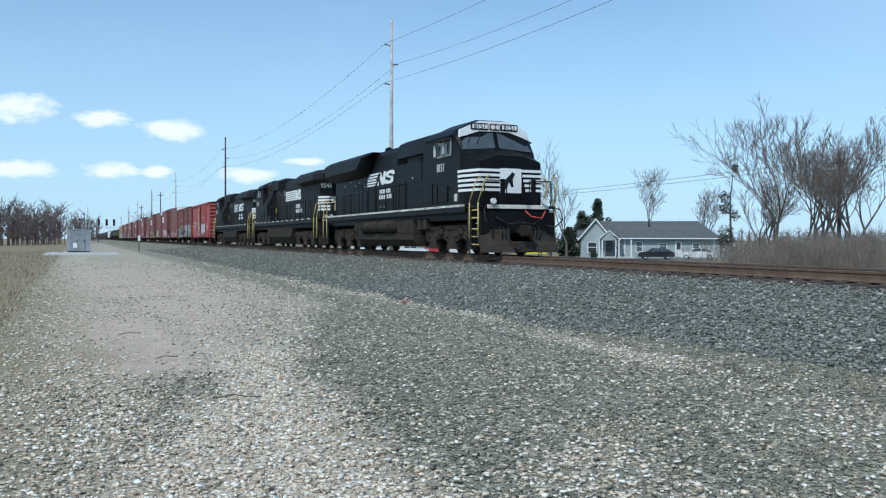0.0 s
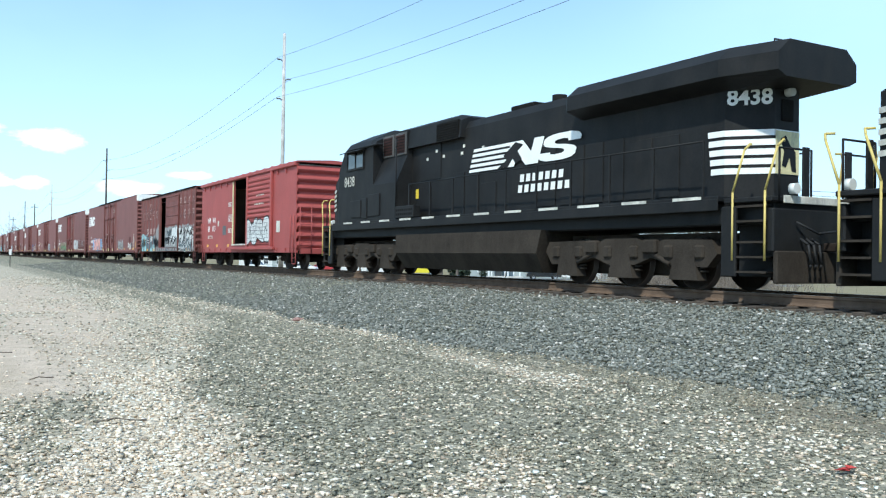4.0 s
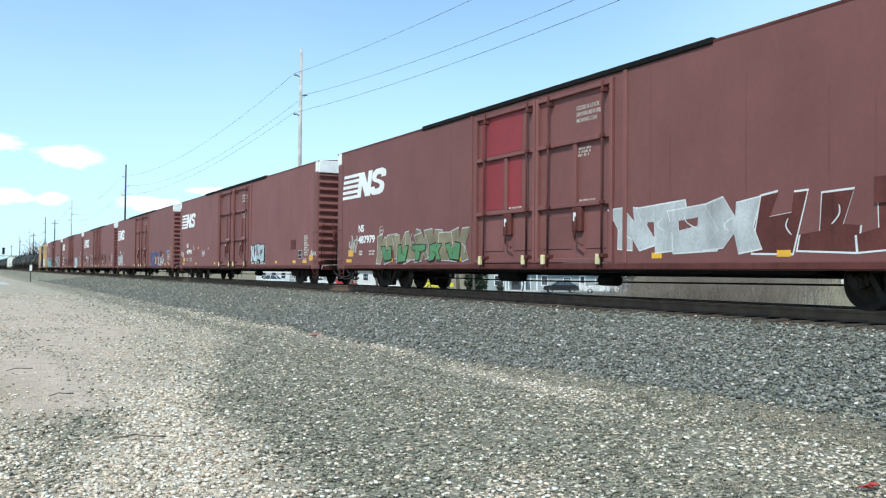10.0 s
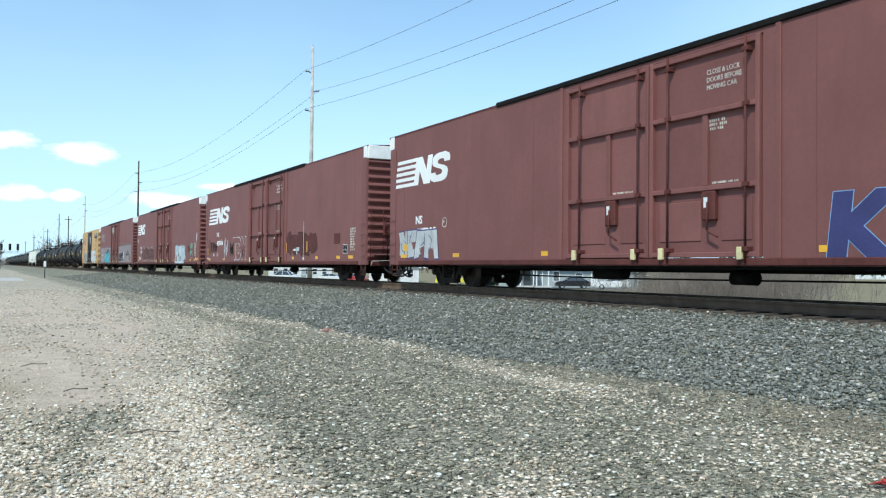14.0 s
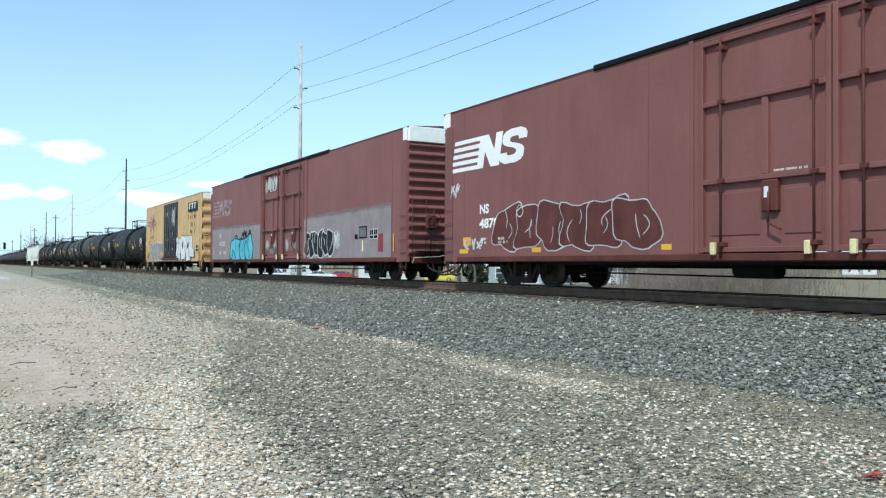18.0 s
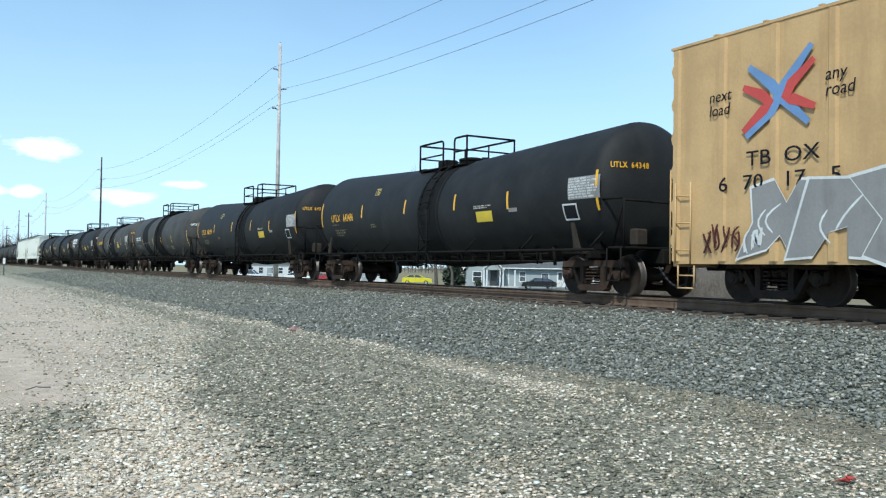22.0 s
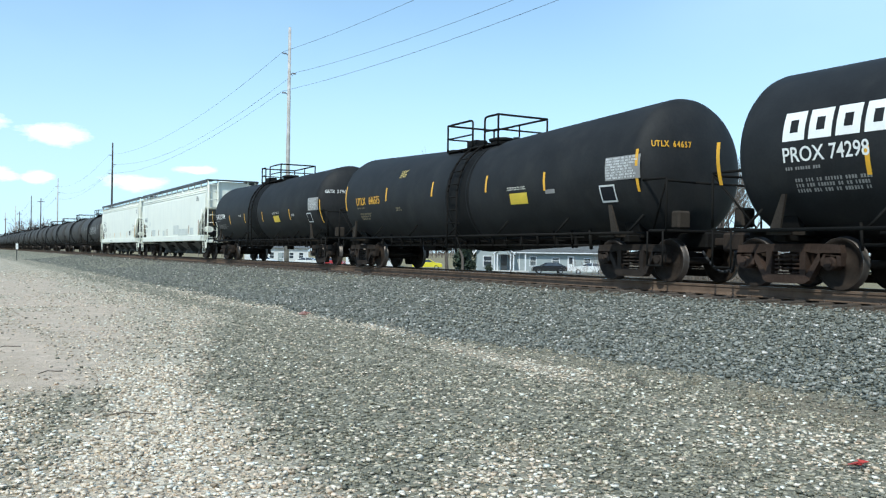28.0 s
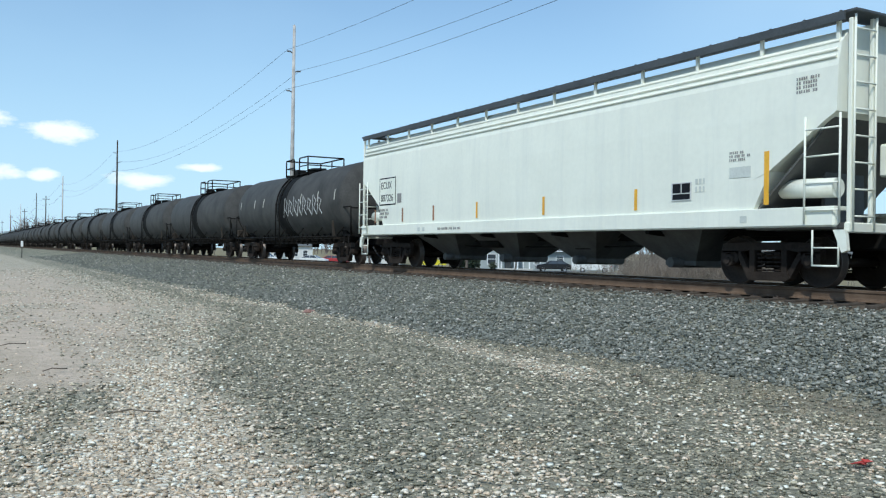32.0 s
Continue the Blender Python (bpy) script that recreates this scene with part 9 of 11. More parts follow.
# ---- stones ----
def stone_mat(name, stops):
    m = bpy.data.materials.new(name)
    m.use_nodes = True
    nt = m.node_tree
    N, L = nt.nodes.new, nt.links.new
    bs = nt.nodes["Principled BSDF"]
    bs.inputs["Roughness"].default_value = 0.9
    bs.inputs["Specular IOR Level"].default_value = 0.3
    g, r = N("ShaderNodeNewGeometry"), N("ShaderNodeValToRGB")
    el = r.color_ramp.elements
    while len(el) < len(stops):
        el.new(0.5)
    for e, (p, c) in zip(el, stops):
        e.position, e.color = p, rgb(c)
    L(g.outputs["Random Per Island"], r.inputs[0])
    tc, n = N("ShaderNodeTexCoord"), N("ShaderNodeTexNoise")
    n.inputs["Scale"].default_value, n.inputs["Detail"].default_value = 45, 4
    L(tc.outputs["Object"], n.inputs["Vector"])
    mr = N("ShaderNodeMapRange")
    mr.inputs[1].default_value, mr.inputs[2].default_value, mr.inputs[3].default_value, mr.inputs[4].default_value = 0.3, 0.7, 0.75, 1.2
    L(n.outputs["Fac"], mr.inputs[0])
    vm = N("ShaderNodeVectorMath")
    vm.operation = "SCALE"
    L(r.outputs[0], vm.inputs[0])
    L(mr.outputs[0], vm.inputs["Scale"])
    L(vm.outputs[0], bs.inputs["Base Color"])
    return m


M_BALLAST = stone_mat("ballast_stone", [(0.0, (0.115, 0.121, 0.103)), (0.35, (0.190, 0.194, 0.168)), (0.75, (0.271, 0.272, 0.237)), (0.95, (0.360, 0.352, 0.308)), (0.99, (0.675, 0.619, 0.561))])
M_PEBBLE = stone_mat("mixed_pebble", [(0.0, (0.133, 0.128, 0.097)), (0.3, (0.221, 0.211, 0.159)), (0.72, (0.315, 0.294, 0.223)), (0.93, (0.455, 0.410, 0.305)), (0.985, (0.757, 0.681, 0.514))])
M_TANPEB = stone_mat("tan_pebble", [(0.0, (0.340, 0.271, 0.202)), (0.3, (0.527, 0.425, 0.320)), (0.72, (0.714, 0.574, 0.432)), (0.95, (0.884, 0.716, 0.556))])
M_PALE = stone_mat("pale_pebble", [(0.0, (0.427, 0.357, 0.267)), (0.25, (0.676, 0.576, 0.449)), (0.7, (0.890, 0.774, 0.631)), (0.95, (0.900, 0.882, 0.770))])

CUBE = [(x, y, z) for z in (-1, 1) for y in (-1, 1) for x in (-1, 1)]
CUBE_F = [(0, 2, 1), (1, 2, 3), (4, 5, 6), (5, 7, 6), (0, 1, 4), (1, 5, 4), (2, 6, 3), (3, 6, 7), (0, 4, 2), (2, 4, 6), (1, 3, 5), (3, 7, 5)]


def scatter_stones(name, places, material, label, seed, lift=0.25, tilt=0.3):
    """places: x, y, size; broken angular stones bedded in the ground."""
    rng = np.random.default_rng(seed)
    base = np.array(CUBE) * 0.62
    kinds = np.array([base * rng.uniform(0.35, 1.3, (8, 3)) * np.array([1.2, rng.uniform(0.5, 0.9), rng.uniform(0.3, 0.6)]) for _ in range(24)])
    n = len(places)
    P = np.array(places)
    kk = rng.integers(0, 24, n)
    a, b = rng.uniform(0, 6.283, n), rng.normal(0, tilt, n)
    V = kinds[kk] * (P[:, 2] * 0.5)[:, None, None]
    ca, sa, cb, sb = np.cos(a)[:, None], np.sin(a)[:, None], np.cos(b)[:, None], np.sin(b)[:, None]
    x, y, z = V[..., 0], V[..., 1], V[..., 2]
    y, z = y * cb - z * sb, y * sb + z * cb
    x, y = x * ca - y * sa, x * sa + y * ca
    zz = np.array([ground_z(px, py) for px, py, _ in places]) + P[:, 2] * rng.uniform(0.0, lift * 2, n)
    V = np.stack([x + P[:, 0:1], y + P[:, 1:2], z + zz[:, None]], -1).reshape(-1, 3)
    Fc = (np.array(CUBE_F)[None] + (np.arange(n) * 8)[:, None, None]).reshape(-1, 3)
    me = bpy.data.meshes.new(name)
    me.vertices.add(len(V))
    me.vertices.foreach_set("co", V.astype(np.float32).ravel())
    me.loops.add(len(Fc) * 3)
    me.loops.foreach_set("vertex_index", Fc.astype(np.int32).ravel())
    me.polygons.add(len(Fc))
    me.polygons.foreach_set("loop_start", np.arange(0, len(Fc) * 3, 3, dtype=np.int32))
    me.update(calc_edges=True)
    return solid(name, me, material, label, "stones", kind="stuff")


def build_stones():
    rng = np.random.default_rng(7)
    pl = []
    # ballast bank: dense near, thinning with distance
    for y0, y1, dens, s0, s1 in ((4, 14, 460, 0.046, 0.104), (14, 28, 270, 0.052, 0.11), (28, 60, 80, 0.065, 0.12), (60, 110, 22, 0.08, 0.14)):
        n = int(dens * (y1 - y0) * 6.1)
        x = rng.uniform(6.6, 12.72, n)
        y, s = rng.uniform(y0, y1, n), s0 + (s1 - s0) * rng.uniform(0, 1, n) ** 1.7
        z = np.array([zones(px, py)[2] for px, py in zip(x, y)])
        keep = rng.uniform(0, 1, n) < np.clip(z, 0.02, 1)
        pl += list(zip(x[keep], y[keep], s[keep]))
    scatter_stones("ballast_stones", pl, M_BALLAST, "grey-green crushed ballast stones on the track bank", 1, 0.26, 0.7)
    # carpet of gravel on the yard: grey over most of it, tan and pale chips in the fan and along the bank's foot
    grey, tan, pale = [], [], []
    for d0, d1, dens, s0, s1 in ((3.6, 7, 900, 0.023, 0.064), (7, 11, 540, 0.028, 0.066), (11, 17, 260, 0.034, 0.068), (17, 30, 100, 0.046, 0.072), (30, 55, 22, 0.06, 0.095)):
        n = int(dens * 0.5 * (d1 * d1 - d0 * d0) * radians(70))
        d = np.sqrt(rng.uniform(d0 * d0, d1 * d1, n))
        az = rng.uniform(radians(-7), radians(63), n)
        x, y = d * np.sin(az), d * np.cos(az)
        s = s0 + (s1 - s0) * rng.uniform(0, 1, n) ** 1.8
        inside = (x > -2.2) & (x < 9.2)
        x, y, s = x[inside], y[inside], s[inside]
        q = np.array([noise.noise(Vector((px * 1.3, py * 1.0, 3.0))) for px, py in zip(x, y)])
        chips, dust, bank, weedy = np.array([zones(px, py) for px, py in zip(x, y)]).T
        r, r2 = rng.uniform(0, 1, len(x)), rng.uniform(0, 1, len(x))
        p = np.clip(chips * (0.62 + 0.25 * q) + 0.1 + 0.09 * q, 0.03, 0.8)
        thin = np.clip((x + 1.6) / 1.4, 0.05, 1) * (1 - 0.93 * dust) * np.clip(0.85 + 0.5 * q, 0.3, 1) * np.clip(1 - 1.1 * bank, 0, 1) * (1 - 0.35 * weedy)
        keep = rng.uniform(0, 1, len(x)) < thin
        light = r < p
        warm = ~light & (r2 < np.clip(chips * 0.9 + 0.5 * dust, 0.06, 0.9))
        for m, out in ((keep & light, pale), (keep & warm, tan), (keep & ~light & ~warm, grey)):
            out += list(zip(x[m], y[m], s[m]))
    scatter_stones("gravel_stones", grey, M_PEBBLE, "loose grey-green gravel on packed ground", 2, 0.15)
    scatter_stones("tan_stones", tan, M_TANPEB, "tan gravel in the limestone spread", 4, 0.13)
    scatter_stones("pale_stones", pale, M_PALE, "pale limestone chips strewn over the gravel", 3, 0.26)


build_stones()


# ---- track ----
def build_track():
    tr = thing("railway_track", "single track on wooden ties in grey ballast", "railway track", kind="structure", at=pose(XC, 0, 0))
    prof = [(-0.076, -0.2), (0.076, -0.2), (0.076, -0.188), (0.028, -0.168), (0.018, -0.14), (0.018, -0.07), (0.036, -0.044), (0.036, -0.006), (0.03, 0.0), (-0.03, 0.0), (-0.036, -0.006), (-0.036, -0.044), (-0.018, -0.07), (-0.018, -0.14), (-0.028, -0.168), (-0.076, -0.188)]
    for e in (-1, 1):
        r = part("rail", Shape().prism([(e * 0.753 + a, b) for a, b in prof], "y", -160, 2600), M_RAIL, tr)
        part("rail_top", Shape().box(e * 0.753 - 0.026, e * 0.753 + 0.026, -160, 2600, 0.0005, 0.002), M_HEAD, r)
    tie = Shape().block(-1.3, 1.3, -0.115, 0.115, -0.38, -0.212, 0.015).mesh("tie")
    tp = Shape()
    for e in (-1, 1):
        tp.block(e * 0.753 - 0.17, e * 0.753 + 0.17, -0.1, 0.1, -0.216, -0.196, 0.004)
        for q in (-0.1, 0.1):
            tp.rod((e * 0.753 + q, 0.05, -0.198), (e * 0.753 + q, 0.05, -0.165), 0.014, n=6)
    tpm = tp.mesh("tie_plate")
    rnd = random.Random(4)
    y = -6.0
    for k in range(260):
        t = part("tie", tie, M_TIE, tr, at=pose(rnd.uniform(-0.05, 0.05), y, rnd.uniform(-0.012, 0.004), 0, 0, rnd.uniform(-1, 1)))
        if k < 110:
            part("tie_plate", tpm, M_SPIKE, t)
        y += 0.53
    rest = Shape()
    while y < 330:
        rest.box(-1.3, 1.3, y - 0.115, y + 0.115, -0.38, -0.214)
        y += 0.53
    tagged(part("ties", rest, M_TIE, tr), kind="stuff")


build_track()


# ---- poles and wires along the track ----
M_POLE = mat("silvered_wood", (0.5, 0.47, 0.44), 0.9, vary=0.25, grime=(0.16, 0.13, 0.1), grime_at=(0.5, 0.8), grime_scale=(4, 4, 0.2))
M_POLEDK = mat("creosoted_wood", (0.05, 0.04, 0.034), 0.9, vary=0.3, grime=(0.1, 0.08, 0.065), grime_at=(0.5, 0.8), grime_scale=(4, 4, 0.2))
M_WIRE = mat("wire_metal", (0.06, 0.06, 0.065), 0.6, 0.5, vary=0.1)
M_INSUL = mat("insulator_grey", (0.2, 0.2, 0.21), 0.4, vary=0.1)
POLE_X, SPAN, P0 = 25.0, 96.5, 72.1


def utility_pole(x, y, height, material, label, arms=True, r=0.24):
    z = ground_z(x, y) - 0.05
    p = thing("utility_pole", label, "utility pole", "poles along the track", at=pose(x, y, z))
    part("shaft", Shape().rod((0, 0, 0), (0, 0, height + (0.12 if arms else 0.0)), r, r * 0.55, n=14), material, p)
    if arms:
        for dz, e in ((-2.1, -1), (-3.75, 1), (-5.5, -1)):
            s = Shape()
            s.path([(0, 0, height + dz - 0.3), (e * 0.16, 0, height + dz - 0.14), (e * 0.3, 0, height + dz - 0.06)], 0.05, 8)
            arm = part("bracket_arm", s, M_INSUL, p)
            ins = Shape()
            for k in range(6):
                a = 0.28 + k * 0.06
                ins.lathe([(e * a, 0.04), (e * (a + 0.02), 0.085), (e * (a + 0.05), 0.04)], "x", 10, at=(0, 0, height + dz - 0.05))
            part("insulator", ins, M_INSUL, arm)
        part("pole_cap", Shape().rod((0, 0, height + 0.12), (0, 0, height + 0.2), r * 0.4, 0.05, n=8), M_INSUL, p)
    return p


def wire(pts, r, label, group):
    s = Shape()
    for a, b, sag in pts:
        a, b = Vector(a), Vector(b)
        q = []
        for k in range(25):
            t = k / 24
            w = a.lerp(b, t)
            w.z -= 4 * sag * t * (1 - t)
            q.append(w)
        s.path(q, r, 5)
    return solid("overhead_wire", s, M_WIRE, label, "wire", group)


def build_poles():
    tops = []
    for k in range(-1, 6):
        y = P0 + SPAN * k
        dark = k in (1, 3)
        hgt = 19.75 - ground_z(POLE_X, y)
        utility_pole(POLE_X, y, hgt, M_POLEDK if dark else M_POLE,
                     "tall dark wooden utility pole with three bracket arms" if dark else "tall weathered pale utility pole with three bracket arms", r=0.22)
        tops.append(y)
    zt = 19.75
    for dx, z, sag in ((-0.62, zt - 2.1, 2.1), (0.62, zt - 3.75, 2.2), (-0.62, zt - 5.5, 1.9)):
        pts = [((POLE_X + dx, a, z), (POLE_X + dx, b, z), sag) for a, b in zip(tops, tops[1:])]
        wire(pts, 0.012, "sagging power wire between the tall poles", "power wires")
    for y, h in ((262, 14.5), (352, 14.0), (450, 14.5), (545, 14)):
        p = utility_pole(20.5, y, h + 0.5, M_POLEDK, "dark wooden signal-line pole beside the track", arms=False, r=0.2)
        s = Shape().block(-0.9, 0.9, -0.06, 0.06, h - 0.5, h - 0.35, 0.01)
        part("cross_arm", s, M_POLEDK, p)
    for x, y, h in ((50.0, 46.5, 8.9), (92.0, 30.0, 9.5), (30.5, 70.0, 0.0)):
        if h:
            p = utility_pole(x, y, h, M_POLEDK, "plain wooden roadside pole with a cross arm", arms=False, r=0.16)
            part("cross_arm", Shape().block(-0.7, 0.7, -0.05, 0.05, h - 0.9, h - 0.76, 0.01), M_POLEDK, p)
    for z in (6.4, 6.05):
        wire([((50, 46.5, z), (92, 30, z + 0.3), 0.6), ((92, 30, z + 0.3), (160, 4, z + 0.5), 0.8)], 0.016, "thin wire along the roadside", "roadside wires")
        wire([((50, 46.5, z), (30, 150, z), 1.2)], 0.016, "thin wire along the roadside", "roadside wires")


build_poles()


# ---- bare trees, thickets, evergreens ----
M_BARK = mat("grey_bark", (0.115, 0.095, 0.08), 0.95, vary=0.3, scale=4, grime=(0.08, 0.065, 0.055), grime_at=(0.5, 0.75), bump=0.4)
M_TWIG = mat("winter_twigs", (0.16, 0.13, 0.112), 0.95, vary=0.3, scale=2)
M_THICK = mat("brown_thicket", (0.225, 0.19, 0.158), 0.95, vary=0.35, scale=1)
M_FAR = mat("far_woods", (0.17, 0.135, 0.12), 1.0, vary=0.3, scale=0.3)
M_NEEDLE = mat("dark_needles", (0.03, 0.045, 0.024), 0.8, vary=0.4, scale=3)
M_IVY = mat("ivy_leaves", (0.035, 0.042, 0.022), 0.7, vary=0.4, scale=3)


def tri_rod(s, a, b, r0, r1, n=5):
    s.rod(a, b, r0, r1, n=n, caps=False)


def grow(rnd, trunk, twigs, p, d, length, r, level, top):
    """Limbs fork and fork again; fine levels go into the twigs."""
    segs = 3 if level < 2 else 2
    r = max(r, 0.013)
    a = Vector(p)
    for k in range(segs):
        d = (d + Vector((rnd.gauss(0, 0.13), rnd.gauss(0, 0.13), rnd.gauss(0.05, 0.08)))).normalized()
        b = a + d * (length / segs)
        r1 = r * (0.86 if k < segs - 1 else 0.72)
        tri_rod(trunk if level < 2 else twigs, a, b, r, r1, 6 if level < 2 else 3)
        a, r = b, r1
        if level >= 1 and level < top and k < segs - 1:
            side = d.cross(Vector((rnd.gauss(0, 1), rnd.gauss(0, 1), rnd.gauss(0, 1)))).normalized()
            grow(rnd, trunk, twigs, a, (d * 0.75 + side * 0.58 + Vector((0, 0, 0.28))).normalized(), length * rnd.uniform(0.45, 0.7), r * 0.55, level + 1, top)
    if level < top:
        for k in range(rnd.choice((2, 2, 3))):
            side = d.cross(Vector((rnd.gauss(0, 1), rnd.gauss(0, 1), rnd.gauss(0, 1)))).normalized()
            grow(rnd, trunk, twigs, a, (d * 0.9 + side * rnd.uniform(0.28, 0.6) + Vector((0, 0, 0.2))).normalized(), length * rnd.uniform(0.6, 0.85), r * 0.75, level + 1, top)


def bare_tree(x, y, h, seed, label, top=5, lean=(0, 0), stems=1, r=None):
    rnd = random.Random(seed)
    z = ground_z(x, y) - 0.1
    t = thing("bare_tree", label, "tree", "bare trees", at=pose(x, y, z))
    tk, tw = Shape(), Shape()
    for _ in range(stems):
        d = Vector((lean[0] + rnd.gauss(0, 0.12 if stems > 1 else 0.03), lean[1] + rnd.gauss(0, 0.12 if stems > 1 else 0.03), 1)).normalized()
        grow(rnd, tk, tw, (rnd.gauss(0, 0.15) * (stems - 1), rnd.gauss(0, 0.15) * (stems - 1), 0), d, h * 0.3, r or h * 0.018, 0, top)
    part("trunk", quick_mesh("trunk", tk), M_BARK, t)
    part("crown", quick_mesh("twigs", tw), M_TWIG, t)
    return t


def quick_mesh(name, s):
    me = bpy.data.meshes.new(name)
    me.from_pydata(s.v, [], s.f)
    me.polygons.foreach_set("use_smooth", s.s)
    return me


def thicket(name, label, spots, h0, h1, material, seed, per=14, spread=1.2):
    """Brush: many thin stems, each forking once or twice."""
    rnd = random.Random(seed)
    s = Shape()
    for x, y, k in spots:
        for _ in range(per):
            px, py = x + rnd.gauss(0, spread), y + rnd.gauss(0, spread)
            z = ground_z(px, py)
            hh = rnd.uniform(h0, h1) * k
            a = Vector((px, py, z - 0.05))
            d = Vector((rnd.gauss(0, 0.2), rnd.gauss(0, 0.2), 1)).normalized()
            b = a + d * hh * 0.5
            r = 0.006 * hh ** 0.5 + 0.003
            tri_rod(s, a, b, r, r * 0.7, 3)
            for _ in range(4):
                e = (d + Vector((rnd.gauss(0, 0.35), rnd.gauss(0, 0.35), rnd.gauss(0, 0.2)))).normalized()
                c = b + e * hh * rnd.uniform(0.3, 0.55)
                tri_rod(s, b, c, r * 0.7, r * 0.3, 3)
                for _ in range(2):
                    g = (e + Vector((rnd.gauss(0, 0.5), rnd.gauss(0, 0.5), rnd.gauss(0, 0.3)))).normalized()
                    m = b.lerp(c, rnd.uniform(0.4, 0.9))
                    tri_rod(s, m, m + g * hh * rnd.uniform(0.12, 0.25), r * 0.4, r * 0.2, 3)
    return solid(name, quick_mesh(name, s), material, label, "brush", kind="stuff")


def leaf_clumps(s, rnd, c, rad, n, size):
    for _ in range(n):
        d = Vector((rnd.gauss(0, 1), rnd.gauss(0, 1), rnd.gauss(0, 1))).normalized() * rad * rnd.uniform(0.4, 1.0)
        p = Vector(c) + d
        u = Vector((rnd.gauss(0, 1), rnd.gauss(0, 1), rnd.gauss(0, 1))).normalized()
        w = u.orthogonal().normalized()
        k = size * rnd.uniform(0.6, 1.3)
        s.add([p - u * k, p + w * k * 0.6, p + u * k, p - w * k * 0.6], [(0, 1, 2, 3)])


def evergreen(x, y, h, w, seed, label):
    rnd = random.Random(seed)
    t = thing("evergreen_tree", label, "tree", at=pose(x, y, ground_z(x, y)))
    part("trunk", Shape().rod((0, 0, 0), (0, 0, h * 0.9), 0.14, 0.04, n=8), M_BARK, t)
    s = Shape()
    for k in range(60):
        z = h * (0.08 + 0.92 * (k / 60) ** 0.9)
        rr = w * (1 - (k / 60) ** 1.3) + 0.15
        a = rnd.uniform(0, 6.283)
        q = rnd.uniform(0.2, 1.0) * rr
        leaf_clumps(s, rnd, (q * math.cos(a), q * math.sin(a), z), 0.6, 70, 0.19)
    part("crown", quick_mesh("crown", s), M_NEEDLE, t)
    return t


def far_woods(name, label, line, h, seed, step=2.2, depth=10.0):
    """A belt of leafless wood a long way off: thousands of upright twiggy wisps."""
    rnd = random.Random(seed)
    s = Shape()
    for (x0, y0, k0), (x1, y1, k1) in zip(line, line[1:]):
        n = max(1, int(math.hypot(x1 - x0, y1 - y0) / step))
        for k in range(n):
            t = k / n
            x, y = x0 + (x1 - x0) * t + rnd.uniform(-depth, depth) * 0.5, y0 + (y1 - y0) * t + rnd.uniform(-depth, depth) * 0.5
            hh = h * (k0 + (k1 - k0) * t) * rnd.uniform(0.55, 1.1)
            z = ground_z(x, y) - 0.2
            a = Vector((x, y, z))
            tri_rod(s, a, a + Vector((rnd.gauss(0, 0.3), rnd.gauss(0, 0.3), hh * 0.8)), 0.12, 0.05, 3)
            for _ in range(16):
                b = a + Vector((0, 0, hh * rnd.uniform(0.12, 0.75)))
                g = Vector((rnd.gauss(0, 1), rnd.gauss(0, 1), rnd.uniform(0.5, 1.8))).normalized()
                c = b + g * hh * rnd.uniform(0.15, 0.3)
                tri_rod(s, b, c, 0.08, 0.035, 3)
                for _ in range(3):
                    g2 = (g + Vector((rnd.gauss(0, 0.6), rnd.gauss(0, 0.6), rnd.uniform(-0.2, 0.5)))).normalized()
                    m = b.lerp(c, rnd.uniform(0.3, 1.0))
                    tri_rod(s, m, m + g2 * hh * rnd.uniform(0.06, 0.14), 0.055, 0.025, 3)
    return solid(name, quick_mesh(name, s), M_FAR, label, "woods", kind="stuff")


def polar(az, d):
    return d * math.sin(radians(az)), d * math.cos(radians(az))


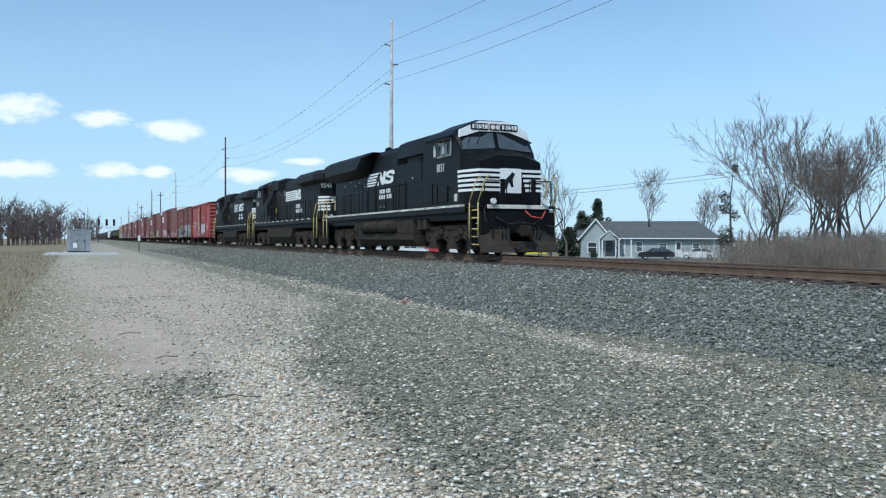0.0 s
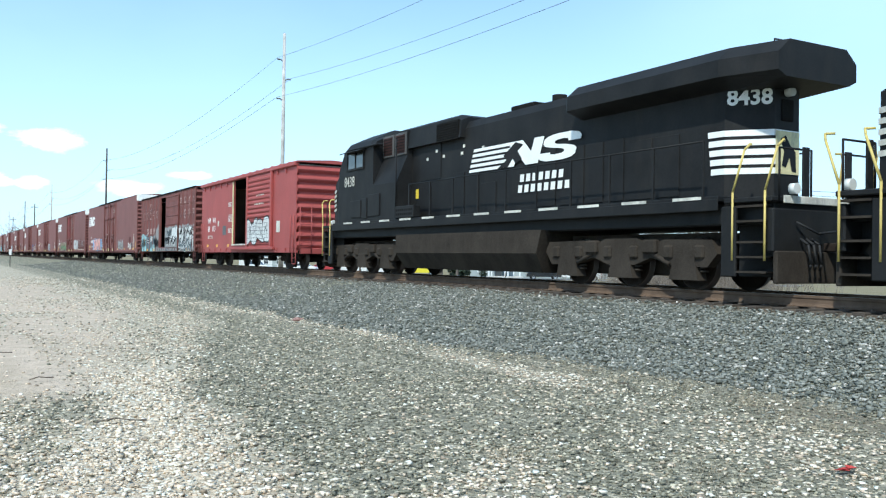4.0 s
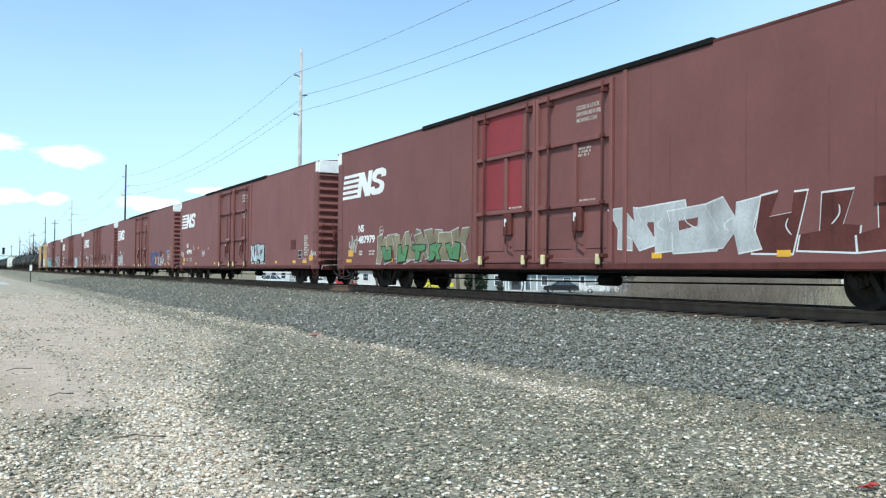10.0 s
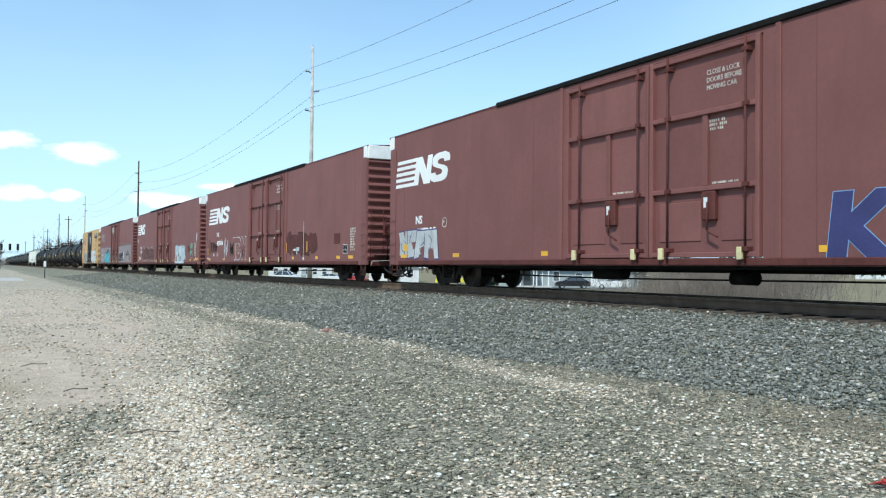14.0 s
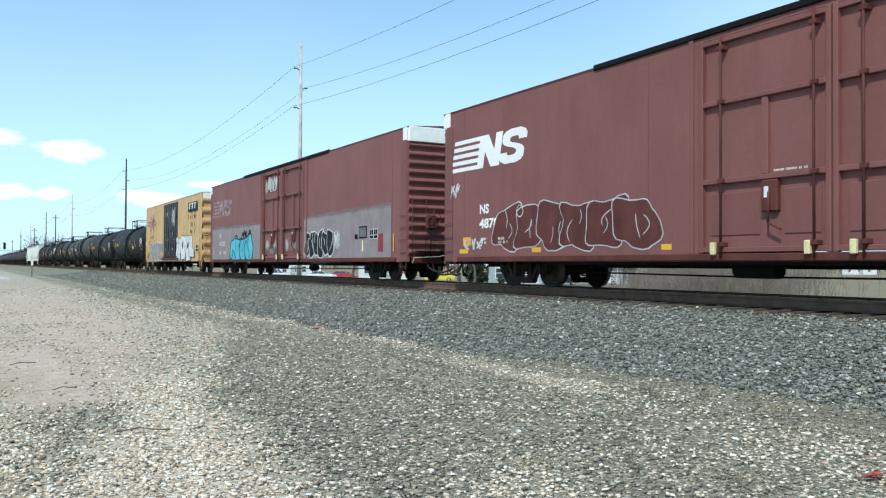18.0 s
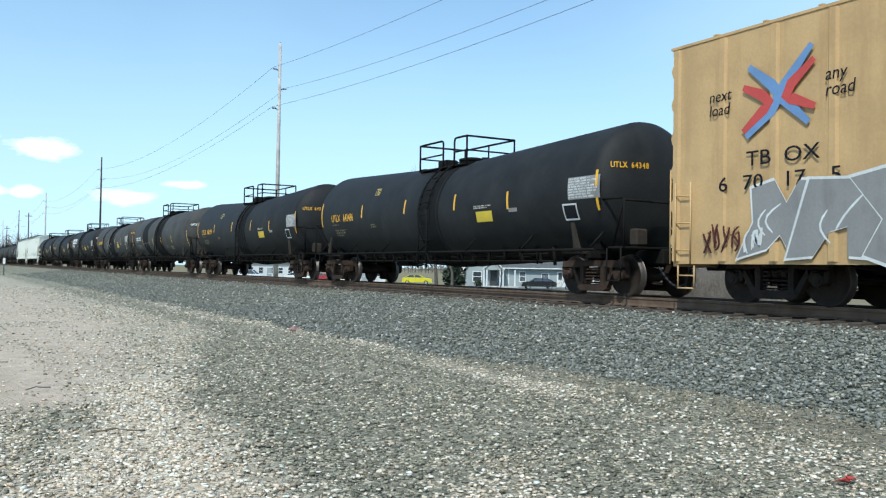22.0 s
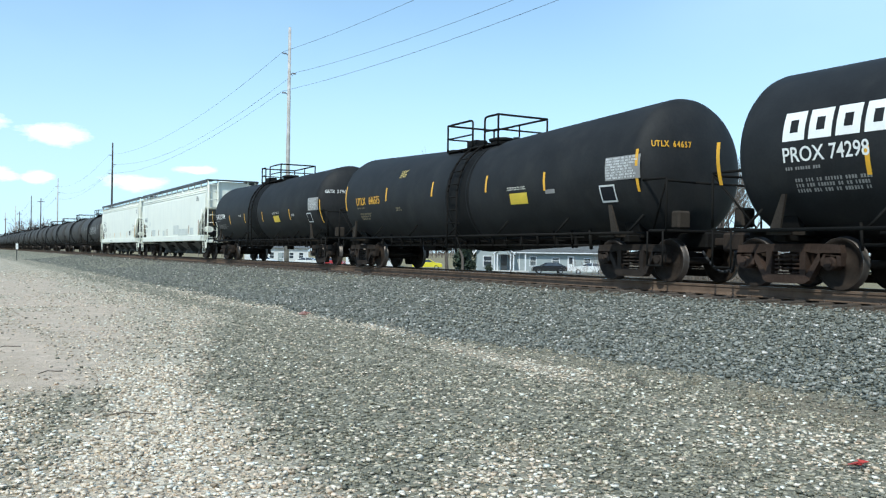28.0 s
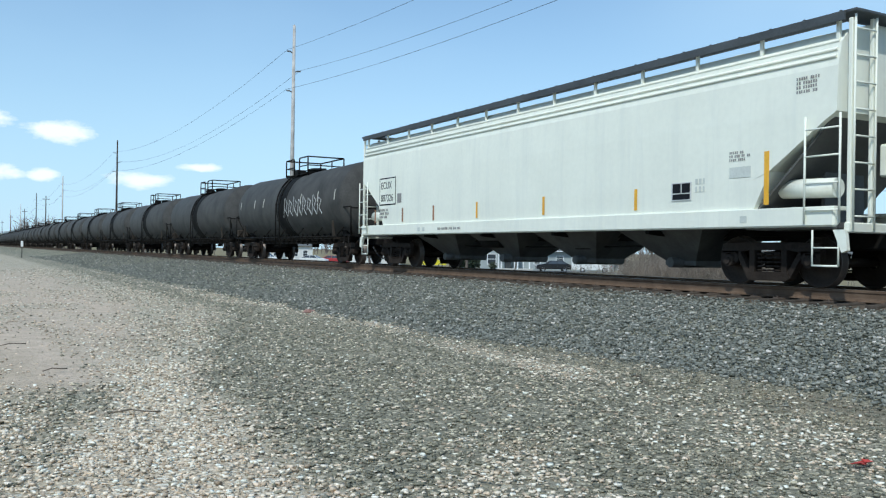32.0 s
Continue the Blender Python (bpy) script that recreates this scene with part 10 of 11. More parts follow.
def build_trees():
    for az, d, h, seed, top, lab, lean, stems in (
            (43.5, 72, 12.6, 3, 6, "tall bare forked tree beside the thicket", (0.04, 0), 1),
            (45.6, 74, 11.5, 5, 5, "bare many-stemmed tree in the brush", (0, 0), 8),
            (47.8, 66, 11.5, 8, 6, "bare spreading tree by the roadside pole", (0.05, 0), 2),
            (42.9, 78, 8.5, 11, 5, "small bare tree in the brush", (0, 0), 4),
            (36.3, 140, 14.0, 14, 6, "bare round-headed tree behind the house", (0, 0), 1),
            (39.2, 132, 11.5, 17, 5, "bare forked tree beside the house", (0.1, 0), 2),
            (30.6, 100, 11, 20, 5, "thin bare leaning tree", (0.15, 0), 1),
            (29.6, 92, 12.5, 23, 5, "thin bare upright tree", (-0.05, 0), 1),
            (22.5, 120, 13, 26, 5, "bare tree behind the track", (0, 0), 1),
            (24.3, 128, 11, 29, 5, "bare tree behind the track", (0, 0), 1),
            (33.8, 111, 4.6, 31, 3, "small bare yard tree in front of the house", (0, 0), 1)):
        x, y = polar(az, d)
        bare_tree(x, y, h, seed, lab, top, lean, stems)
    spots = []
    rnd = random.Random(2)
    for k in range(34):
        az = 42.8 + 6.3 * k / 33 + rnd.uniform(-0.2, 0.2)
        d = rnd.uniform(52, 74)
        spots.append((*polar(az, d), 0.75 + 0.35 * (k / 33)))
    thicket("brush_thicket", "dense brown leafless brush along the railway", spots, 1.3, 3.3, M_THICK, 6, per=80, spread=1.9)
    thicket("brush_thicket", "low brown weeds below the track bank", [(18.5 + rnd.uniform(0, 6), 14 + 1.7 * k, 0.5) for k in range(14)], 0.5, 1.3, M_THICK, 9, per=12, spread=0.8)
    x, y = polar(32.6, 128)
    evergreen(x, y, 8.2, 2.6, 4, "dark broad evergreen behind the house")
    x, y = polar(31.6, 124)
    evergreen(x, y, 6.2, 2.4, 6, "dark evergreen behind the house")
    x, y = polar(30.7, 105)
    evergreen(x, y, 3.6, 1.2, 8, "dark evergreen shrub beside the house")
    # a dead trunk hung with ivy
    x, y = polar(40.9, 88)
    t = thing("ivy_tree", "thin dead trunk hung with dark ivy clumps", "tree", at=pose(x, y, ground_z(x, y)))
    part("trunk", Shape().rod((0, 0, 0), (0.1, 0.3, 6.4), 0.14, 0.07, n=8).rod((0.1, 0.3, 6.4), (0.25, 0.0, 9.6), 0.07, 0.03, n=6).rod((0.08, 0.2, 5.0), (-0.9, 0.2, 6.9), 0.05, 0.02, n=6), M_BARK, t)
    s = Shape()
    rnd = random.Random(12)
    for c, rad, n in (((0.45, 0.1, 9.5), 0.38, 160), ((-0.7, 0.2, 6.6), 0.6, 260), ((-0.5, 0.2, 5.6), 0.7, 320), ((0.5, 0.2, 4.9), 0.6, 200), ((-0.6, 0.1, 3.2), 0.8, 300), ((-1.0, 0, 2.4), 0.7, 260), ((0.2, 0, 1.2), 0.9, 300), ((0.0, 0, 2.4), 0.6, 160)):
        leaf_clumps(s, rnd, c, rad, n, 0.11)
    part("ivy", quick_mesh("ivy", s), M_IVY, t)
    # belts of wood on the horizon
    far_woods("far_woods", "leafless brown wood beyond the left field", [(*polar(-14, 190), 0.9), (*polar(-6, 205), 1.0), (*polar(-2.6, 225), 0.95), (*polar(-0.9, 270), 0.9)], 11.5, 1, 0.55, 18)
    far_woods("far_woods", "hazy leafless wood far down the track", [(*polar(-0.5, 520), 0.7), (*polar(1.6, 620), 0.6)], 9.0, 2, 3.0, 20)
    far_woods("far_woods", "leafless trees behind the line of poles", [(*polar(3.3, 520), 1.0), (*polar(4.4, 380), 1.15), (*polar(5.8, 330), 0.75), (*polar(8, 300), 0.72), (*polar(11, 290), 0.6), (*polar(16, 290), 0.5)], 13.0, 3, 2.6, 14)
    far_woods("far_woods", "dark low wood on the far side of the field", [(*polar(18, 420), 0.7), (*polar(32, 430), 0.7), (*polar(46, 420), 0.7), (*polar(58, 400), 0.8), (*polar(75, 380), 0.8)], 11.5, 4, 0.75, 24)


build_trees()


# ---- houses, parked cars, lineside things ----
M_SIDING = mat("sage_grey_siding", (0.33, 0.37, 0.37), 0.7, vary=0.06)
M_SHINGLE = mat("grey_shingles", (0.13, 0.135, 0.135), 0.9, vary=0.2, scale=3, bump=0.4)
M_TRIM = mat("white_trim", (0.75, 0.76, 0.76), 0.5, vary=0.05)
M_HOUSEPANE = mat("window_glass", (0.05, 0.06, 0.07), 0.06, vary=0.1, spec=0.8)
M_WHITEHOUSE = mat("white_siding", (0.68, 0.68, 0.66), 0.6, vary=0.06)
M_CONC = mat("pale_concrete", (0.52, 0.5, 0.46), 0.9, vary=0.12, scale=2, bump=0.3)
M_CABINET = mat("aluminium_cabinet", (0.36, 0.37, 0.38), 0.5, 0.4, vary=0.12)
M_SIGBLK = mat("signal_black", (0.015, 0.015, 0.015), 0.6, vary=0.2)
M_CARBLK = mat("car_paint_black", (0.012, 0.013, 0.016), 0.25, vary=0.1, spec=0.8)
M_CARWHT = mat("car_paint_white", (0.72, 0.72, 0.7), 0.3, vary=0.04, spec=0.7)
M_CARYEL = mat("car_paint_yellow", (0.72, 0.62, 0.03), 0.3, vary=0.05, spec=0.7)
M_CARRED = mat("car_paint_red", (0.4, 0.04, 0.04), 0.3, vary=0.05, spec=0.7)
M_TYRE = mat("tyre_rubber", (0.02, 0.02, 0.02), 0.85, vary=0.2)
M_HUB = mat("alloy_rim", (0.45, 0.45, 0.46), 0.35, 0.8, vary=0.1)


def window(parent, x, z, w, h, yf):
    """A house window in the wall whose outer face is y = yf, towards -y."""
    wd = part("window", Shape().block(x - w / 2, x + w / 2, yf - 0.02, yf + 0.06, z, z + h, 0.01), M_HOUSEPANE, parent)
    fr = Shape()
    for a, b in ((x - w / 2 - 0.1, x - w / 2), (x + w / 2, x + w / 2 + 0.1)):
        fr.block(a, b, yf - 0.05, yf, z - 0.1, z + h + 0.1, 0.01)
    fr.block(x - w / 2, x + w / 2, yf - 0.05, yf, z + h, z + h + 0.1, 0.01).block(x - w / 2 - 0.12, x + w / 2 + 0.12, yf - 0.08, yf, z - 0.1, z, 0.01)
    fr.block(x - w / 2, x + w / 2, yf - 0.04, yf - 0.02, z + h * 0.48, z + h * 0.54, 0.005)
    part("window_frame", fr, M_TRIM, wd)


def bungalow():
    """Long low house with a front gable, seen across the track; local x runs along its front, -y faces the track."""
    a, b = Vector((*polar(31.5, 121), 0)), Vector((*polar(40.2, 121), 0))
    ang = math.degrees(math.atan2(b.y - a.y, b.x - a.x))
    L = (b - a).length
    base = -1.95
    h = thing("house", "sage-grey bungalow with white trim and a grey shingle roof", "house", at=pose(a.x, a.y, base, 0, 0, ang))
    D, H = 8.5, 2.75
    wl = Shape().box(0, L, 0, D, 0, H)
    part("wall", wl, M_SIDING, h)
    for k in range(17):
        lap = Shape().prism([(-0.025, 0.12 + k * 0.155), (-0.0, 0.12 + k * 0.155), (-0.0, 0.26 + k * 0.155)], "x", 0, L)
        part("siding_board", lap, M_SIDING, h)
    rf = Shape().loft([[(-0.5, -0.6, H), (-0.5, D / 2, H + 2.35), (-0.5, D + 0.6, H), (-0.5, D + 0.6, H - 0.12), (-0.5, D / 2, H + 2.2), (-0.5, -0.6, H - 0.12)],
                       [(L - 2.6, -0.6, H), (L - 2.6, D / 2, H + 2.35), (L - 2.6, D + 0.6, H), (L - 2.6, D + 0.6, H - 0.12), (L - 2.6, D / 2, H + 2.2), (L - 2.6, -0.6, H - 0.12)],
                       [(L + 0.4, -0.6, H), (L + 0.4, D / 2, H + 0.1), (L + 0.4, D + 0.6, H), (L + 0.4, D + 0.6, H - 0.12), (L + 0.4, D / 2, H - 0.05), (L + 0.4, -0.6, H - 0.12)]])
    roof = part("roof", rf, M_SHINGLE, h)
    sh = Shape()
    for k in range(1, 14):
        t = k / 14
        y, z = -0.6 + (D / 2 + 0.6) * t, H + 2.35 * t
        sh.box(-0.45, L - 2.6 + 2.6 * (1 - t) * 0.9, y - 0.02, y + 0.02, z + 0.01, z + 0.03)
    part("shingle_course", sh, M_SHINGLE, roof)
    part("vent", Shape().rod((L * 0.5, 2.6, H + 1.5), (L * 0.5, 2.6, H + 2.4), 0.09, n=10), M_SIGBLK, roof)
    part("gutter", Shape().block(-0.5, L + 0.4, -0.72, -0.58, H - 0.16, H - 0.02, 0.02), M_TRIM, roof)
    # front gable at the left end
    g = Shape().prism([(0.2, 0.0), (4.1, 0.0), (4.1, H), (2.15, H + 2.25), (0.2, H)], "y", -1.1, 0.02)
    part("gable_wall", g, M_SIDING, h)
    for x0, z0, x1, z1 in ((-0.25, H - 0.35, 2.15, H + 2.5), (2.15, H + 2.5, 4.55, H - 0.35)):
        s = Shape().loft([[(x0, -1.45, z0), (x0, 1.8, z0), (x0, 1.8, z0 + 0.16), (x0, -1.45, z0 + 0.16)], [(x1, -1.45, z1), (x1, 1.8, z1), (x1, 1.8, z1 + 0.16), (x1, -1.45, z1 + 0.16)]])
        part("gable_roof", s, M_SHINGLE, roof)
        t = Shape().loft([[(x0, -1.5, z0 - 0.12), (x0, -1.44, z0 - 0.12), (x0, -1.44, z0 + 0.14), (x0, -1.5, z0 + 0.14)], [(x1, -1.5, z1 - 0.12), (x1, -1.44, z1 - 0.12), (x1, -1.44, z1 + 0.14), (x1, -1.5, z1 + 0.14)]])
        part("bargeboard", t, M_TRIM, roof)
    # porch with its own small gable and posts
    for x0, z0, x1, z1 in ((2.5, H - 0.4, 4.0, H + 0.9), (4.0, H + 0.9, 5.5, H - 0.4)):
        s = Shape().loft([[(x0, -2.6, z0), (x0, -0.5, z0), (x0, -0.5, z0 + 0.12), (x0, -2.6, z0 + 0.12)], [(x1, -2.6, z1), (x1, -0.5, z1), (x1, -0.5, z1 + 0.12), (x1, -2.6, z1 + 0.12)]])
        part("porch_roof", s, M_TRIM, h)
    part("porch_gable", Shape().prism([(2.9, H - 0.35), (5.1, H - 0.35), (4.0, H + 0.75)], "y", -2.5, -2.42), M_SIDING, h)
    for x in (2.7, 3.1, 4.9, 5.3, 6.9):
        part("porch_post", Shape().block(x - 0.09, x + 0.09, -2.5, -2.32, 0.1, H - 0.3, 0.015), M_TRIM, h)
    part("porch_deck", Shape().block(2.4, 7.4, -2.7, 0, 0, 0.22, 0.02), M_CONC, h)
    part("front_door", Shape().block(3.5, 4.4, -1.16, -1.08, 0.22, 2.3, 0.02), M_HOUSEPANE, h)
    part("side_door", Shape().block(12.6, 13.5, -0.08, 0.02, 0.2, 2.3, 0.02), M_TRIM, h)
    part("door_pane", Shape().block(12.8, 13.3, -0.1, -0.07, 1.2, 2.1, 0.01), M_HOUSEPANE, h)
    window(h, 1.7, 0.8, 1.1, 1.3, -1.1)
    window(h, 7.9, 0.9, 0.75, 1.25, 0)
    window(h, 11.0, 1.35, 0.9, 0.6, 0)
    window(h, 15.3, 1.35, 0.8, 0.6, 0)
    for x in (6.0, 17.6):
        part("corner_board", Shape().block(x - 0.07, x + 0.07, -0.05, 0.01, 0, H, 0.01), M_TRIM, h)
    # lean-to with porch posts at the far end
    part("wing_wall", Shape().box(L + 0.02, L + 1.7, 1.0, D - 1, 0, 2.3), M_SIDING, h)
    part("wing_roof", Shape().block(L - 0.2, L + 2.1, 0.2, D - 0.5, 2.3, 2.45, 0.03), M_SHINGLE, h)
    for x in (L + 0.6, L + 1.8):
        part("wing_post", Shape().block(x - 0.08, x + 0.08, 0.3, 0.46, 0, 2.3, 0.01), M_TRIM, h)
    # clipped shrub by the gable
    s = Shape()
    leaf_clumps(s, random.Random(3), (0, 0, 0.5), 0.6, 300, 0.12)
    sx, sy = a.x + 1.9 * math.cos(radians(ang)) + 1.8 * math.sin(radians(ang)), a.y + 1.9 * math.sin(radians(ang)) - 1.8 * math.cos(radians(ang))
    sb = thing("shrub", "low dark clipped shrub below the gable window", "shrub", at=pose(sx, sy, base + 0.05))
    part("foliage", quick_mesh("foliage", s), M_NEEDLE, sb)
    return ang


def parked_car(x, y, z, turn, paint, label, van=False):
    """Body lofted from side sections, glass band, wheels; local y is its length."""
    car = thing("parked_car", label, "car", "parked cars", at=pose(x, y, z, 0, 0, turn))
    side = [(-2.25, 0.35), (-2.28, 0.7), (-2.1, 0.86), (-1.0, 0.98), (0.0, 1.0), (1.3, 1.0), (2.1, 0.95), (2.25, 0.72), (2.22, 0.35)]
    rings = []
    for xx, k in ((-0.86, 0.0), (-0.8, 0.06), (0.8, 0.06), (0.86, 0.0)):
        rings.append([(xx, yy, zz + (k if zz > 0.8 else 0)) for yy, zz in side])
    part("body", Shape().loft(rings), paint, car)
    cab = []
    roof = 1.72 if van else 1.44
    for xx, zt in ((-0.78, 0.0), (-0.62, 1.0), (0.62, 1.0), (0.78, 0.0)):
        cab.append([(xx, -1.15, 1.0), (xx, -0.35, 1.0 + (roof - 1.0) * zt), (xx, 1.1, 1.0 + (roof - 1.0) * zt), (xx, 1.9, 1.0)])
    part("glasshouse", Shape().loft(cab), M_HOUSEPANE, car)
    part("roof_panel", Shape().block(-0.62, 0.62, -0.35, 1.1, roof - 0.03, roof + 0.02, 0.02), paint, car)
    pil = Shape()
    for e in (-1, 1):
        for (ya, yb) in ((-1.15, -0.35), (0.4, 0.4), (1.9, 1.1)):
            pil.rod((e * 0.79, ya, 1.0), (e * 0.64, yb, roof), 0.035, n=6)
    part("pillars", pil, paint, car)
    for e in (-1, 1):
        for yy in (-1.4, 1.4):
            w = part("wheel", Shape().lathe([(e * 0.64, 0.1), (e * 0.64, 0.3), (e * 0.68, 0.33), (e * 0.84, 0.33), (e * 0.87, 0.3), (e * 0.87, 0.2)], "x", 20, at=(0, yy, 0.33)), M_TYRE, car)
            part("rim", Shape().lathe([(e * 0.865, 0.21), (e * 0.85, 0.15), (e * 0.86, 0.05), (e * 0.87, 0.001)], "x", 16, at=(0, yy, 0.33)), M_HUB, w)
        part("headlight", Shape().block(e * 0.62 - 0.16, e * 0.62 + 0.16, -2.3, -2.2, 0.66, 0.8, 0.02), M_LAMP, car)
        part("tail_light", Shape().block(e * 0.66 - 0.13, e * 0.66 + 0.13, 2.2, 2.27, 0.72, 0.88, 0.02), M_CARRED, car)
        part("mirror", Shape().block(e * 0.95 - 0.08, e * 0.95 + 0.08, -0.85, -0.75, 1.0, 1.12, 0.02), paint, car)
    return car


def plain_house(az0, az1, d, label, paint, H=2.7, ridge=2.0, windows=4, base=-1.95):
    a, b = Vector((*polar(az0, d), 0)), Vector((*polar(az1, d), 0))
    ang = math.degrees(math.atan2(b.y - a.y, b.x - a.x))
    L, D = (b - a).length, 8.0
    h = thing("house", label, "house", "far houses", at=pose(a.x, a.y, base, 0, 0, ang))
    part("wall", Shape().box(0, L, 0, D, 0, H), paint, h)
    part("roof", Shape().prism([(-0.5, H - 0.02), (D / 2, H + ridge), (D + 0.5, H - 0.02), (D / 2, H - 0.05)], "x", -0.4, L + 0.4), M_SHINGLE, h)
    for k in range(windows):
        window(h, L * (k + 0.7) / (windows + 0.4), 1.0, 0.8, 1.1, 0)
    part("front_door", Shape().block(L * 0.52, L * 0.52 + 0.9, -0.06, 0.02, 0.1, 2.1, 0.02), M_SIDING if paint is not M_SIDING else M_TRIM, h)
    for x in (0.0, L):
        part("corner_board", Shape().block(x - 0.08, x + 0.08, -0.04, 0.04, 0, H, 0.01), M_TRIM, h)
    return h


def build_yard():
    ang = bungalow()
    for az, d, paint, lab, tr in ((36.3, 114, M_CARBLK, "black saloon car parked before the house", 96), (38.9, 114, M_CARWHT, "white saloon car parked before the house", 84)):
        x, y = polar(az, d)
        parked_car(x, y, ground_z(x, y), ang + tr - 180, paint, lab)
    x, y = polar(28.3, 132)
    parked_car(x, y, ground_z(x, y), 60, M_CARYEL, "bright yellow car parked on the verge")
    plain_house(23.0, 26.2, 150, "white single-storey house across the road", M_WHITEHOUSE)
    plain_house(16.5, 20.5, 175, "long white building behind the track", M_WHITEHOUSE, 3.0, 1.2, 6)
    plain_house(53.2, 55.0, 330, "far low house with a pale roof", M_WHITEHOUSE, 2.6, 2.4, 3)
    plain_house(57.5, 59.0, 360, "far white house at the field's edge", M_WHITEHOUSE, 2.6, 1.8, 3)
    plain_house(60.5, 61.6, 350, "far white house at the field's edge", M_WHITEHOUSE, 2.6, 1.8, 2)
    for az, d, paint, lab in ((20.6, 140, M_CARWHT, "white car parked by the white house"), (22.0, 143, M_CARRED, "red car parked by the white house"), (17.6, 150, M_CARWHT, "white van parked along the road")):
        x, y = polar(az, d)
        parked_car(x, y, ground_z(x, y), 50, paint, lab, van="van" in lab)
    # road in front of the houses
    s = Shape()
    p0, p1 = Vector((*polar(14, 165), 0)), Vector((*polar(52, 104), 0))
    n = (p1 - p0).normalized().cross(Vector((0, 0, 1)))
    pts = []
    for k in range(31):
        c = p0.lerp(p1, k / 30)
        for e in (-1, 1):
            q = c + n * 3.0 * e
            pts.append((q.x, q.y, ground_z(q.x, q.y) + 0.05))
    s.add(pts, [(2 * k, 2 * k + 1, 2 * k + 3, 2 * k + 2) for k in range(30)])
    solid("road", s, mat("pale_asphalt", (0.2, 0.2, 0.195), 0.9, vary=0.15, scale=1), "pale worn asphalt lane in front of the houses", "road", kind="structure")


build_yard()


def build_lineside():
    # equipment cabinet on its concrete pad
    x, y = polar(-0.25, 92)
    z = ground_z(x, y)
    solid("concrete_pad", Shape().block(-2.8, 3.4, -13.0, 1.6, -0.2, 0.09, 0.02), M_CONC, "pale concrete pad beside the track", "pad", at=pose(x, y, z))
    c = thing("equipment_cabinet", "grey metal equipment cabinet on a concrete pad", "cabinet", at=pose(x, y, z + 0.09))
    part("body", Shape().block(-1.05, 1.05, -0.8, 0.8, 0.1, 2.15, 0.02), M_CABINET, c)
    part("roof", Shape().block(-1.12, 1.12, -0.88, 0.88, 2.15, 2.24, 0.02), M_CABINET, c)
    part("plinth", Shape().block(-1.0, 1.0, -0.75, 0.75, 0.0, 0.1, 0.01), M_SIGBLK, c)
    for a, b in ((-0.75, -0.05), (0.0, 0.6)):
        d = part("door", Shape().block(a, b, -0.83, -0.8, 0.2, 1.95, 0.01), M_GALV, c)
        part("handle", Shape().block(b - 0.12, b - 0.06, -0.87, -0.83, 0.95, 1.2, 0.01), M_SIGBLK, d)
    part("notice", Shape().block(-0.5, -0.15, -0.84, -0.83, 0.45, 0.9, 0.002), M_WHITE, c)
    part("notice", Shape().block(-1.07, -1.055, -0.5, -0.2, 0.5, 0.9, 0.002), M_WHITE, c)
    # marker post
    x, y = polar(3.22, 100)
    m = thing("marker_post", "slim post with a white marker plate", "marker post", at=pose(x, y, ground_z(x, y)))
    part("post", Shape().rod((0, 0, 0), (0, 0, 1.6), 0.04, n=8), M_SIGBLK, m)
    part("plate", Shape().block(-0.12, 0.12, -0.06, -0.04, 1.15, 1.75, 0.01), M_WHITE, m)
    # signal bridge far down the line
    g = thing("signal_bridge", "dark signal bridge with three three-light heads", "railway signal", at=pose(0, 350, -0.9))
    for px in (2.0, 20.0):
        s = Shape()
        for q in (-0.3, 0.3):
            s.rod((px + q, -0.3, 0), (px + q, -0.3, 5.9), 0.05, n=6).rod((px + q, 0.3, 0), (px + q, 0.3, 5.9), 0.05, n=6)
        part("tower", s, M_GALV, g)
    s = Shape()
    for zz in (5.3, 5.9):
        s.rod((2.0, -0.3, zz), (20.0, -0.3, zz), 0.04, n=6).rod((2.0, 0.3, zz), (20.0, 0.3, zz), 0.04, n=6)
    for k in range(18):
        s.rod((2.0 + k, -0.3, 5.3 if k % 2 else 5.9), (3.0 + k, -0.3, 5.9 if k % 2 else 5.3), 0.03, n=5)
    part("walkway_truss", s, M_GALV, g)
    for az in (0.87, 1.32, 1.74):
        px = 350 * math.tan(radians(az))
        hd = part("signal_head", Shape().block(px - 0.3, px + 0.3, -0.75, -0.65, 6.3, 8.7, 0.05), M_SIGBLK, g)
        for k in range(3):
            hood = Shape().lathe([(-1.15, 0.22), (-0.75, 0.24), (-0.75, 0.18), (-1.15, 0.17)], "y", 14, at=(px, 0, 6.75 + 0.75 * k))
            part("hood", hood, M_SIGBLK, hd)
            part("backplate", Shape().lathe([(-0.76, 0.48), (-0.74, 0.48), (-0.74, 0.001)], "y", 18, at=(px, 0, 6.75 + 0.75 * k)), M_SIGBLK, hd)
        part("mast", Shape().rod((px, -0.6, 5.3), (px, -0.6, 6.4), 0.06, n=8), M_GALV, g)
    # clutter on the gravel
    M_LITTER = mat("faded_red_plastic", (0.5, 0.06, 0.05), 0.5, vary=0.2)
    M_FADEDLIT = mat("faded_pink_plastic", (0.5, 0.3, 0.26), 0.6, vary=0.2)
    M_STICK = mat("dry_stick", (0.16, 0.13, 0.1), 0.95, vary=0.3)
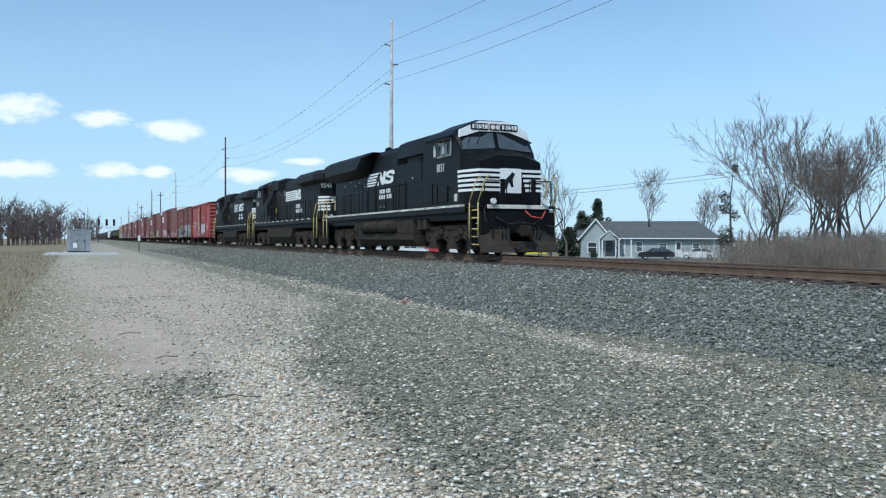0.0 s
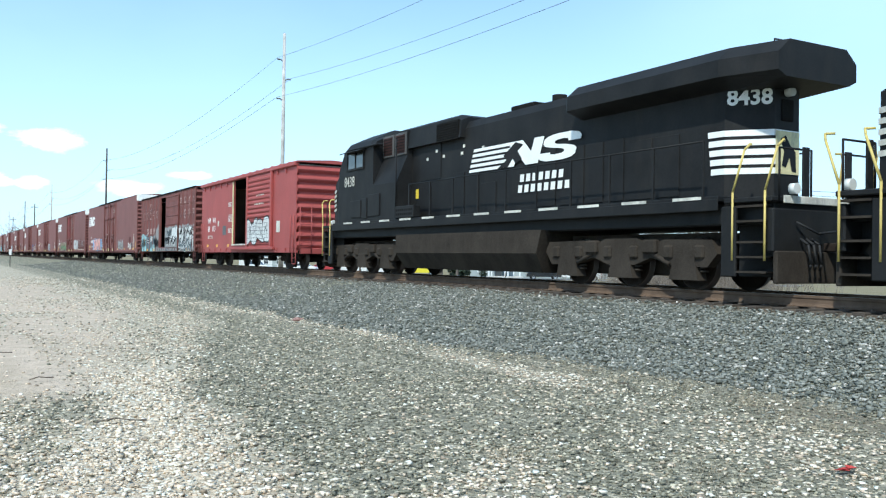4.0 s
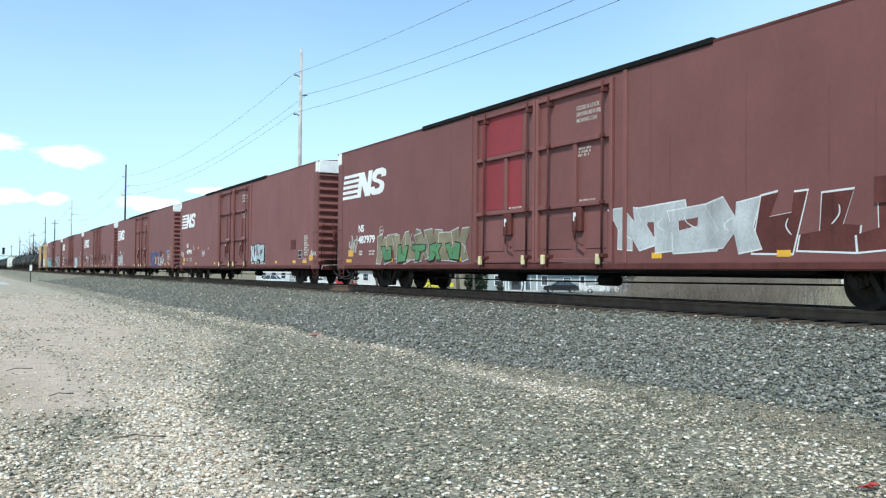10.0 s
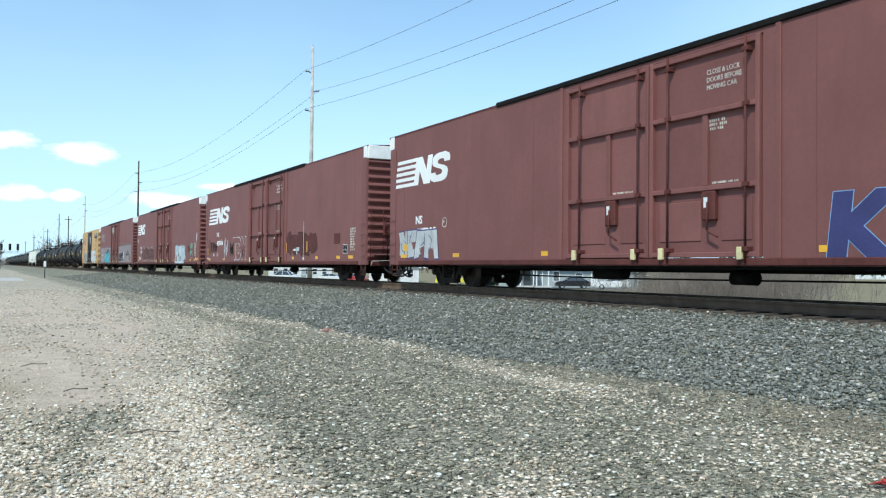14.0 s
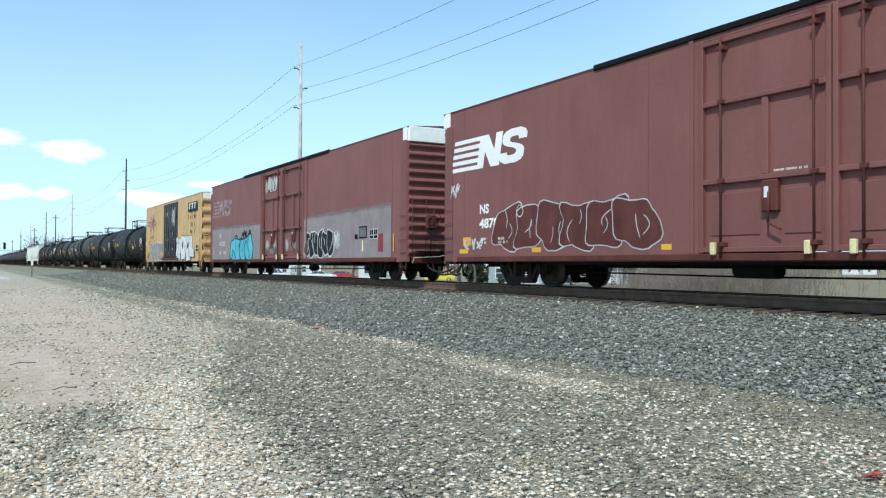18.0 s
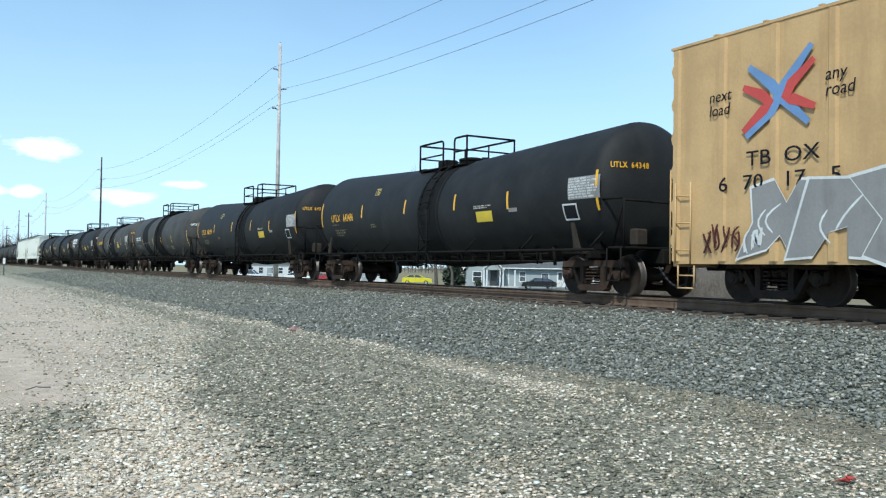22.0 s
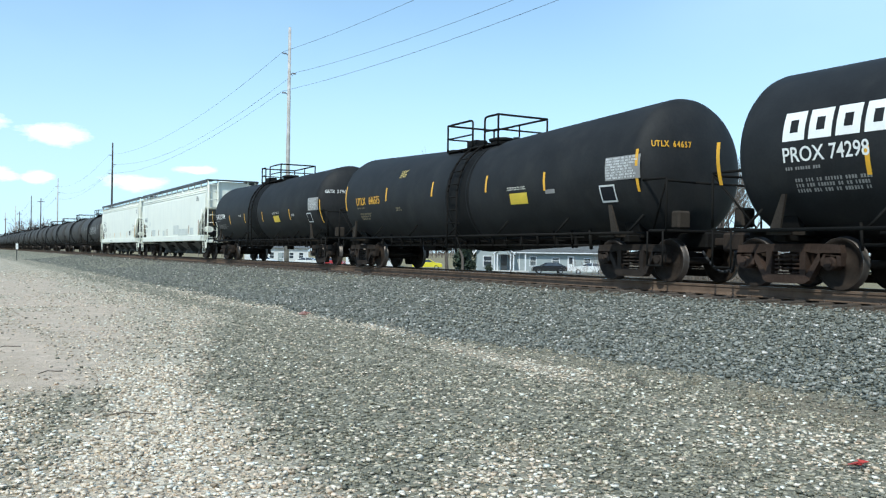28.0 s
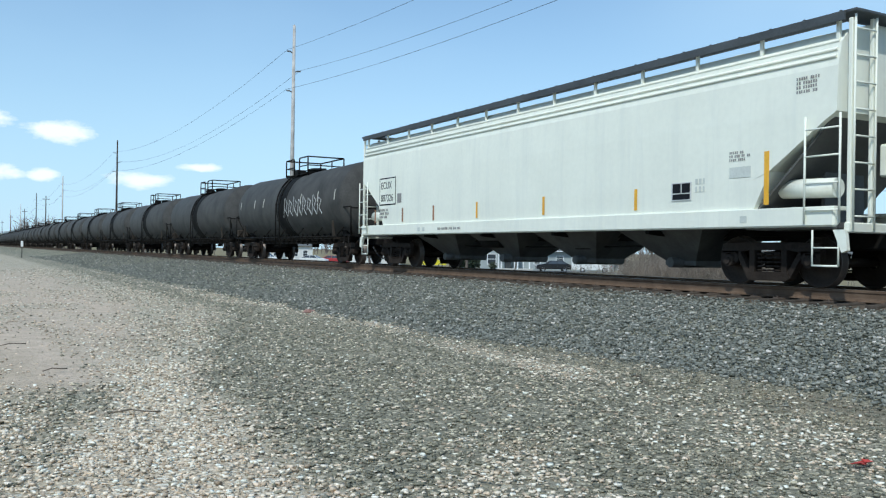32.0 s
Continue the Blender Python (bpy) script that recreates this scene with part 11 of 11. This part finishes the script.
    for az, el, size, lab in ((54.73, -12.34, 0.12, "crumpled red plastic scrap on the gravel"), (20.13, -4.31, 0.3, "faded pinkish-red scrap on the gravel")):
        d = 1.42 / math.tan(radians(-el))
        x, y = polar(az, d)
        s = Shape()
        rnd = random.Random(int(az))
        v = [(rnd.gauss(0, size * 0.35), rnd.gauss(0, size * 0.3), rnd.uniform(0.0, size * 0.35)) for _ in range(12)]
        s.add(v, [(0, 1, 2), (2, 3, 4), (4, 5, 6), (6, 7, 8), (8, 9, 10), (10, 11, 0), (1, 5, 9), (3, 7, 11), (0, 4, 8), (2, 6, 10)])
        sc = thing("litter_scrap", lab, "litter", at=pose(x, y, ground_z(x, y) + 0.02))
        part("sheet", s, M_LITTER if az > 30 else M_FADEDLIT, sc)
    for az, el, w, tr in ((41.94, -8.22, 0.5, 60), (9.62, -10.55, 0.4, -30), (31.7, -3.6, 0.35, 20), (11.4, -2.2, 0.5, 30), (2.8, -6.05, 0.35, 10), (5.1, -7.73, 0.25, 0)):
        d = 1.42 / math.tan(radians(-el))
        x, y = polar(az, d)
        s = Shape().path([(-w / 2, 0, 0.02), (-w * 0.1, 0.03, 0.045), (w * 0.2, -0.01, 0.04), (w / 2, 0.05, 0.03)], 0.0065, 6)
        solid("stick", s, M_STICK, "dark dry stick lying on the gravel", "stick", "sticks", at=pose(x, y, ground_z(x, y) + 0.01, 0, 0, tr))
    M_WEED = mat("dry_weed", (0.34, 0.285, 0.195), 0.9, vary=0.3, scale=5)
    rnd = random.Random(21)
    for az, d, n in ((34.3, 6.3, 110), (47.3, 6.2, 70), (39.3, 11.2, 120), (49.2, 9.35, 150), (53.8, 8.2, 120), (50.8, 8.6, 90), (45.5, 10.1, 70), (41.5, 10.6, 60)):
        x, y = polar(az, d)
        s = Shape()
        for _ in range(n):
            p = Vector((rnd.gauss(0, 0.13), rnd.gauss(0, 0.13), 0.0))
            g = Vector((rnd.gauss(0, 0.8), rnd.gauss(0, 0.8), 0.6)).normalized() * rnd.uniform(0.05, 0.16)
            q = g.cross(Vector((0, 0, 1))).normalized() * 0.0024
            s.add([p - q, p + q, p + g], [(0, 1, 2)])
        solid("dry_weed", quick_mesh("dry_weed", s), M_WEED, "low dry weed tuft in the gravel", "weed", "weeds", kind="stuff", at=pose(x, y, ground_z(x, y)))
    # thin dry weeds strewn along the bank's foot
    s = Shape()
    for _ in range(70):
        cy = rnd.uniform(4.0, 11.5)
        cx = 7.2 + rnd.gauss(0, 0.55)
        for _ in range(rnd.randint(8, 40)):
            px, py = cx + rnd.gauss(0, 0.12), cy + rnd.gauss(0, 0.12)
            p = Vector((px, py, ground_z(px, py)))
            g = Vector((rnd.gauss(0, 0.9), rnd.gauss(0, 0.9), 0.5)).normalized() * rnd.uniform(0.04, 0.12)
            q = g.cross(Vector((0, 0, 1))).normalized() * 0.0022
            s.add([p - q, p + q, p + g], [(0, 1, 2)])
    solid("dry_weeds", quick_mesh("dry_weeds", s), M_WEED, "thin dry weeds along the foot of the bank", "weeds", kind="stuff")
    # winter grass on the verge beyond the drive
    s = Shape()
    for _ in range(16000):
        y = 8 + 100 * rnd.random() ** 1.6
        x = -1.0 - 0.01 * y - rnd.random() * (4 + 0.16 * y)
        z = ground_z(x, y)
        g = Vector((rnd.gauss(0, 0.35), rnd.gauss(0, 0.35), 1)).normalized() * rnd.uniform(0.06, 0.2)
        q = Vector((rnd.gauss(0, 1), rnd.gauss(0, 1), 0)).normalized() * (0.006 + 0.0004 * y)
        p = Vector((x, y, z))
        s.add([p - q, p + q, p + g], [(0, 1, 2)])
    solid("verge_grass", quick_mesh("verge_grass", s), M_WEED, "straw-coloured winter grass on the verge", "grass", kind="stuff")


build_lineside()


# ---- what moves: the train and its wheels ----
def motions():
    turned = pose(0, 0, 0, 0, 0, 180)
    for car, mid in MOVED:
        face = turned if car in TURNED else Matrix.Identity(4)
        walk(car, [(t, Matrix.Translation((XC, mid - s, 0)) @ face) for t, s in GONE])
    # wheels roll without slip; alike axles share one set of keys
    ts = [s[0] for s in GONE]
    ss = [s[1] for s in GONE]
    alike = {}
    for ob in scene.objects:
        if ob.name.startswith("wheelset"):
            back = -1 if ob.parent.parent in TURNED else 1
            p = ob.matrix_basis.translation
            alike.setdefault((round(p.y, 2), round(p.z, 3), back), []).append(ob)
    for (y, r, back), obs in sorted(alike.items()):
        rows = []
        for k in range(32 * FPS + 1):
            t = k / FPS
            rows.append((t, pose(0, y, r, back * math.degrees(float(np.interp(t, ts, ss)) / r) % 360)))
        walk(obs[0], rows)
        act, slot = obs[0].animation_data.action, obs[0].animation_data.action_slot
        for ob in obs[1:]:
            ob.rotation_mode = "QUATERNION"
            ob.animation_data_create()
            ob.animation_data.action = act
            ob.animation_data.action_slot = slot


motions()
